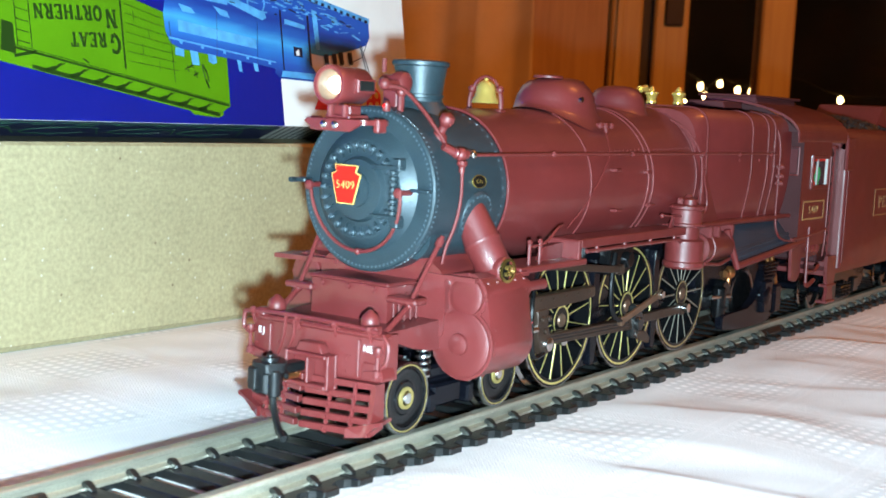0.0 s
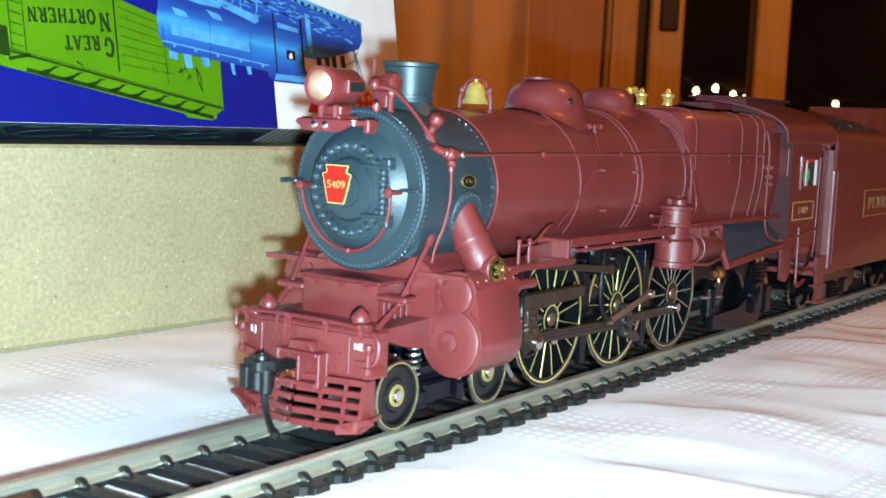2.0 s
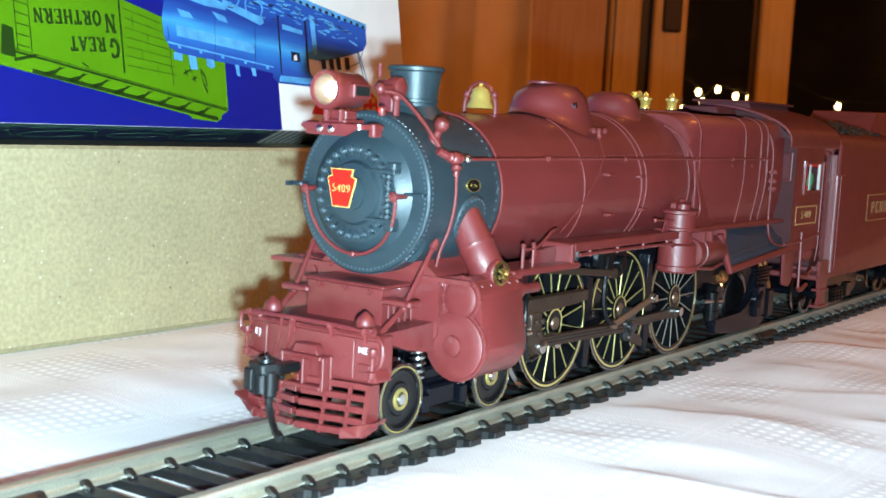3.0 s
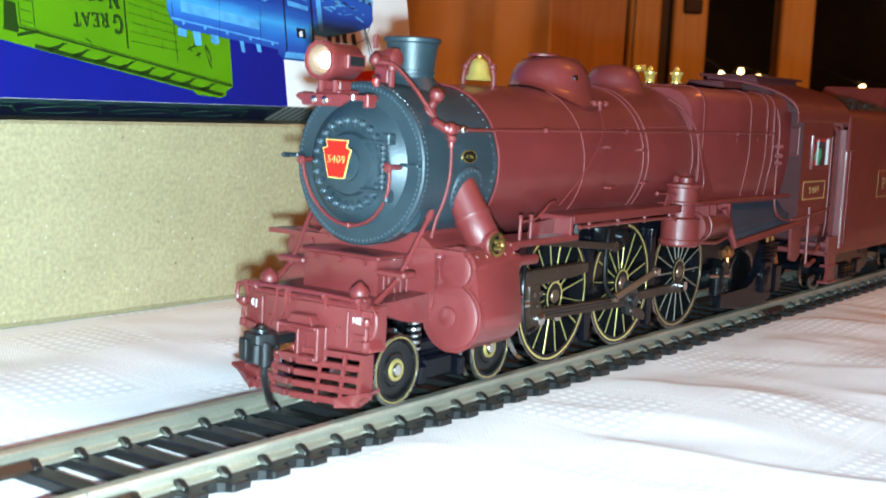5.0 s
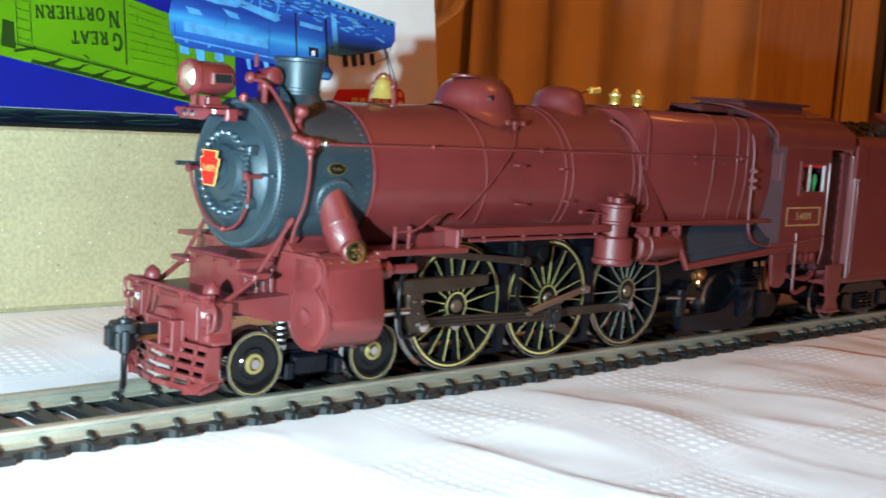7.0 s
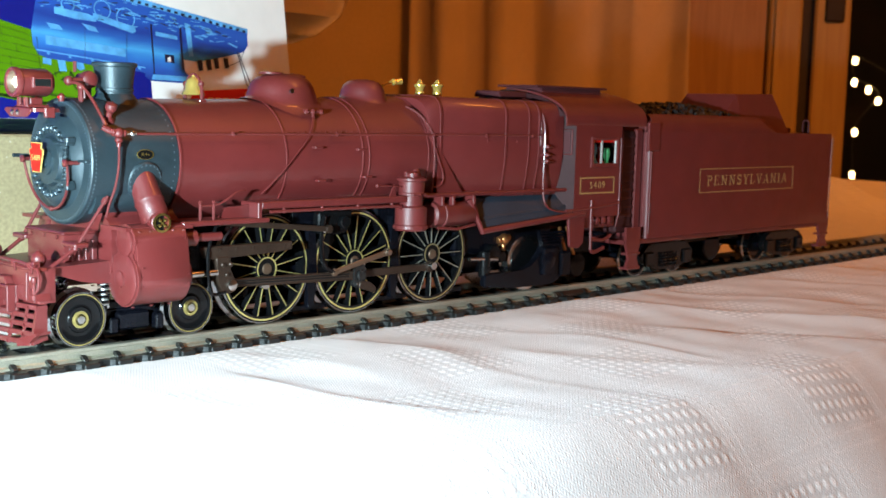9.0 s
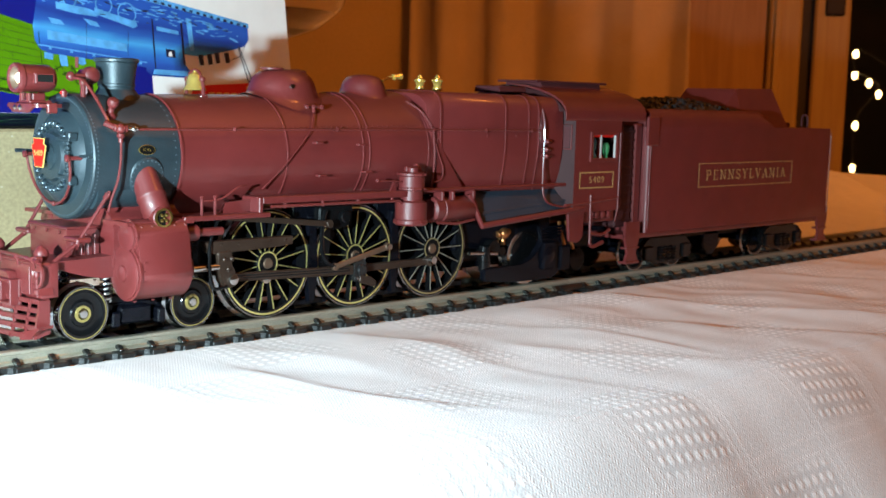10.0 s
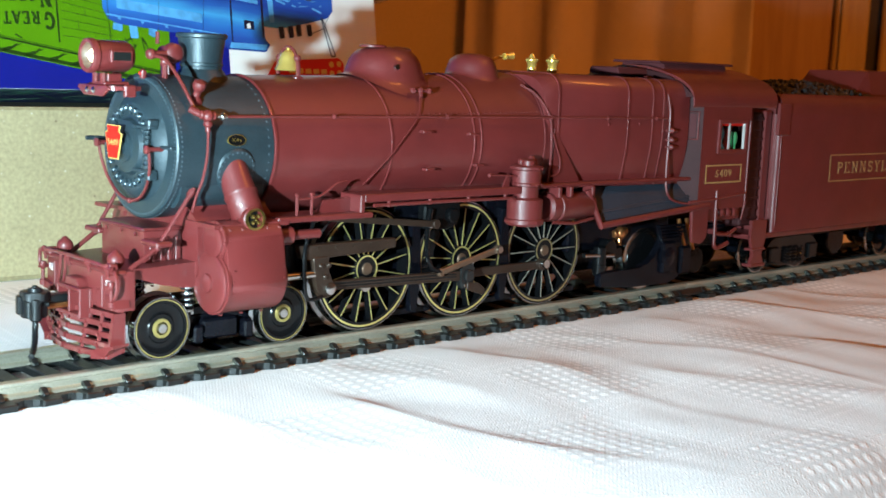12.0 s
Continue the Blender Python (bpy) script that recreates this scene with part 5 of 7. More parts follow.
    for a, c, d, e in ((-4.8, -4.2, 12.0, 16.8), (2.6, 3.2, 12.0, 16.8), (-4.2, 2.6, 12.0, 12.6), (-4.2, 2.6, 16.2, 16.8), (-1.2, -0.7, 12.6, 16.2)):
        part("pocket_rib", box(B(), -13.4, -11.7, a, c, d, e, 0.12), RED, pocket)
    part("pocket_cap", prism(B(), [(-3.4, 16.8), (1.6, 16.8), (0.8, 18.2), (-2.6, 18.2)], "x", -12.9, -11.1, 0.15), RED, pocket)
    b = B()
    box(b, -13.2, -12.6, 1.0, 2.6, 13.0, 14.0, 0.2)
    cyl(b, (-16.5, 1.4, 13.3), (-12.0, 1.4, 13.3), 0.5, n=8)
    part("centring_spring", b, COPPER, L, "copper coloured spring")
    b = B()
    box(b, -18.0, -11.0, 0.6, 2.8, 13.8, 15.2, 0.3)
    prism(b, rounded([(-20.0, 0.4), (-20.0, 3.0), (-18.0, 4.2), (-15.8, 3.4), (-15.4, 0.6), (-17.4, -0.9)], 0.7, 3), "z", 14.4, 15.9, 0.2)
    prism(b, rounded([(-19.8, 1.0), (-19.7, 3.2), (-18.0, 4.0), (-16.2, 3.2), (-15.9, 0.6), (-18.2, -0.2)], 0.6, 3), "z", 11.7, 14.4, 0.15)
    prism(b, rounded([(-20.6, 1.8), (-20.2, 3.6), (-18.8, 3.8), (-19.2, 1.6)], 0.4, 2), "z", 12.2, 15.2, 0.15)
    cyl(b, (-18.3, 0.3, 11.3), (-18.3, 0.3, 14.9), 0.95, n=16, ch=0.2)
    for hx, hy in ((-16.6, -0.3), (-15.9, 2.4)):
        ball(b, (hx, hy, 13.9), 0.45, 8)
    lathe(b, (-17.8, 1.6, 15.9), (0, 0, 1), [(1.2, 0), (1.1, 0.5), (0.5, 0.6), (0.4, 0.9), (0, 0.9)], 12)
    coup = part("coupler", b, COUPLERGREY, L, "black knuckle coupler", 30)
    b = B()
    tube(b, [(-18.3, 0.4, 12.0), (-18.5, 0.1, 10.0), (-19.2, -1.2, 8.2), (-20.3, -2.9, 7.2), (-21.3, -4.4, 6.9)], 0.48, 10, 5)
    part("trip_pin", b, COUPLERGREY, coup, "black curved trip pin")

    for o in set(L.children) - done:
        o.matrix_basis = at(1.35, 0, 0)
    # cylinders, both sides
    for s in (-1, 1):
        yc, zc, yv, zv = s * 14.2, 17.7, s * 14.8, 24.6
        prof = []
        for a in np.linspace(200, 340, 13) if s < 0 else np.linspace(200, 340, 13):
            prof.append((yc + 5.1 * math.cos(radians(a)), zc + 5.1 * math.sin(radians(a))))
        if s < 0:
            prof = [(yc - 5.1, zc)] + prof + [(yc + 5.1, zc), (-7.0, zc + 1), (-7.0, 27.2)]
            prof += [(yv + 3.2 * math.cos(radians(a)), zv + 3.2 * math.sin(radians(a))) for a in np.linspace(60, 180, 9)]
        else:
            prof = [(yc - 5.1, zc)] + prof + [(yc + 5.1, zc)]
            prof += [(yv + 3.2 * math.cos(radians(a)), zv + 3.2 * math.sin(radians(a))) for a in np.linspace(0, 120, 9)]
            prof += [(7.0, 27.2), (7.0, zc + 1)]
        cb = part("cylinder_block", prism(B(), prof, "x", 6.4, 17.6, 0.25), RED, L, "", 40)
        b = B()
        lathe(b, (6.6, yc, zc), (-1, 0, 0), [(5.25, 0), (5.25, 0.5), (4.9, 0.55), (4.85, 0.9), (4.5, 1.1), (3.0, 1.15), (1.6, 1.25), (1.5, 1.6), (0.9, 1.8), (0, 1.85)], 40)
        part("cylinder_cover", b, RED, cb)
        b = B()
        lathe(b, (6.6, yv, zv), (-1, 0, 0), [(3.3, 0), (3.3, 0.4), (2.8, 0.45), (2.7, 0.9), (2.3, 1.1), (1.6, 1.15), (0, 1.2)], 28)
        rivets(b, [((6.2, yv + 3.05 * math.cos(a), zv + 3.05 * math.sin(a)), (-1, 0, 0)) for a in np.linspace(0, 5.5, 8)], 0.4, 6)
        cyl(b, (17.4, yv, zv), (21.4, yv, zv), 1.6, n=16, ch=0.3)
        cyl(b, (21.3, yv, zv), (27.4, yv, zv), 0.85, n=12, ch=0.2)
        cyl(b, (17.4, yc, zc), (19.0, yc, zc), 3.6, n=24, ch=0.3)
        part("valve_cover", b, RED, cb)
        b = B()
        rivets(b, [((x, s * 17.2, 26.6), (0, s * 0.6, 0.8)) for x in np.arange(7.6, 17.5, 2.4)], 0.36, 6)
        rivets(b, [((x, yc, 12.25), (0, 0, -1)) for x in (8, 12, 16)], 0.4, 6)
        part_each("bolt", b, RED, cb)
        b = B()
        rivets(b, [((6.12, yc + 5.05 * math.cos(a), zc + 5.05 * math.sin(a)), (-1, 0, 0)) for a in np.linspace(0, 5.8, 13)], 0.3, 6)
        for x in (7.1, 17.0):
            rivets(b, [((x, s * 19.25, z), (0, s, 0)) for z in (16.6, 18.4, 20.2)], 0.2, 6)
            rivets(b, [((x, s * 17.95, z), (0, s, 0.1)) for z in (23.6, 25.0)], 0.2, 6)
        part_each("bolt", b, RED, cb)
        # steam pipe with elbow
        b = B()
        lathe(b, (12.2, s * 9.6, 37.0), (0.05, s * 0.5, -0.86), [(2.5, 0), (2.6, 4), (2.72, 6), (2.85, 6.05), (2.85, 6.5), (2.7, 6.6), (2.7, 10.6)], 28)
        part("steam_pipe", b, RED, L, "", 60)
        b = B()
        lathe(b, (12.4, s * 11.2, 35.5), (0.0, s * 0.96, -0.28), [(3.7, -1.8), (3.8, 0.0), (3.5, 0.35), (2.2, 0.5)], 36)
        part("pipe_flange", b, GRAPH, L)
        d_, a_, c_ = axes((0.0, s * 0.96, -0.28))
        b = B()
        for k in range(22):
            w = 2 * math.pi * k / 22
            p_ = Vector((12.4, s * 11.2, 35.5)) + d_ * 0.36 + (a_ * math.cos(w) + c_ * math.sin(w)) * 3.25
            rivets(b, [(p_, d_)], 0.24, 6)
        tagged(part("flange_rivet", b, RIVET, L, "worn graphite rivets, lightened for their glint"), kind="stuff")
        b = B()
        cyl(b, (12.6, s * 13.0, 28.1), (12.2, s * 17.4, 28.1), 2.15, 2.0, 20, 0.25)
        el = part("elbow", b, RED, L)
        b = B()
        lathe(b, (12.2, s * 17.3, 28.1), (-0.09, s, 0), [(1.8, 0), (1.8, 0.35), (1.4, 0.4), (1.4, 0.1), (1.8, 0)], 20)
        for a in range(4):
            t = (a + 0.5) * math.pi / 2
            ball(b, (12.17 + 0.72 * math.cos(t), s * 17.55, 28.1 + 0.72 * math.sin(t)), 0.42, 8)
        ball(b, (12.17, s * 17.6, 28.1), 0.3, 8)
        part("relief_valve", b, DARKBRASS, el, "brass relief valve")
        part("valve_field", lathe(B(), (12.2, s * 17.3, 28.1), (-0.09, s, 0), [(1.6, -0.2), (1.6, 0.1), (0, 0.1)], 20), BLACK, el, "black field behind the spokes")

    # running boards
    for s in (-1, 1):
        def yy(a, c):
            return (s * a, s * c) if s > 0 else (-c, -a)
        b = B()
        y0, y1 = yy(9.5, 16.4)
        box(b, 17.6, 38.2, y0, y1, 26.9, 27.9, 0.2)
        part("running_board", b, RED, L)
        b = B()
        box(b, 35.2, 36.2, *yy(10.5, 16.4), 27.8, 31.0, 0.15)
        prism(b, rounded([(28.0, 27.9), (29.4, 30.0), (35.3, 30.4), (35.3, 27.9)], 0.4, 2), "y", *yy(12.6, 13.4))
        part("board_step", b, RED, L, smooth=0)
        b = B()
        y0, y1 = yy(10.5, 16.2)
        box(b, 36.1, 76.5, y0, y1, 30.2, 31.0, 0.2)
        box(b, 36.1, 76.5, *yy(15.7, 16.4), 29.6, 31.1, 0.2)
        part("running_board", b, RED, L)
        b = B()
        tube(b, [(38.5, s * 16.0, 29.0), (56, s * 16.0, 29.0), (74, s * 16.0, 28.9), (77.0, s * 15.6, 27.4)], 0.35, 8)
        for x in (42, 52, 62, 72):
            cyl(b, (x, s * 16.0, 28.6), (x, s * 15.9, 30.4), 0.35, n=8)
        part("air_line", b, RED, L)
        b = B()
        y0, y1 = yy(11.0, 16.4)
        box(b, 76.5, 133.0, y0, y1, 30.4, 31.3, 0.25)
        part("running_board", b, RED, L)
        # hand pipe above the front board
        b = B()
        tube(b, [(22.5, s * 14.8, 30.6), (27, s * 14.8, 30.9), (31, s * 14.7, 33.0), (33.5, s * 14.2, 33.3)], 0.22, 8, 4)
        for x in (22.5, 25.6):
            cyl(b, (x, s * 14.8, 27.8), (x, s * 14.8, 31.2), 0.3, n=8)
            ball(b, (x, s * 14.8, 31.3), 0.45, 8)
        part("board_pipe", b, RED, L)
    # air pump and tank on the near side
    b = B()
    lathe(b, (78.6, -15.2, 0), (0, 0, 1), [(3.5, 23.2), (3.9, 23.6), (3.9, 24.4), (3.6, 24.6), (3.6, 28.4), (2.6, 28.8), (2.6, 31.0), (3.2, 31.2), (3.2, 31.6), (3.0, 31.8), (3.0, 34.2), (3.35, 34.4), (3.35, 34.9), (2.6, 35.2), (0, 35.3)], 32)
    pump = part("air_pump", b, RED, L, "maroon two stage air pump", 30)
    b = B()
    lathe(b, (78.2, -16.0, 35.1), (0, 0, 1), [(1.4, 0), (1.4, 1.0), (0.8, 1.3), (0, 1.4)], 12)
    lathe(b, (80.6, -14.6, 35.1), (0, 0, 1), [(1.2, 0), (1.2, 0.8), (0.5, 1.8), (0, 1.9)], 12)
    box(b, 77.6, 81.8, -14.6, -13.4, 34.8, 36.4, 0.3)
    part("pump_head", b, RED, pump)
    b = B()
    rivets(b, [((78.6 + (3.9 if z < 30 else 3.3) * math.cos(a), -15.2 + (3.9 if z < 30 else 3.4) * math.sin(a), z), (math.cos(a), math.sin(a), 0)) for z in (24.0, 31.4, 34.65) for a in np.linspace(2.6, 6.6, 9)], 0.3, 6)
    part_each("bolt", b, RED, pump)
    b = B()
    tube(b, [(76.0, -15.4, 33.0), (73.4, -15.4, 33.2), (68.6, -15.0, 33.4)], 0.2, 8)
    ball(b, (68.4, -15.0, 33.4), 0.5, 10)
    prism(b, [(72.4, 31.0), (74.2, 31.0), (73.8, 33.6)], "y", -14.9, -14.5)
    part("pump_rod", b, RED, L)
    b = B()
    lathe(b, (84.8, -14.4, 26.3), (1, 0, 0), [(0, 0), (2.4, 0.2), (3.0, 0.7), (3.0, 3.2), (3.2, 3.3), (3.2, 4.0), (3.0, 4.1), (3.0, 13.5), (2.4, 14.4), (0, 14.7)], 28)
    part("air_tank", b, RED, L)
    b = B()
    tube(b, [(86, -16.4, 23.4), (92, -16.8, 22.9), (98.5, -16.4, 23.6)], 0.35, 8)
    for x in (87, 90.5, 97.4):
        box(b, x - 0.5, x + 0.5, -17.2, -13, 28.4, 30.6, 0.2)
    part_each("tank_strap", b, RED, L)
    # sloping slate coloured ash pan cover with rail
    for s in (-1, 1):
        b = B()
        lo = [(97.6, s * 14.2, 29.9), (135.6, s * 14.2, 29.6), (138.0, s * 16.8, 25.4), (100.8, s * 17.0, 22.8)]
        hi = [(x, y - s * 1.2, z) for x, y, z in lo]
        loft(b, [lo, hi])
        pan = part("ash_pan_cover", b, SLATE, L, "slate blue sloping cover", 0)
        b = B()
        rivets(b, [((98.9 + 3.0 * k / 9, s * (14.35 + 2.6 * k / 9), 29.4 - 6.4 * k / 9), (0, s * 0.9, 0.4)) for k in range(1, 9)], 0.3, 6)
        rivets(b, [((102.4 + 34.5 * k / 30, s * 16.75, 23.6 + 2.4 * k / 30), (0, s * 0.9, 0.4)) for k in range(31)], 0.2, 6)
        for z in (0.25, 0.45):
            tube(b, [(100.4 + 1.2 * z, s * (16.7 - z), 24.2 + z * 1.8), (137, s * (16.5 - z), 26.6 + z * 1.6)], 0.22, 6)
        tagged(part("cover_rivet", b, SLATE, pan), kind="stuff")
        b = B()
        tube(b, [(96.6, s * 16.2, 29.6), (100.0, s * 17.4, 22.0), (138.6, s * 17.4, 24.7)], 0.75, 8)
        part("cover_rail", b, RED, L)

    # cab
    cab = part("cab_floor", box(B(), 133, 153, -17.1, 17.1, 23.6, 24.4), RED, L, "maroon cab")
    b = B()

    def wall(bm, quad, thick):
        n = (Vector(quad[1]) - Vector(quad[0])).cross(Vector(quad[2]) - Vector(quad[1])).normalized() * thick
        loft(bm, [quad, [tuple(Vector(p) + n) for p in quad]])

    # side walls are frames round the window openings
    for s in (-1, 1):
        y0, y1 = (s * 17.8, s * 17.1) if s > 0 else (-17.8, -17.1)
        x0, x1, wz0, wz1, wx0, wx1 = 133.6, 153.0, 37.5, 43.5, 140.8, 150.6
        zt, zb = 49.6, 23.6
        for a, c, d, e in ((x0, wx0, zb, zt), (wx1, x1, zb, zt), (wx0, wx1, zb, wz0), (wx0, wx1, wz1, zt)):
            box(b, a, c, min(y0, y1), max(y0, y1), d, e)
        q = [(133.6, s * 17.8, 23.6), (133.6, s * 17.8, 49.6), (129.0, s * 12.6, 52.6), (129.0, s * 12.6, 23.6)]
        # maroon darkened by hand: the fixed phone light strikes this panel too squarely
        slant = part("slanting_panel", loft(B(), [q, [(x + 0.7, y - s * 0.3, z) for x, y, z in q]]), SHADEMAROON, cab, "slanting front panel, its maroon darkened for shade", 0)
    prism(b, [(-12.6, 52.6), (12.6, 52.6), (12.6, 30), (-12.6, 30)], "x", 131.9, 132.5)
    part_each("cab_panel", b, RED, cab, smooth=0)
    # side window frames
    for s in (-1, 1):
        b = B()
        ya, yb = sorted((s * 17.6, s * 18.15))
        for a, c, d, e in ((139.8, 140.7, 36.6, 44.3), (150.7, 151.6, 36.6, 44.3), (140.7, 150.7, 36.6, 37.5), (140.7, 150.7, 43.5, 44.3)):
            box(b, a, c, ya, yb, d, e, 0.08)
        part("window_frame", b, RED, cab)
        box_ = B()
        box(box_, 144.6, 145.2, *sorted((s * 17.2, s * 17.5)), 37.4, 43.6, 0.05)
        part("window_bar", box_, SASH, cab, "pale sash bar")
        for xw in (140.75, 150.3):
            part("sash_edge", box(B(), xw, xw + 0.3, *sorted((s * 17.35, s * 17.95)), 37.5, 43.4, 0.05), SASH, cab, "pale sash edge", 0)
        b = B()
        box(b, 140.6, 150.8, *sorted((s * 17.2, s * 17.4)), 42.9, 43.6)
        part("window_head", b, PLATE_RED, cab, "bright red window head", 0)
        # small window in the slanting front wall
        b = B()
        q = [(132.6, s * 16.75, 40.4), (132.6, s * 16.75, 45.6), (131.3, s * 15.28, 45.6), (131.3, s * 15.28, 40.4)]
        loft(b, [[(x - 0.12, y + s * 0.06, z) for x, y, z in q], [(x + 0.1, y - s * 0.05, z) for x, y, z in q]])
        part("front_window", b, ROOF, cab, "dark maroon shuttered front window", 0)
        b = B()
        tube(b, [(132.85, s * 17.1, 39.9), (132.85, s * 17.1, 46.1), (131.0, s * 15.0, 46.1), (131.0, s * 15.0, 39.9), (132.85, s * 17.1, 39.9)], 0.2, 6)
        part("front_window_frame", b, RED, cab)
        # number panel
        fr = B()
        yo = s * 17.82
        ya, yb = sorted((yo, yo + s * 0.06))
        for a, c, d, e in ((135.9, 136.25, 29.7, 34.0), (149.95, 150.3, 29.7, 34.0), (136.25, 149.95, 29.7, 30.05), (136.25, 149.95, 33.65, 34.0)):
            box(fr, a, c, ya, yb, d, e)
        part("number_border", fr, DULLGILT, cab, "gilt border line", 0)
    words("numerals", "5409", 2.5, DULLGILT, cab, at(143.1, -17.84, 31.85) @ SIDE, 0.03, 1.12, 1.22, thin=0.02)
    # roof
    b = B()
    half = [(17.95, 47.6), (17.9, 49.2), (17.4, 50.6), (16.2, 51.9), (14.2, 53.1), (11.4, 54.2), (8.0, 55.1), (4.0, 55.9)]
    roof = [(-y, z) for y, z in half] + [(0, 56.15)] + half[::-1]
    prism(b, roof + [(y * 0.985, z - 0.5) for y, z in reversed(roof)], "x", 129.6, 163.6)
    rf = part("cab_roof", b, RED, L, "maroon arched cab roof", 50)
    b = B()
    prism(b, [(-6.5, 55.0), (-6.0, 56.9), (6.0, 56.9), (6.5, 55.0)], "x", 133.0, 158.0, 0.25)
    prism(b, [(-4.5, 53.8), (-4.0, 55.4), (4.0, 55.4), (4.5, 53.8)], "x", 119.0, 131.0, 0.25)
    box(b, 130.5, 160.0, -6.9, 6.9, 56.6, 57.2, 0.2)
    part("roof_hatch", b, ROOF, rf)
    b = B()
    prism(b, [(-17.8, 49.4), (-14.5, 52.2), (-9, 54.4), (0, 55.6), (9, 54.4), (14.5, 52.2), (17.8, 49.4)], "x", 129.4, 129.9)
    # same darkened maroon, shade held in its colour
    part("roof_front", b, SHADEMAROON, cab, smooth=0)
    # inside of the cab
    b = B()
    box(b, 131, 134, -11, 11, 24.4, 48, 0.4)
    part("backhead", b, FRAMEBLACK, L, "black backhead")
    # added block: its dull maroon stands for the shaded gap before the tender
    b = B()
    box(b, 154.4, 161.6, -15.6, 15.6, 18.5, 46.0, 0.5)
    filler = part("gangway_gap_filler", b, SHADEMAROON, L, "dull maroon ribbed block added to fill the shaded gangway gap")
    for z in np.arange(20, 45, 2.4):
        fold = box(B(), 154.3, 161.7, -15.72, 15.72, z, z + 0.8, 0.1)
        part("gap_filler_rib", fold, SHADEMAROON, filler)
    # gangway posts, steps and valance under the cab
    for s in (-1, 1):
        b = B()
        tube(b, [(154.6, s * 16.9, 24), (154.6, s * 16.9, 46.5)], 0.22, 8)
        part("gangway_post", b, RED, L)
        b = B()
        prism(b, rounded([(132.6, 24), (139.4, 24), (139.0, 17.0), (137.0, 15.6), (133.4, 16.2)], 0.6, 2), "y", *sorted((s * 16.4, s * 17.2)), 0.15)
        box(b, 139.0, 153, *sorted((s * 15.8, s * 16.5)), 20.6, 24.0, 0.3)
        part("cab_valance", b, RED, L)
        b = B()
        tube(b, [(140.8, s * 17.9, 28.0), (141.0, s * 18.0, 15.2)], 0.36, 8)
        tube(b, [(141.0, s * 17.9, 18.0), (146, s * 18.0, 17.4), (149.5, s * 17.9, 18.6)], 0.42, 8, 3)
        tube(b, [(141.0, s * 18.0, 15.2), (142.4, s * 18.0, 14.4), (146.5, s * 18.0, 15.4)], 0.5, 8, 3)
        part("cab_step", b, RED, L)
        b = B()
        tube(b, [(131, s * 17.4, 25.6), (140, s * 17.9, 26.0), (152.5, s * 17.9, 27.0)], 0.36, 8)
        tube(b, [(152.6, s * 17.9, 44.0), (152.6, s * 17.9, 24.0), (151.5, s * 17.9, 20.6)], 0.22, 8)
        part_each("cab_pipe", b, RED, L)
        b = B()
        for x in (144.6, 147.2, 149.8):
            lathe(b, (x, s * 16.4, 22.6), (0, s, 0), [(1.1, 0), (1.1, 0.8), (0.6, 1.2), (0, 1.2)], 14)
        part_each("cab_valve", b, RED, L)

    # driving wheels
    for i, x in enumerate((42.5, 66.8, 91.1)):
        for s in (-1, 1):
            spoked_wheel(L, x, 16.4, 11.55, s * 9.6, s, 16, "driving_wheel", SPOKELINE if i < 2 else THINLINE, counter=(i == 1), phase=0.1 * i)
        b = B()
        cyl(b, (x, -7.2, 16.4), (x, 7.2, 16.4), 1.4, n=12)
        part("axle", b, FRAMEBLACK, L)
    # rods and valve gear on both sides
    for s in (-1, 1):
        y = s * 11.0
        pin = -1.9  # crank pins stand below the hubs

        def bar(p, q, h0, h1, yy0, th, material, name, ends=True):
            bb = B()
            (x0, z0), (x1, z1) = p, q
            d = Vector((x1 - x0, z1 - z0)).normalized()
            n = Vector((-d.y, d.x))
            pts = [(x0 + n.x * h0, z0 + n.y * h0), (x1 + n.x * h1, z1 + n.y * h1), (x1 - n.x * h1, z1 - n.y * h1), (x0 - n.x * h0, z0 - n.y * h0)]
            prism(bb, pts, "y", yy0, yy0 + s * th, 0.12)
            if ends:
                for (ex, ez), hh in ((p, h0), (q, h1)):
                    cyl(bb, (ex, yy0 - s * 0.1, ez), (ex, yy0 + s * (th + 0.1), ez), hh * 1.5, n=16, ch=0.1)
            return part(name, bb, material, L, "", 30)

        bar((41.0, 13.9), (66.0, 13.6), 0.85, 0.85, s * 10.1, 0.9, ROD, "side_rod")
        bar((66.0, 13.6), (89.6, 13.6), 0.85, 0.85, s * 10.1, 0.9, ROD, "side_rod")
        bar((30.6, 14.6), (66.0, 13.6), 0.85, 1.0, s * 11.6, 0.9, ROD, "main_rod")
        bb = B()
        for dz in (0.32, -0.22):
            prism(bb, [(32, 14.72 + dz), (63, 13.9 + dz), (63, 13.65 + dz), (32, 14.45 + dz)], "y", s * 12.5, s * 12.54)
        part_each("rod_flute", bb, BLACK, L, smooth=0)
        bar((58.2, 14.9), (73.6, 18.3), 0.55, 0.6, s * 12.9, 0.6, AXLE, "eccentric_rod")
        bar((27.4, 27.2), (56.0, 24.4), 0.6, 0.6, s * 13.2, 0.7, ROD, "radius_rod")
        bb = B()
        prism(bb, rounded([(64.3, 10.9), (67.4, 10.9), (67.8, 14.0), (67.0, 17.2), (64.8, 17.2), (64.0, 14.0)], 0.7, 2), "y", *sorted((s * 11.2, s * 12.9)), 0.3)
        cyl(bb, (66.0, s * 10, 13.6), (66.0, s * 13.5, 13.6), 1.25, n=16, ch=0.25)
        crank = part("crank_pin", bb, GEARSTEEL, L)
        bb = B()
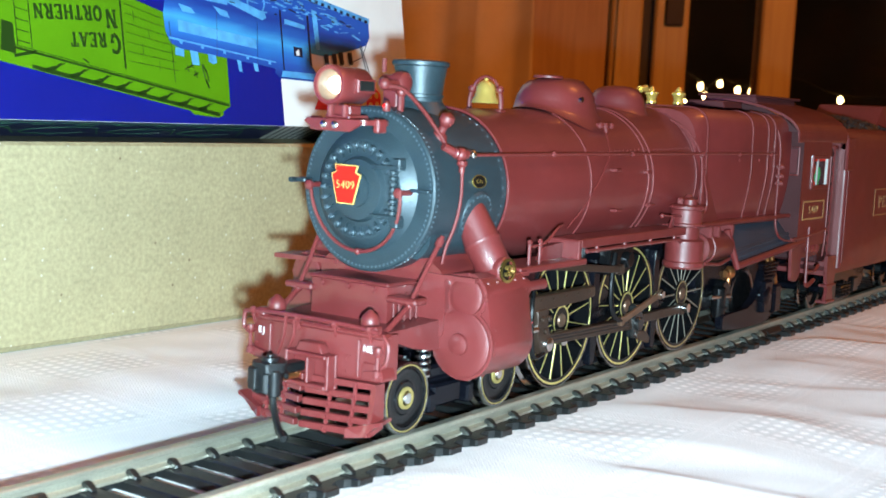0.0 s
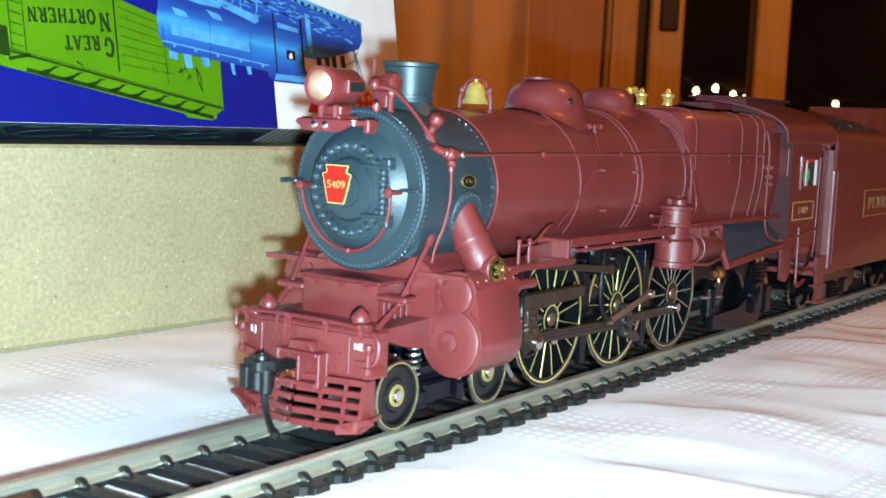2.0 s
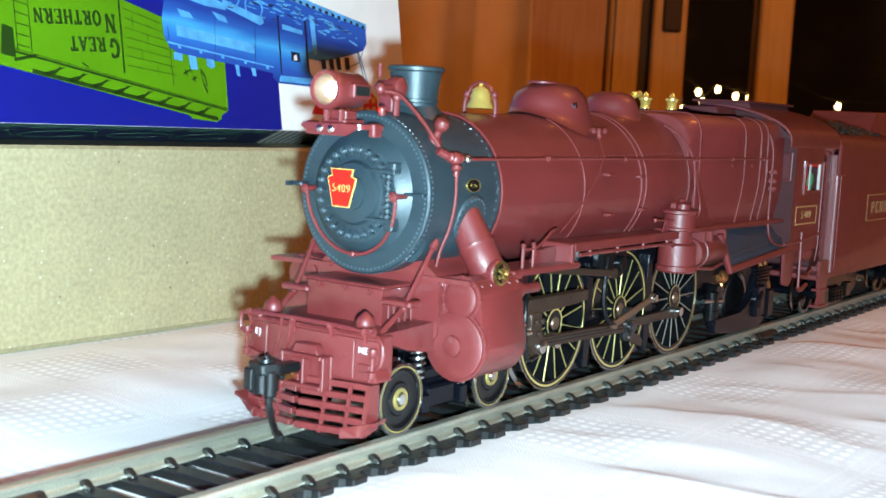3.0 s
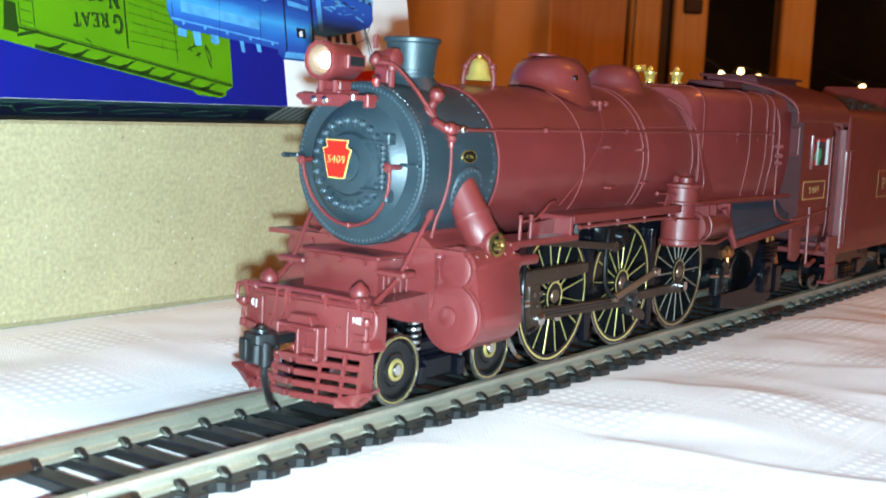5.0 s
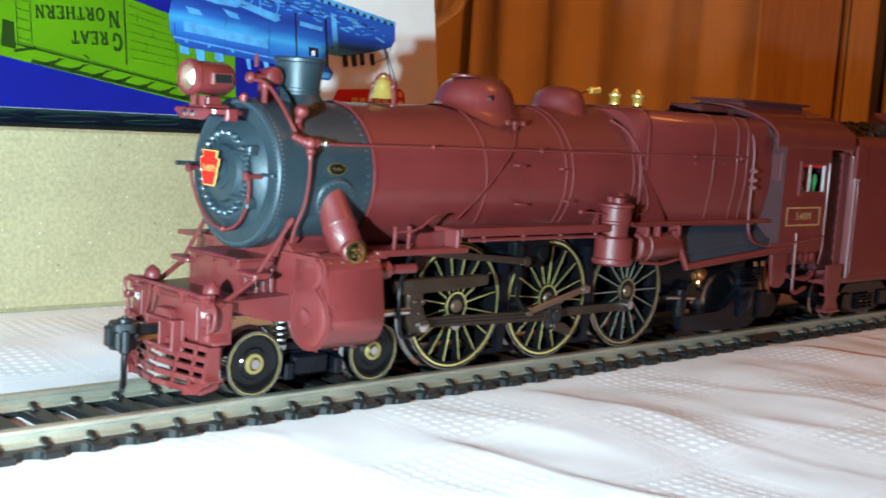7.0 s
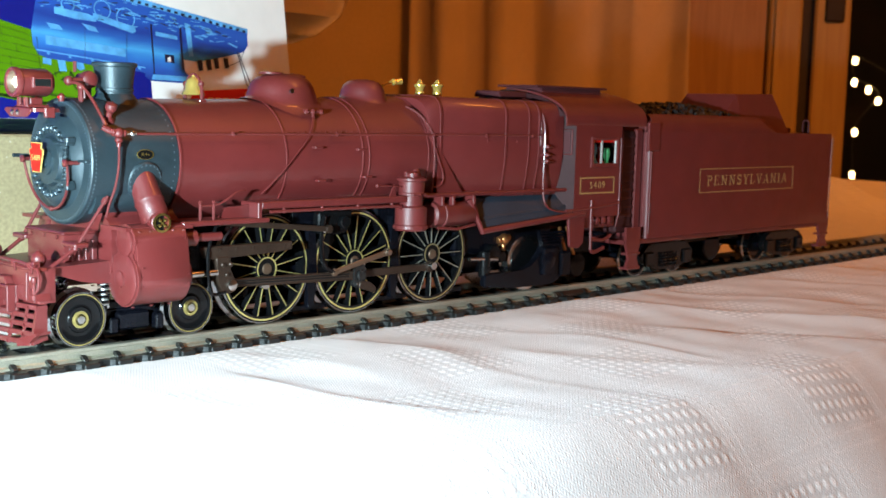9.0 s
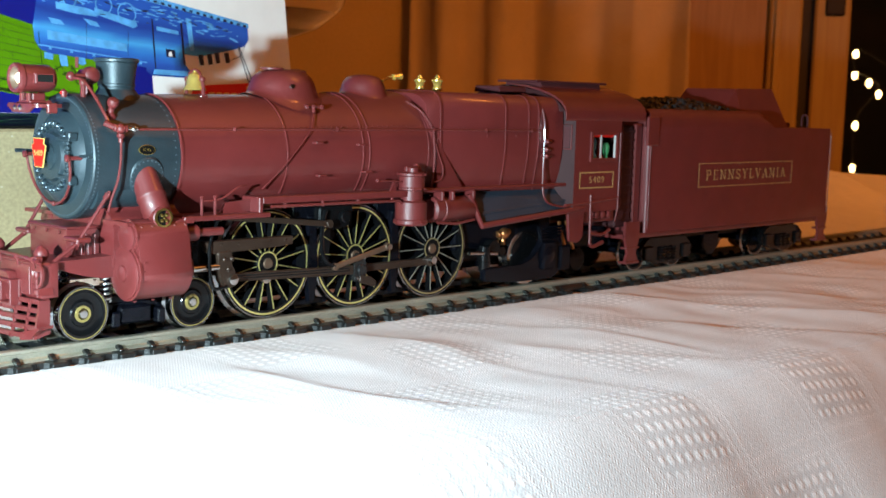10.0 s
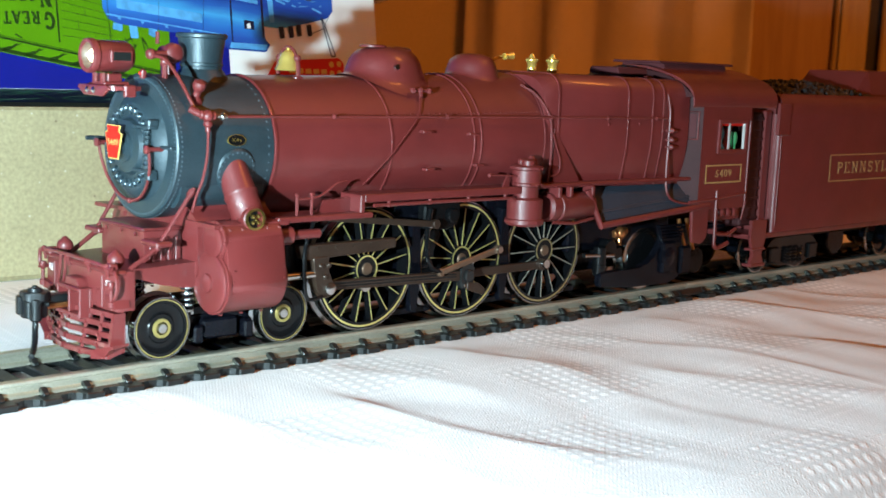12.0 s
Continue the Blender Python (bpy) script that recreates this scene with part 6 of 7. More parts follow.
        prism(bb, rounded([(65.6, 12.4), (68.6, 12.0), (70.6, 10.6), (70.2, 9.4), (67.4, 10.2), (65.4, 10.8)], 0.4, 2), "y", *sorted((s * 12.6, s * 13.2)), 0.15)
        part("return_crank", bb, ROD, crank, "brown return crank")
        bb = B()
        for bx, bz in ((64.9, 16.2), (66.9, 16.2), (64.9, 11.8)):
            ball(bb, (bx, s * 12.95, bz), 0.36, 8)
        part_each("crank_bolt", bb, STEEL, crank)
        bb = B()
        cyl(bb, (73.6, s * 12.4, 18.3), (73.6, s * 14.0, 18.3), 0.7, n=12)
        cyl(bb, (89.6, s * 10.6, 13.9), (89.6, s * 12.2, 13.9), 0.9, n=12)
        cyl(bb, (41.0, s * 10.8, 13.8), (41.0, s * 11.6, 13.8), 1.3, n=12)
        part_each("rod_pin", bb, STEEL, L)
        # link and hanger
        bb = B()
        tube(bb, [(55.6, s * 12.6, 27.2), (54.9, s * 12.6, 24), (54.9, s * 12.6, 19.0), (55.8, s * 12.9, 16.2), (58.0, s * 13.2, 15.0)], 0.5, 8, 4)
        part("link", bb, BLACK, L, "glossy black expansion link")
        bb = B()
        prism(bb, rounded([(54.6, 28.2), (64.2, 28.2), (63.6, 24.2), (61.0, 22.8), (54.4, 23.2)], 0.8, 3), "y", *sorted((s * 9.8, s * 12.0)), 0.35)
        cyl(bb, (61.6, s * 11.6, 25.6), (61.6, s * 12.8, 25.6), 1.4, n=14, ch=0.2)
        part("link_bracket", bb, BLACK, L)
        bb = B()
        lathe(bb, (55.2, s * 12.6, 24.4), (0, s, 0), [(0.75, 0), (0.75, 0.8), (0, 1.0)], 10)
        part("link_pin", bb, STEEL, L, "bright link pin")
        # cross head, guides
        bb = B()
        prism(bb, [(23.6, 22.5), (45.6, 22.5), (45.6, 20.8), (42, 20.5), (26.0, 19.9), (24.4, 20.2)], "y", *sorted((s * 12.6, s * 14.4)), 0.15)
        rivets(bb, [((x, s * 14.4, 21.8), (0, s, 0)) for x in (27.5, 31.5, 35.5, 39.5, 43.5)], 0.35, 6)
        part("guide_bar", bb, ROD, L)
        bb = B()
        prism(bb, rounded([(26.4, 20.4), (30.2, 20.4), (29.6, 17.6), (31.4, 15.4), (31.2, 13.2), (28.8, 12.8), (27.2, 15.0)], 0.6, 2), "y", *sorted((s * 12.4, s * 14.6)), 0.2)
        for bx, bz in ((28.0, 18.8), (29.8, 18.8), (29.0, 16.8)):
            lathe(bb, (bx, s * 14.6, bz), (0, s, 0), [(0.5, 0), (0.5, 0.3), (0.3, 0.5), (0, 0.5)], 8)
        part("cross_head", bb, ROD, L)
        bb = B()
        cyl(bb, (18.6, s * 14.0, 17.3), (27.0, s * 14.0, 17.3), 0.7, n=12)
        lathe(bb, (30.2, s * 14.5, 14.6), (0, s, 0), [(1.1, 0), (1.1, 0.5), (0.5, 0.7), (0, 0.7)], 12)
        part("piston_rod", bb, STEEL, L)
        bb = B()
        tube(bb, [(28.4, s * 14.9, 13.4), (25.2, s * 15.1, 13.2), (24.4, s * 15.0, 16.0), (24.6, s * 14.6, 22.0), (27.2, s * 13.9, 27.0)], 0.36, 8, 3)
        part("combination_lever", bb, BLACK, L)
        # brake hangers between the wheels
        for x in (54.6, 78.9):
            bb = B()
            prism(bb, [(x - 1.0, 26), (x + 1.0, 26), (x + 1.6, 14), (x + 0.8, 7.0), (x - 0.8, 7.0), (x - 1.4, 14)], "y", *sorted((s * 8.4, s * 9.8)), 0.2)
            part("brake_hanger", bb, FRAMEBLACK, L)
        bb = B()
        box(bb, 38, 104, *sorted((s * 5.6, s * 7.6)), 6.2, 7.6, 0.2)
        for x in (54.6, 78.9):
            box(bb, x - 5, x + 5, *sorted((s * 4.5, s * 8.6)), 23.5, 28.5, 0.6)
        part("spring_rigging", bb, FRAMEBLACK, L)

    # leading truck
    for x in (0.0, 24.1):
        for s in (-1, 1):
            disc_wheel(L, x, 9.95, 5.2, s * 9.5, s, "leading_wheel")
        part("axle", cyl(B(), (x, -7.2, 9.95), (x, 7.2, 9.95), 1.0, n=10), FRAMEBLACK, L)
    b = B()
    for s in (-1, 1):
        prism(b, [(-2.5, 10.8), (26.5, 10.8), (26.5, 8.8), (20, 6.8), (4, 6.8), (-2.5, 8.8)], "y", *sorted((s * 4.6, s * 6.4)), 0.2)
        box(b, 8.6, 15.6, *sorted((s * 5.8, s * 8.2)), 6.8, 10.2, 0.4)
        box(b, 6.6, 8.4, *sorted((s * 6.4, s * 8.8)), 6.4, 9.4, 0.3)
        box(b, 16.6, 18.4, *sorted((s * 6.4, s * 8.8)), 6.4, 9.4, 0.3)
    box(b, 6, 18, -6, 6, 9, 12.5, 0.5)
    part("truck_frame", b, FRAMEBLACK, L)
    for s in (-1, 1):
        b = B()
        tube(b, [(5.6 + 0.95 * math.cos(a), s * 8.0 + 0.95 * math.sin(a), 11.6 + 0.155 * a) for a in np.arange(0, 2 * math.pi * 6.5, 0.4)], 0.3, 8)
        part("coil_spring", b, STEEL, L, "bright coil spring")
        cyl_ = cyl(B(), (5.6, s * 8.0, 9.6), (5.6, s * 8.0, 19.4), 0.55, n=8)
        part("spring_post", cyl_, FRAMEBLACK, L)

    # trailing truck with outside frame
    for s in (-1, 1):
        b = B()
        cyl(b, (102.6, s * 11.2, 14.6), (112.6, s * 11.2, 13.9), 0.5, n=12)
        part("steam_heat_pipe", b, STEEL, L, "bright steel pipe")
        b = B()
        cyl(b, (108.6, s * 10.6, 9.6), (108.6, s * 10.6, 16.2), 1.5, n=16, ch=0.3)
        lathe(b, (108.6, s * 10.6, 11.6), (0, 0, 1), [(1.5, 0), (1.75, 0.1), (1.75, 0.5), (1.5, 0.6)], 16)
        part("brake_cylinder", b, BLACK, L)
    for s in (-1, 1):
        w = part("trailing_wheel", lathe(B(), (0, 0, 0), (0, -s, 0), [(0, 0), (5.6, 0), (6.0, 0.2), (7.15, 0.1), (7.25, 2.0), (7.9, 2.3), (7.9, 2.7), (0, 2.7)], 40), STEEL, L, "bright steel tyred wheel")
        w.matrix_basis = at(126.4, s * 8.8, 11.9)
        part("wheel_centre", lathe(B(), (0, s * 0.05, 0), (0, -s, 0), [(0, -0.1), (5.8, 0), (5.8, 0.5), (0, 0.5)], 32), BLACK, w)
        b = B()
        prism(b, rounded([(107, 10.6), (107, 7.2), (118, 6.4), (133, 6.2), (137, 8.5), (137.5, 13), (135, 18.0), (129.5, 18.6), (127.2, 13.4), (122.5, 10.6)], 1.2, 3), "y", *sorted((s * 10.6, s * 12.4)), 0.3)
        lathe(b, (130.4, s * 12.4, 12.6), (0, s, 0), [(2.6, 0), (2.6, 0.8), (1.8, 1.2), (0, 1.3)], 18)
        box(b, 128.2, 133.2, *sorted((s * 12.0, s * 13.4)), 8.8, 16.0, 0.4)
        for k in range(5):
            box(b, 127.6 - 0.3 * k, 135.0 + 0.3 * k, *sorted((s * 12.0, s * 13.2)), 16.4 + 0.75 * k, 17.0 + 0.75 * k, 0.1)
        box(b, 135.5, 139.5, *sorted((s * 11.8, s * 13.2)), 8.0, 14.6, 0.5)
        part("trailing_frame", b, FRAMEBLACK, L)
    part("axle", cyl(B(), (126.4, -8, 11.9), (126.4, 8, 11.9), 1.2, n=10), FRAMEBLACK, L)
    b = B()
    cyl(b, (112.5, -10.6, 15.2), (112.5, 10.6, 15.2), 2.2, n=20, ch=0.3)
    cyl(b, (116.5, -9.6, 14.0), (116.5, 9.6, 14.0), 1.5, n=16, ch=0.3)
    part("equaliser", b, BLACK, L)
    b = B()
    for x in (138.5, 141.5):
        tube(b, [(x, -9.5, 20.5), (x + 0.8, -9.9, 17.0), (x + 2.5, -10.2, 13.0)], 0.5, 6, 3)
    part("injector_pipe", b, COPPER, L, "copper coloured pipes")
    # added copper pieces in place of the orange light seen through the gap
    for s in (-1, 1):
        b = B()
        cyl(b, (115.0, s * 8.8, 18.2), (119.5, s * 8.8, 18.8), 0.9, n=12, ch=0.2)
        ball(b, (117.4, s * 8.9, 18.4), 1.5, 12)
        cyl(b, (117.4, s * 8.9, 18.4), (117.0, s * 9.1, 15.6), 0.55, n=10)
        part("gap_glow_piece", b, COPPER, L, "copper coloured piece standing in for orange light through the gap")
    b = B()
    box(b, 138, 165, -5, 5, 12, 18, 0.5)
    cyl(b, (150, -7, 9.4), (150, 7, 9.4), 3.4, n=20, ch=0.3)
    part("drawbar", b, FRAMEBLACK, L)
    return L


locomotive()


def figure(x, y, z, coat, label):
    """A plain crew figurine shape."""
    b = B()
    lathe(b, (0, 0, 0), (0, 0, 1), [(1.0, 0), (1.05, 3), (1.25, 8.5), (1.15, 10.2), (0.6, 11.2), (0.55, 11.8), (0.85, 12.6), (0.95, 13.8), (0.7, 14.9), (0, 15.2)], 12)
    ob = part("figurine", b, mat("figurine_" + coat[0], coat[1], 0.5, mottle=0.3, mottle_scale=500), None)
    ob.matrix_basis = at(x, y, z)
    tagged(ob, label, "figurine", "crew figurines in the cab")


figure(143.3, -15.95, 27.6, ("blue", (0.06, 0.25, 0.46)), "tiny blue painted crew figurine inside the cab")
figure(146.2, -15.6, 27.6, ("red", (0.36, 0.02, 0.015)), "tiny red painted crew figurine inside the cab")
figure(148.9, -15.95, 26.4, ("green", (0.03, 0.20, 0.07)), "tiny green painted crew figurine inside the cab")
part_seat = part("cab_seat", box(B(), 139, 152.6, -16.8, -11, 24.4, 27.6, 0.3), FRAMEBLACK)
tagged(part_seat, "long black bench inside the locomotive's cab", "cab seat")

# ---- tender ----


def tender():
    T = thing("tender", "maroon model tender with gilt lettering, coal in its bunker", "model tender")
    x0, x1 = 166.0, 268.2
    zb, zt, zc = 16.6, 45.6, 50.6

    b = B()
    prism(b, rounded([(x0, -17.8), (x1, -17.8), (x1, 17.8), (x0, 17.8)], [1.1, 1.0, 1.0, 1.1], 4), "z", zb, zt)
    body = part("tank", b, RED, T, "maroon tank", 40)
    b = B()
    box(b, x0 - 9.0, x1 + 0.6, -17.4, 17.4, zb - 1.3, zb, 0.2)
    part("floor_plate", b, RED, T)
    # bunker sides that curl inwards
    for s in (-1, 1):
        secs = []
        for x, h in ((x0 + 0.6, 1.0), (x0 + 58, 1.0), (x0 + 62, 0.85), (x0 + 67.4, 0.02)):
            prof = [(17.8, zt), (17.74, zt + 1.2 * h), (17.6, zt + 2.2 * h), (16.9, zt + 4.0 * h), (15.6, zt + 5.0 * h), (15.2, zt + 4.6 * h), (16.4, zt + 3.6 * h), (17.0, zt + 2.0 * h), (17.1, zt)]
            secs.append([(x, s * y, z) for y, z in prof])
        b = B()
        loft(b, secs)
        part("bunker_side", b, RED, T, "", 50)
    b = B()
    box(b, x0 + 0.6, x0 + 1.6, -15.6, 15.6, zt - 2, zt + 4.4, 0.2)
    part("bunker_front", b, RED, T)
    b = B()
    for s in (-1, 1):
        box(b, x0 - 1.4, x0 + 4.2, *sorted((s * 17.2, s * 18.1)), 40.5, 48.5, 0.3)
        tube(b, [(x0 + 0.4, s * 18.0, 40.5), (x0 + 0.4, s * 18.0, 18.0)], 0.13, 8)
        tube(b, [(x1 - 0.6, s * 18.1, 44.0), (x1 - 0.6, s * 18.1, 18.0)], 0.16, 8)
    part_each("corner_plate", b, RED, T)
    b = B()
    box(b, x0 - 3.6, x0 - 0.4, -15.6, 15.6, 18, 46.5, 0.4)
    part("front_bulkhead", b, RED, T)
    # wedge at the back of the bunker
    b = B()
    loft(b, [[(x, y, z) for y, z in ((-12.5, 44), (12.5, 44), (9.0, t), (-9.0, t))] for x, t in ((212, 47), (222.5, 57.2), (243.5, 57.8), (250.5, 50.5))])
    part("bunker_slope", b, RED, T, "", 0)
    # coal
    rng = random.Random(11)
    b = B()
    nx, ny = 30, 16
    grid = [[b.verts.new((168.5 + 50 * i / nx, -14.8 + 29.6 * j / ny, 50.2 + 3.4 * math.exp(-((i - 18) / 11) ** 2) * (1 - (2 * j / ny - 1) ** 2) + rng.uniform(-0.7, 0.7))) for j in range(ny + 1)] for i in range(nx + 1)]
    for i in range(nx):
        for j in range(ny):
            b.faces.new((grid[i][j], grid[i + 1][j], grid[i + 1][j + 1], grid[i][j + 1]))
    for _ in range(260):
        x, y = rng.uniform(168.5, 217), rng.uniform(-13.8, 13.8)
        zz = 50.2 + 3.4 * math.exp(-(((x - 168.5) * nx / 50 - 18) / 11) ** 2) * (1 - (y / 14.8) ** 2)
        r = rng.uniform(0.6, 1.2)
        m = Matrix.Translation((x, y, zz + 0.1)) @ Euler((rng.random() * 3, rng.random() * 3, rng.random() * 3)).to_matrix().to_4x4() @ Matrix.Diagonal((r, r * rng.uniform(0.6, 1), r * rng.uniform(0.6, 1), 1))
        bmesh.ops.create_icosphere(b, subdivisions=1, radius=1.0, matrix=m)
    tagged(part("coal", b, COAL, T, "black coal load", 0), kind="stuff")
    # rear deck fittings
    b = B()
    box(b, 252, 264, -5, 5, 45.5, 47.2, 0.4)
    lathe(b, (258, 0, 47.0), (0, 0, 1), [(3.6, 0), (3.6, 0.6), (3.2, 0.9), (0, 1.0)], 20)
    part("water_hatch", b, ROOF, T)
    b = B()
    tube(b, [(262.5, -12, 45.6), (262.5, -12, 49.0), (262.5, -11, 49.8), (262.5, -10, 49.0), (262.5, -10, 45.6)], 0.3, 6, 3)
    part("grab_loop", b, ROOF, T)
    # lettering panel
    for s in (-1, 1):
        fr = B()
        ya, yb = sorted((s * 17.82, s * 17.88))
        for a, c, d, e in ((190.8, 191.05, 28.4, 35.4), (243.45, 243.7, 28.4, 35.4), (191.05, 243.45, 28.4, 28.65), (191.05, 243.45, 35.15, 35.4)):
            box(fr, a, c, ya, yb, d, e)
        part("lettering_border", fr, DULLGILT, T, "thin gilt border line", 0)
    slab_words("lettering", "PENNSYLVANIA", 2.9, DULLGILT, T, at(217.2, -17.86, 31.9) @ SIDE, 0.12, 0.06, 1.36, 0.32, "gilt serifed lettering")
    # rivet lines
    for s in (-1, 1):
        for z in (17.4, 44.6):
            tagged(part("tank_rivet", rivets(B(), [((x, s * 17.8, z), (0, s, 0)) for x in np.arange(x0 + 4, x1 - 2, 1.7)], 0.12, 5), RED, T), kind="stuff")
    # steps
    for xs in ((157.0, 163.4), (262.4, 269.0)):
        for s in (-1, 1):
            b = B()
            prism(b, [(xs[0], zb + 3.4), (xs[1], zb + 3.4), (xs[1], zb - 1), (xs[1] - 1.4, 11.4), (xs[1] - 0.2, 9.0), (xs[0] + 0.2, 9.0), (xs[0] + 1.4, 11.4), (xs[0], zb - 1)], "y", *sorted((s * 16.9, s * 17.7)))
            box(b, xs[0] + 0.2, xs[1] - 0.2, *sorted((s * 15.4, s * 18.2)), 8.6, 9.3, 0.15)
            box(b, xs[0] + 0.2, xs[1] - 0.2, *sorted((s * 15.8, s * 18.0)), 12.6, 13.2, 0.15)
            part("step", b, RED, T)
    b = B()
    box(b, x0 + 2, x1 - 2, -4, 4, 11.5, 15.6, 0.4)
    cyl(b, (213, -9, 11.0), (213, 9, 11.0), 4.6, n=24, ch=0.4)
    box(b, 198, 228, -9, 9, 12.6, 15.4, 0.4)
    part("underframe", b, FRAMEBLACK, T)
    # trucks
    for cx in (182.5, 247.5):
        tr = part("truck_bolster", box(B(), cx - 3, cx + 3, -13, 13, 8.6, 13.4, 0.4), FRAMEBLACK, T)
        for s in (-1, 1):
            b = B()
            ya, yb = sorted((s * 12.0, s * 13.8))
            prism(b, rounded([(cx - 13, 11.4), (cx - 9, 14.2), (cx + 9, 14.2), (cx + 13, 11.4), (cx + 12, 8.8), (cx + 5, 6.8), (cx - 5, 6.8), (cx - 12, 8.8)], 0.9, 2), "y", ya, yb, 0.2)
            for dx in (-9.3, 9.3):
                box(b, cx + dx - 2.0, cx + dx + 2.0, *sorted((s * 13.2, s * 14.6)), 8.0, 12.0, 0.35)
            part("side_frame", b, BLACK, tr)
            for dx in (-2.7, 0, 2.7):
                b = B()
                tube(b, [(cx + dx + 0.95 * math.cos(a), s * 14.0 + 0.95 * math.sin(a), 7.4 + 0.13 * a) for a in np.arange(0, 2 * math.pi * 5, 0.5)], 0.26, 6)
                part("truck_spring", b, BLACK, tr)
            for dx in (-9.3, 9.3):
                w = part("wheel", lathe(B(), (0, 0, 0), (0, -s, 0), [(0, 0.5), (3.6, 0.6), (4.3, 0.0), (5.1, 0.0), (5.2, 1.8), (5.8, 2.1), (5.8, 2.5), (0, 2.5)], 32), BLACK, tr, "blackened wheel with bright tyre")
                w.matrix_basis = at(cx + dx, s * 9.4, 9.9)
                part("tyre", lathe(B(), (0, 0, 0), (0, -s, 0), [(4.9, -0.02), (5.12, -0.02), (5.23, 1.8), (5.83, 2.1), (5.83, 2.52), (4.9, 2.52), (4.9, -0.02)], 32), TYRE, w, "bright steel tyre")
        for dx in (-9.3, 9.3):
            part("axle", cyl(B(), (cx + dx, -12, 9.9), (cx + dx, 12, 9.9), 0.9, n=10), FRAMEBLACK, tr)
    b = B()
    box(b, 268, 274, -1.2, 1.2, 13.8, 15.2, 0.3)
    prism(b, rounded([(277.6, 0.2), (277, 3.0), (274.5, 3.2), (272.8, 1.6), (273.2, -1.6), (276, -2.2)], 0.6, 3), "z", 11.4, 16.0)
    part("coupler", b, FRAMEBLACK, T, "black knuckle coupler", 30)
    return T


tender()

# ---- printed box leaning on the cardboard box ----
BLUE = mat("blue_print", (0.005, 0.010, 0.185), 0.24, mottle=0.08, mottle_scale=40, coat=0.3)
NAVY = mat("navy_print", (0.010, 0.017, 0.080), 0.4, mottle=0.3, mottle_scale=120)
GREEN = mat("green_print", (0.080, 0.225, 0.004), 0.26, mottle=0.1, mottle_scale=60, coat=0.3)
DKGREEN = mat("dark_green_print", (0.010, 0.036, 0.004), 0.35)
WHITECARD = mat("white_print", (0.80, 0.80, 0.78), 0.35, mottle=0.03, coat=0.2)
SKY = mat("pale_blue_print", (0.085, 0.34, 0.66), 0.28, mottle=0.3, mottle_scale=300, coat=0.2)
MIDBLUE = mat("mid_blue_print", (0.03, 0.06, 0.36), 0.26, coat=0.3)
INK = mat("ink_print", (0.006, 0.007, 0.03), 0.35)
TEAL = mat("green_line_print", (0.045, 0.17, 0.075), 0.4)
REDPRINT = mat("red_print", (0.62, 0.015, 0.01), 0.3, coat=0.2)


def shaded_print(material, stops):
    """A printed round form: colours laid across the leaning engine, with a little brushed unevenness."""
    nt = material.node_tree
    tc = nt.nodes.new("ShaderNodeTexCoord")
    mp = nt.nodes.new("ShaderNodeMapping")
    mp.inputs["Scale"].default_value = (70, 1, 330)
    mp.inputs["Rotation"].default_value = (0, radians(-7), 0)
    no = nt.nodes.new("ShaderNodeTexNoise")
    no.inputs["Scale"].default_value, no.inputs["Detail"].default_value = 1.0, 4.0
    nt.links.new(tc.outputs["Object"], mp.inputs[0])
    nt.links.new(mp.outputs[0], no.inputs["Vector"])
    across = nt.nodes.new("ShaderNodeVectorMath")
    across.operation = "DOT_PRODUCT"
    across.inputs[1].default_value = (105.0, 0, 1000.0)
    nt.links.new(tc.outputs["Object"], across.inputs[0])
    wob = nt.nodes.new("ShaderNodeMath")
    wob.operation = "MULTIPLY_ADD"
    wob.inputs[1].default_value = 3.0
    nt.links.new(no.outputs["Fac"], wob.inputs[0])
    nt.links.new(across.outputs["Value"], wob.inputs[2])
    mr = nt.nodes.new("ShaderNodeMapRange")
    mr.inputs["From Min"].default_value, mr.inputs["From Max"].default_value = 18.0, 40.0
    nt.links.new(wob.outputs[0], mr.inputs["Value"])
    cr = nt.nodes.new("ShaderNodeValToRGB")
    while len(cr.color_ramp.elements) < len(stops):
        cr.color_ramp.elements.new(0.5)
    for k, (p, c) in enumerate(stops):
        cr.color_ramp.elements[k].position = p
        cr.color_ramp.elements[k].color = (*c, 1)
    nt.links.new(mr.outputs[0], cr.inputs[0])
    nt.links.new(cr.outputs[0], nt.nodes["Principled BSDF"].inputs["Base Color"])


shaded_print(
    MIDBLUE,
    ((0.10, (0.012, 0.04, 0.24)), (0.25, (0.02, 0.09, 0.40)), (0.36, (0.025, 0.17, 0.54)), (0.46, (0.055, 0.34, 0.68)), (0.56, (0.02, 0.11, 0.42)), (0.68, (0.012, 0.045, 0.27)), (0.85, (0.018, 0.09, 0.42))),
)


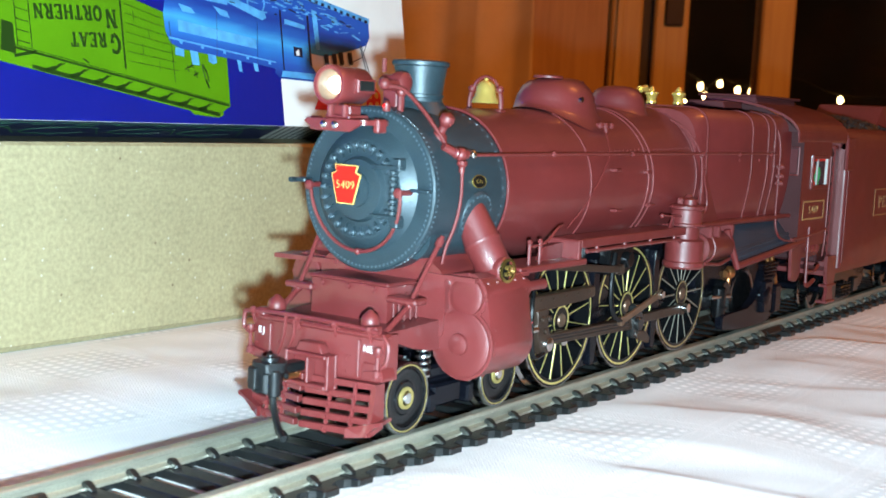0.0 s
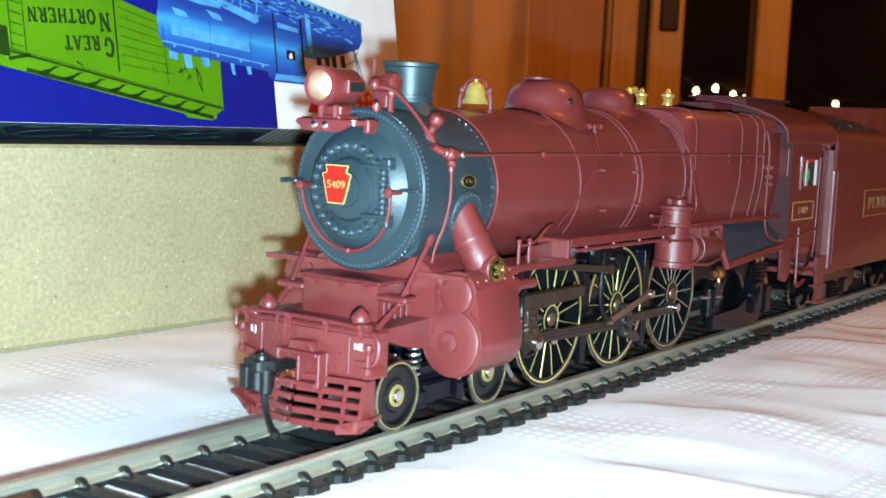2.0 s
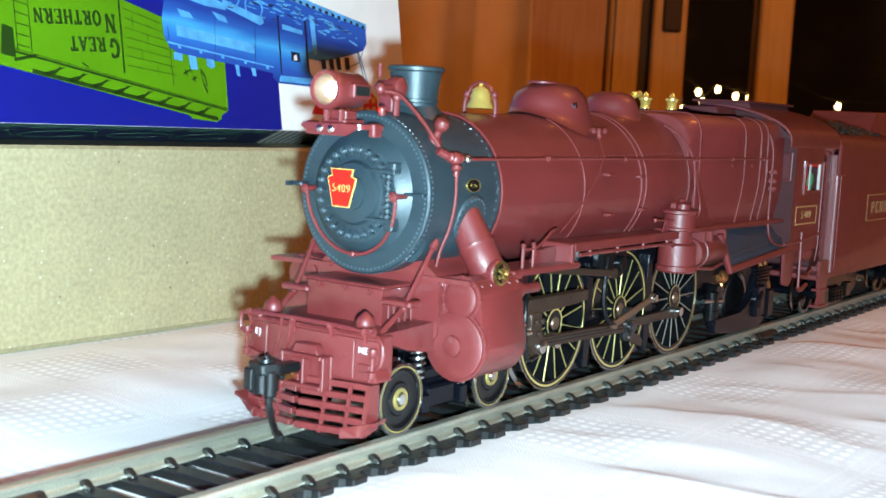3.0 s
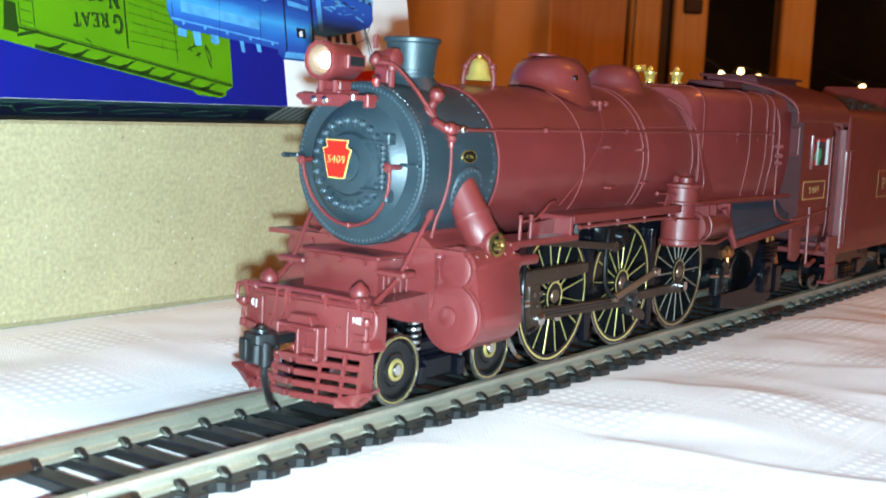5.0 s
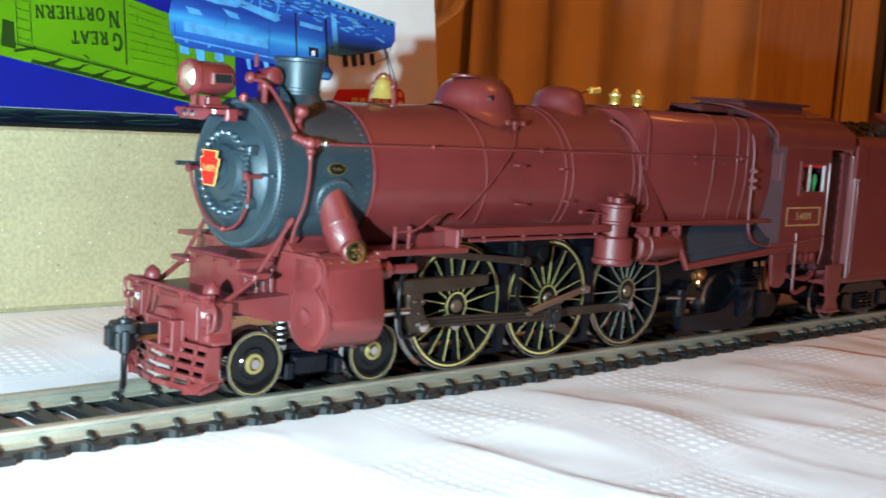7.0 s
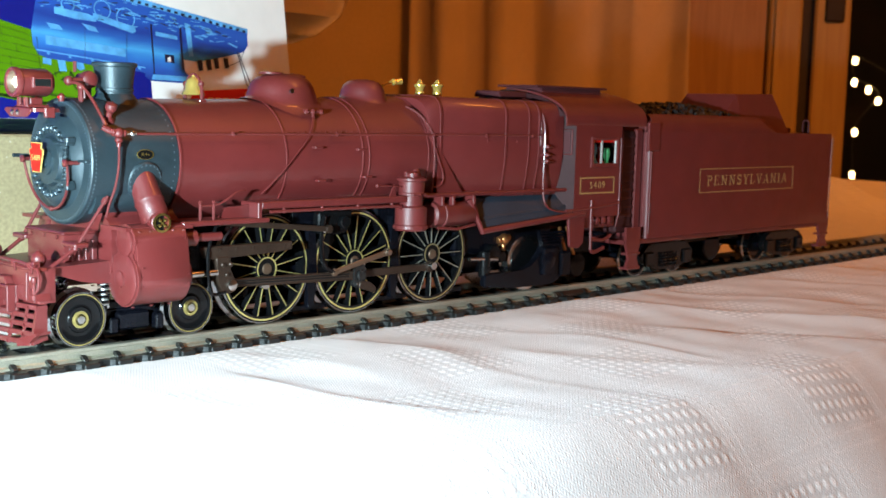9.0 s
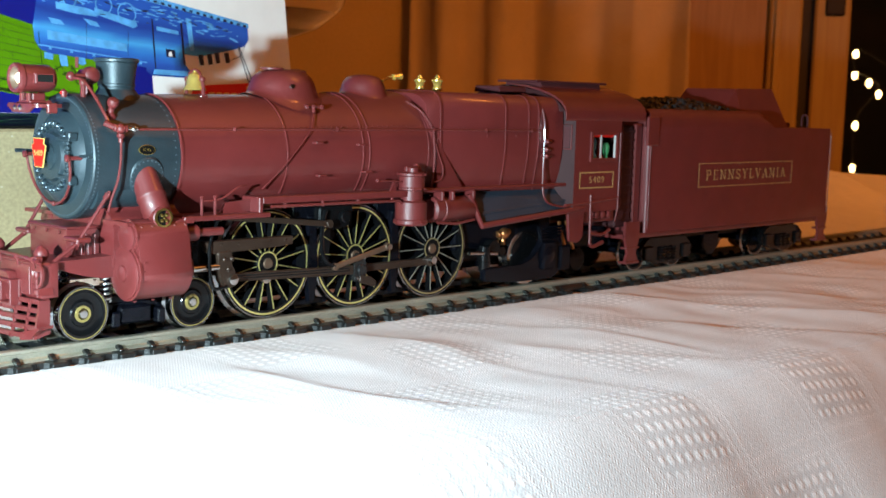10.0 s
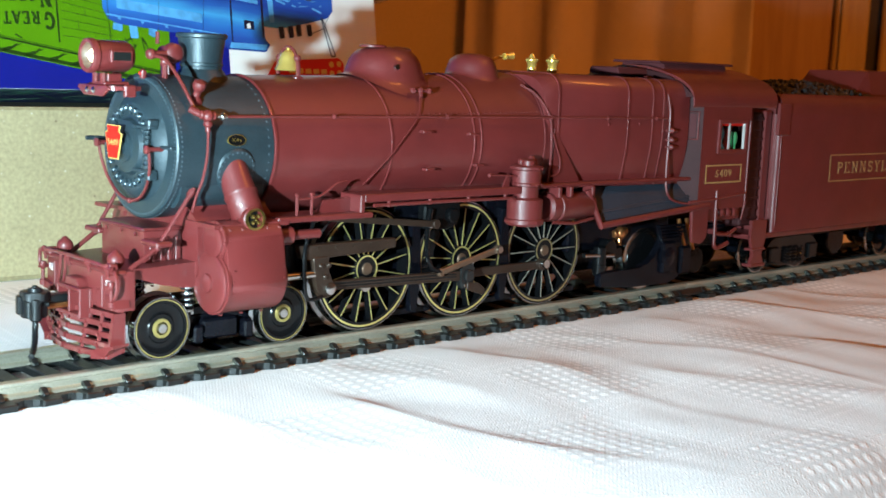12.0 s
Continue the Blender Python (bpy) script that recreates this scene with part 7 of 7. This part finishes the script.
def printed_box():
    t = thing("printed_box", "blue and white printed box leaning upside down on cardboard", "printed box")
    W, H, D = 360.0, 96.0, 27.0
    xr = 122.6
    b = B()
    box(b, xr - W, xr, 0, D, 0, H, 0.15)
    part("box_body", b, WHITECARD, t)

    def print_(name, polys, material, lift, label=""):
        bm = B()
        for p in polys:
            prism(bm, p, "y", -lift, -lift + 0.03)
        part(name, bm, material, t, label, 0)

    X = 73.8
    print_("blue_panel", [[(xr - W + 0.3, 0.02), (X, 0.02), (X, H - 0.1), (xr - W + 0.3, H - 0.1)]], BLUE, 0.06, "deep blue printed panel")
    # green box car, drawn upside down
    car = [(-3.0, 11.2), (-0.4, 10.5), (45, 2.7), (46, 1.9), (53.0, 1.4), (54.6, 2.0), (54.6, 2.8), (56.8, 3.9), (57.0, 16.7), (55.0, 19.5), (39.5, 22.8), (28.8, 25.5), (-3.0, 33.0)]
    print_("green_car", [car], GREEN, 0.12, "printed green box car")
    lines = []

    def stroke(p, q, w):
        d = Vector((q[0] - p[0], q[1] - p[1])).normalized()
        n = Vector((-d.y, d.x)) * w / 2
        lines.append([(p[0] + n.x, p[1] + n.y), (q[0] + n.x, q[1] + n.y), (q[0] - n.x, q[1] - n.y), (p[0] - n.x, p[1] - n.y)])

    def sill(u):
        return 10.6 - (u + 0.4) * 0.168

    stroke((6.5, sill(6.5) + 0.35), (53.5, sill(53.5) + 0.5), 0.8)
    stroke((3.0, sill(3) + 3.1), (56.5, sill(56.5) + 3.0), 0.42)
    stroke((3.0, sill(3) + 3.6), (56.5, sill(56.5) + 3.4), 0.15)
    stroke((28.5, 10.6), (28.4, 25.5), 0.42)
    for k in range(8):
        u = 9.5 + 5.4 * k
        z = sill(u)
        stroke((u, z + 0.4), (u + 2.2, z + 0.95), 0.75)
        stroke((u + 2.0, z + 0.8), (u + 3.6, z + 1.8), 0.5)
        stroke((u + 3.4, z + 1.5), (u + 4.4, z + 1.9), 0.2)
    for k in range(7):
        stroke((29.5, 23.6 - 1.9 * k), (39 + 0.6 * k, 21.4 - 1.75 * k), 0.12)
        stroke((3.6, 26.5 - 2.0 * k), (6.4, 26.0 - 2.0 * k), 0.18)
    for k, u in enumerate((31.5, 35.2, 33.4, 37.5)):
        stroke((u, 22.2 - 3.2 * k), (u + 0.1, 20.2 - 3.2 * k), 0.1)
    stroke((3.5, 28), (3.7, 13.6), 0.2)
    stroke((6.6, 27), (6.8, 13.2), 0.2)
    stroke((41.0, 21), (41.4, 8.6), 0.16)
    stroke((18.2, 12.0), (19.6, 11.2), 0.3)
    for u, z, r in ((45.2, 11.6, 0.8), (46.6, 12.3, 0.7), (47.4, 10.4, 0.7)):
        stroke((u - r, z - 0.3), (u + r, z + 0.4), 0.35)
        stroke((u - 0.2, z + r), (u + 0.3, z - r), 0.25)
    stroke((49.4, 12.6), (50.6, 11.0), 0.45)
    stroke((50.6, 11.0), (51.0, 9.0), 0.3)
    stroke((50.0, 9.6), (51.0, 7.6), 0.4)
    stroke((49.4, 12.0), (50.0, 9.8), 0.25)
    lines.append([(0.0, 12.5), (3.2, 12.0), (3.0, 17.5), (0.6, 18.0)])
    stroke((2.8, 11.6), (7.6, 12.6), 0.6)
    print_("car_outline", lines, DKGREEN, 0.17, "dark printed lines of the box car")
    for first, body, x, z, size, w in (("G", "REAT", 21.2, 15.6, 3.9, 9.2), ("N", "ORTHERN", 16.9, 20.5, 3.9, 16.6)):
        turn = Matrix.Rotation(radians(177), 4, "Y") @ SIDE
        slab_words("printed_word", body, size * 0.7, DKGREEN, t, at(x - 1.3, -0.17, z + 0.1) @ turn, 0.2, 0.13, 0.92, 0.13, "dark upside-down printed word")
        slab_words("printed_initial", first, size * 0.93, DKGREEN, t, at(x + w / 2 + 0.6, -0.17, z - 0.3) @ turn, 0.2, 0.12, 0.9, 0.0, "dark upside-down initial letter")

    # blue engine picture, upside down: boiler, cab, tender and running gear
    print_("engine_ground", [[(44, 33.5), (60, 36.2), (66, 34.2), (107.8, 26.9), (107.5, 23.5), (84, 20), (72, 20), (44, 27)]], MIDBLUE, 0.13, "printed blue ground of the running gear")
    print_("engine_boiler", [[(39.6, 22.6), (39.8, 19.0), (41.0, 16.6), (43.6, 15.6), (70, 13.2), (74.4, 12.6), (75, 20), (74, 29), (60, 32.6), (44, 34.0), (41.4, 30)]], MIDBLUE, 0.14, "printed blue boiler")
    print_("engine_cab", [[(72.4, 14.2), (72.0, 12.0), (73.6, 10.8), (85.0, 10.5), (86.4, 12.4), (85.0, 14.0), (84.6, 26), (75, 27.5), (74.2, 20)]], MIDBLUE, 0.15, "printed blue cab")
    print_("engine_tender", [[(84.6, 26), (84.4, 17.2), (90, 16.8), (100, 18.8), (106.0, 20.4), (107.6, 22.4), (107.6, 26.4), (88, 30.0)]], MIDBLUE, 0.145, "printed blue tender")
    hi = [
        [(66, 34.4), (107.9, 27.2), (107.9, 25.9), (66, 32.6)],
        [(43.4, 21.6), (66.5, 19.2), (66.5, 17.0), (43.4, 19.2)],
        [(74.6, 12.6), (85.6, 12.4), (85.0, 11.0), (74.0, 11.2)],
        [(76.4, 24.6), (83.4, 23.6), (83.4, 22.6), (76.4, 23.4)],
        [(46.5, 29.2), (56, 28.0), (58.4, 27.2), (58.4, 26.0), (52, 26.4), (46.5, 27.4)],
        [(57.6, 28.4), (70, 25.4), (70.4, 24.2), (69, 23.6), (57.6, 26.8)],
        [(48, 32.6), (54, 31.8), (54, 30.6), (48, 31.2)],
        [(86.2, 27.6), (88.0, 27.2), (88.2, 18.2), (86.8, 18.2)],
        [(44.0, 25.0), (47.6, 24.4), (48.6, 23.2), (45.0, 23.4)],
        [(54, 25.4), (58, 24.6), (58.8, 23.2), (56, 23.6)],
        [(42.2, 15.8), (44.6, 15.5), (44.4, 13.9), (42.0, 14.2)],
        [(46.2, 15.4), (48.4, 15.2), (48.6, 12.4), (46.6, 12.4)],
        [(51.4, 15.0), (53.6, 14.8), (53.8, 13.2), (52.6, 12.8), (51.4, 13.4)],
        [(60.0, 14.2), (61.2, 14.1), (61.4, 11.6), (60.4, 11.8)],
        [(65.0, 13.8), (66.4, 13.7), (66.6, 12.0), (65.4, 12.0)],
        [(93, 26.2), (95, 26.0), (96, 24.6), (93.6, 24.6)],
    ]
    hi.append([(40.6, 17.9), (72.4, 14.5), (72.4, 14.2), (40.6, 17.5)])
    hi += [[(u, 17.6 - (u - 42) * 0.105), (u + 0.7, 17.5 - (u - 42) * 0.105), (u + 0.8, 16.7 - (u - 42) * 0.105), (u, 16.8 - (u - 42) * 0.105)] for u in (43.5, 49.5, 56.0, 63.0, 70.0)]
    print_("engine_highlight", hi, SKY, 0.18, "pale blue highlight of the engine")
    # running gear: small pale pieces strewn along the wheels
    rng = random.Random(21)
    bits, shade = [], []
    for k in range(120):
        u = rng.uniform(43, 104)
        v = 31.5 - max(0.0, u - 50) * 0.135 + rng.gauss(0, 1.3) - (1.2 if u < 60 else 0)
        a, c, q = rng.uniform(0.3, 1.8), rng.uniform(0.12, 0.42), rng.uniform(-0.35, 0.1)
        quad = [(u - a, v - q * a - c / 2), (u + a * 0.8, v + q * a - c / 3), (u + a, v + q * a + c / 2), (u - a * 0.7, v - q * a + c / 2)]
        (bits if k % 3 else shade).append(quad)
    for u in (54.0, 66.4):
        v = 15.6 - (u - 42) * 0.1
        shade.append([(u, v), (u + 0.09, v), (u + 1.0, v + 10), (u + 0.9, v + 10)])
    print_("engine_gear", bits, SKY, 0.19, "pale blue printed running gear")
    print_("engine_seam", shade, INK, 0.185, "dark printed seams of the engine")
    rings = []
    for u, v, r in ((50.5, 30.0, 2.0), (60.5, 29.4, 2.6), (67.4, 27.6, 2.9)):
        ang = np.linspace(0, 2 * math.pi, 20)[:-1]
        for a0, a1 in zip(ang, np.roll(ang, -1)):
            rings.append([(u + q * math.cos(w), v + q * math.sin(w)) for q, w in ((r, a0), (r, a1), (r - 0.35, a1), (r - 0.35, a0))])
    print_("engine_wheel_ring", rings, SKY, 0.2, "pale blue wheel outline")
    dk = [[(78.8, 18.4), (81.8, 18.2), (81.8, 16.0), (78.8, 16.2)], [(74.9, 26.5), (75.4, 26.4), (75.2, 12.8), (74.8, 12.8)], [(84.2, 26), (84.9, 26), (84.8, 14.2), (84.2, 14.2)]]
    for u in np.arange(67, 107, 2.3):
        v = 33.4 - (u - 67) * 0.168
        dk.append([(u, v), (u + 1.1, v - 0.18), (u + 0.9, v - 0.9), (u - 0.1, v - 0.7)])
    for u, v in ((89.4, 16.6), (92.4, 16.9), (95.0, 17.4), (98.4, 17.6)):
        dk.append([(u, v + 0.6), (u + 1.6, v + 0.8), (u + 1.8, v - 2.2), (u + 0.4, v - 2.4)])
    print_("engine_shade", dk, INK, 0.2, "dark ink shade of the engine")
    print_("cab_light", [[(79.6, 17.4), (80.6, 17.8), (80.8, 16.4), (79.6, 16.3)]], WHITECARD, 0.22, "small white cab panel")
    lines.clear()
    stroke((103.5, 20.4), (106.2, 10.2), 0.3)
    stroke((103.9, 20.4), (107.6, 10.4), 0.3)
    stroke((106.2, 10.2), (107.6, 10.2), 0.4)
    stroke((99.0, 15.6), (104, 17.4), 0.16)
    stroke((104, 17.4), (106, 20.4), 0.16)
    print_("ink_outline", lines, INK, 0.16, "thin ink outline")
    # red badge with plain bars
    print_("red_badge", [rounded([(84.6, 4.0), (87.6, 8.4), (108.6, 9.8), (110.2, 8.6), (110.2, 4.0)], 0.5, 3)], REDPRINT, 0.1, "red printed badge")
    bars = [[(92 + 2.6 * k, 6.6), (93.9 + 2.6 * k, 6.7), (93.9 + 2.6 * k, 5.4), (92 + 2.6 * k, 5.3)] for k in range(5)]
    bars += [[(c + 0.8 * math.cos(a), d + 0.8 * math.sin(a)) for a in np.linspace(0, 2 * math.pi, 12)[:-1]] for c, d in ((108.6, 8.2), (106.0, 8.0), (108.6, 5.8), (106.0, 5.6))]
    print_("badge_bar", bars, GILT, 0.14, "gold bar on the badge")
    # under side, dark with a thin green pattern
    bm = B()
    prism(bm, [(xr - W + 0.3, 0.3), (73.5, 0.3), (93.0, D - 0.4), (xr - W + 0.3, D - 0.4)], "z", -0.06, -0.03)
    part("navy_edge", bm, NAVY, t, "dark navy printed edge", 0)
    bm = B()
    rng = random.Random(3)

    def flat_line(pts, w):
        for p, q in zip(pts, pts[1:]):
            p, q = Vector(p), Vector(q)
            n = Vector((p.y - q.y, q.x - p.x)).normalized() * w / 2
            prism(bm, [tuple(p + n), tuple(q + n), tuple(q - n), tuple(p - n)], "z", -0.1, -0.07)

    # rules, short dashes and looping track lines
    flat_line([(-230, 3.2), (72, 3.2)], 0.35)
    for k in range(30):
        u = -225 + 10.2 * k
        flat_line([(u, 5.6), (u + rng.uniform(3, 7), 5.8)], 0.5)
    for k in range(14):
        u = -215 + 21 * k
        flat_line(bow(u + 7, 15, rng.uniform(5, 9), rng.uniform(4, 6), 20, 340, 14), 0.5)
        flat_line([(u + 12, 9.5), (u + 21, 20.5)], 0.4)
    part("edge_pattern", bm, TEAL, t, "thin green printed pattern", 0)
    bm = B()
    for k in range(8):
        prism(bm, [(75.5 + 2.4 * k, 1), (76.1 + 2.4 * k, 1), (95.1 + 2.4 * k, D - 1), (94.5 + 2.4 * k, D - 1)], "z", -0.09, -0.05)
    part("edge_rule", bm, INK, t, smooth=0)
    # front lower edge raised, resting on its back edge
    t.matrix_basis = at(0, 82.0, 45.0) @ Matrix.Rotation(radians(-9.0), 4, "X")
    return t


printed_box()


def wine_glass():
    t = thing("wine_glass", "stemmed glass with dark red wine standing on the cloth", "wine glass")
    G = mat("clear_glass", (1, 1, 1), 0.0)
    G.node_tree.nodes["Principled BSDF"].inputs["Transmission Weight"].default_value = 1.0
    WINE = mat("red_wine", (0.14, 0.012, 0.008), 0.05)
    WINE.node_tree.nodes["Principled BSDF"].inputs["Transmission Weight"].default_value = 0.3
    b = B()
    lathe(b, (0, 0, 0), (0, 0, 1), [(0, 0), (33, 0), (34, 0.8), (20, 2.2), (5, 5), (3.4, 12), (3.2, 62), (5, 69), (16, 73), (30, 78), (40, 86), (45, 98), (46, 118), (43, 140), (39, 162), (38.4, 162), (42.2, 140), (45.2, 118), (44.2, 98.4), (39.2, 86.6), (29.4, 79), (15, 74.2), (0, 73.4)], 40)
    part("glass_bowl", b, G, t, "clear glass bowl and stem", 50)
    b = B()
    lathe(b, (0, 0, 0), (0, 0, 1), [(0, 73.7), (14.8, 74.5), (29.0, 79.3), (37.4, 85.4), (0, 85.4)], 40)
    part("wine", b, WINE, t, "dark red wine", 50)
    t.matrix_basis = at(208, 222, 1.5)


wine_glass()
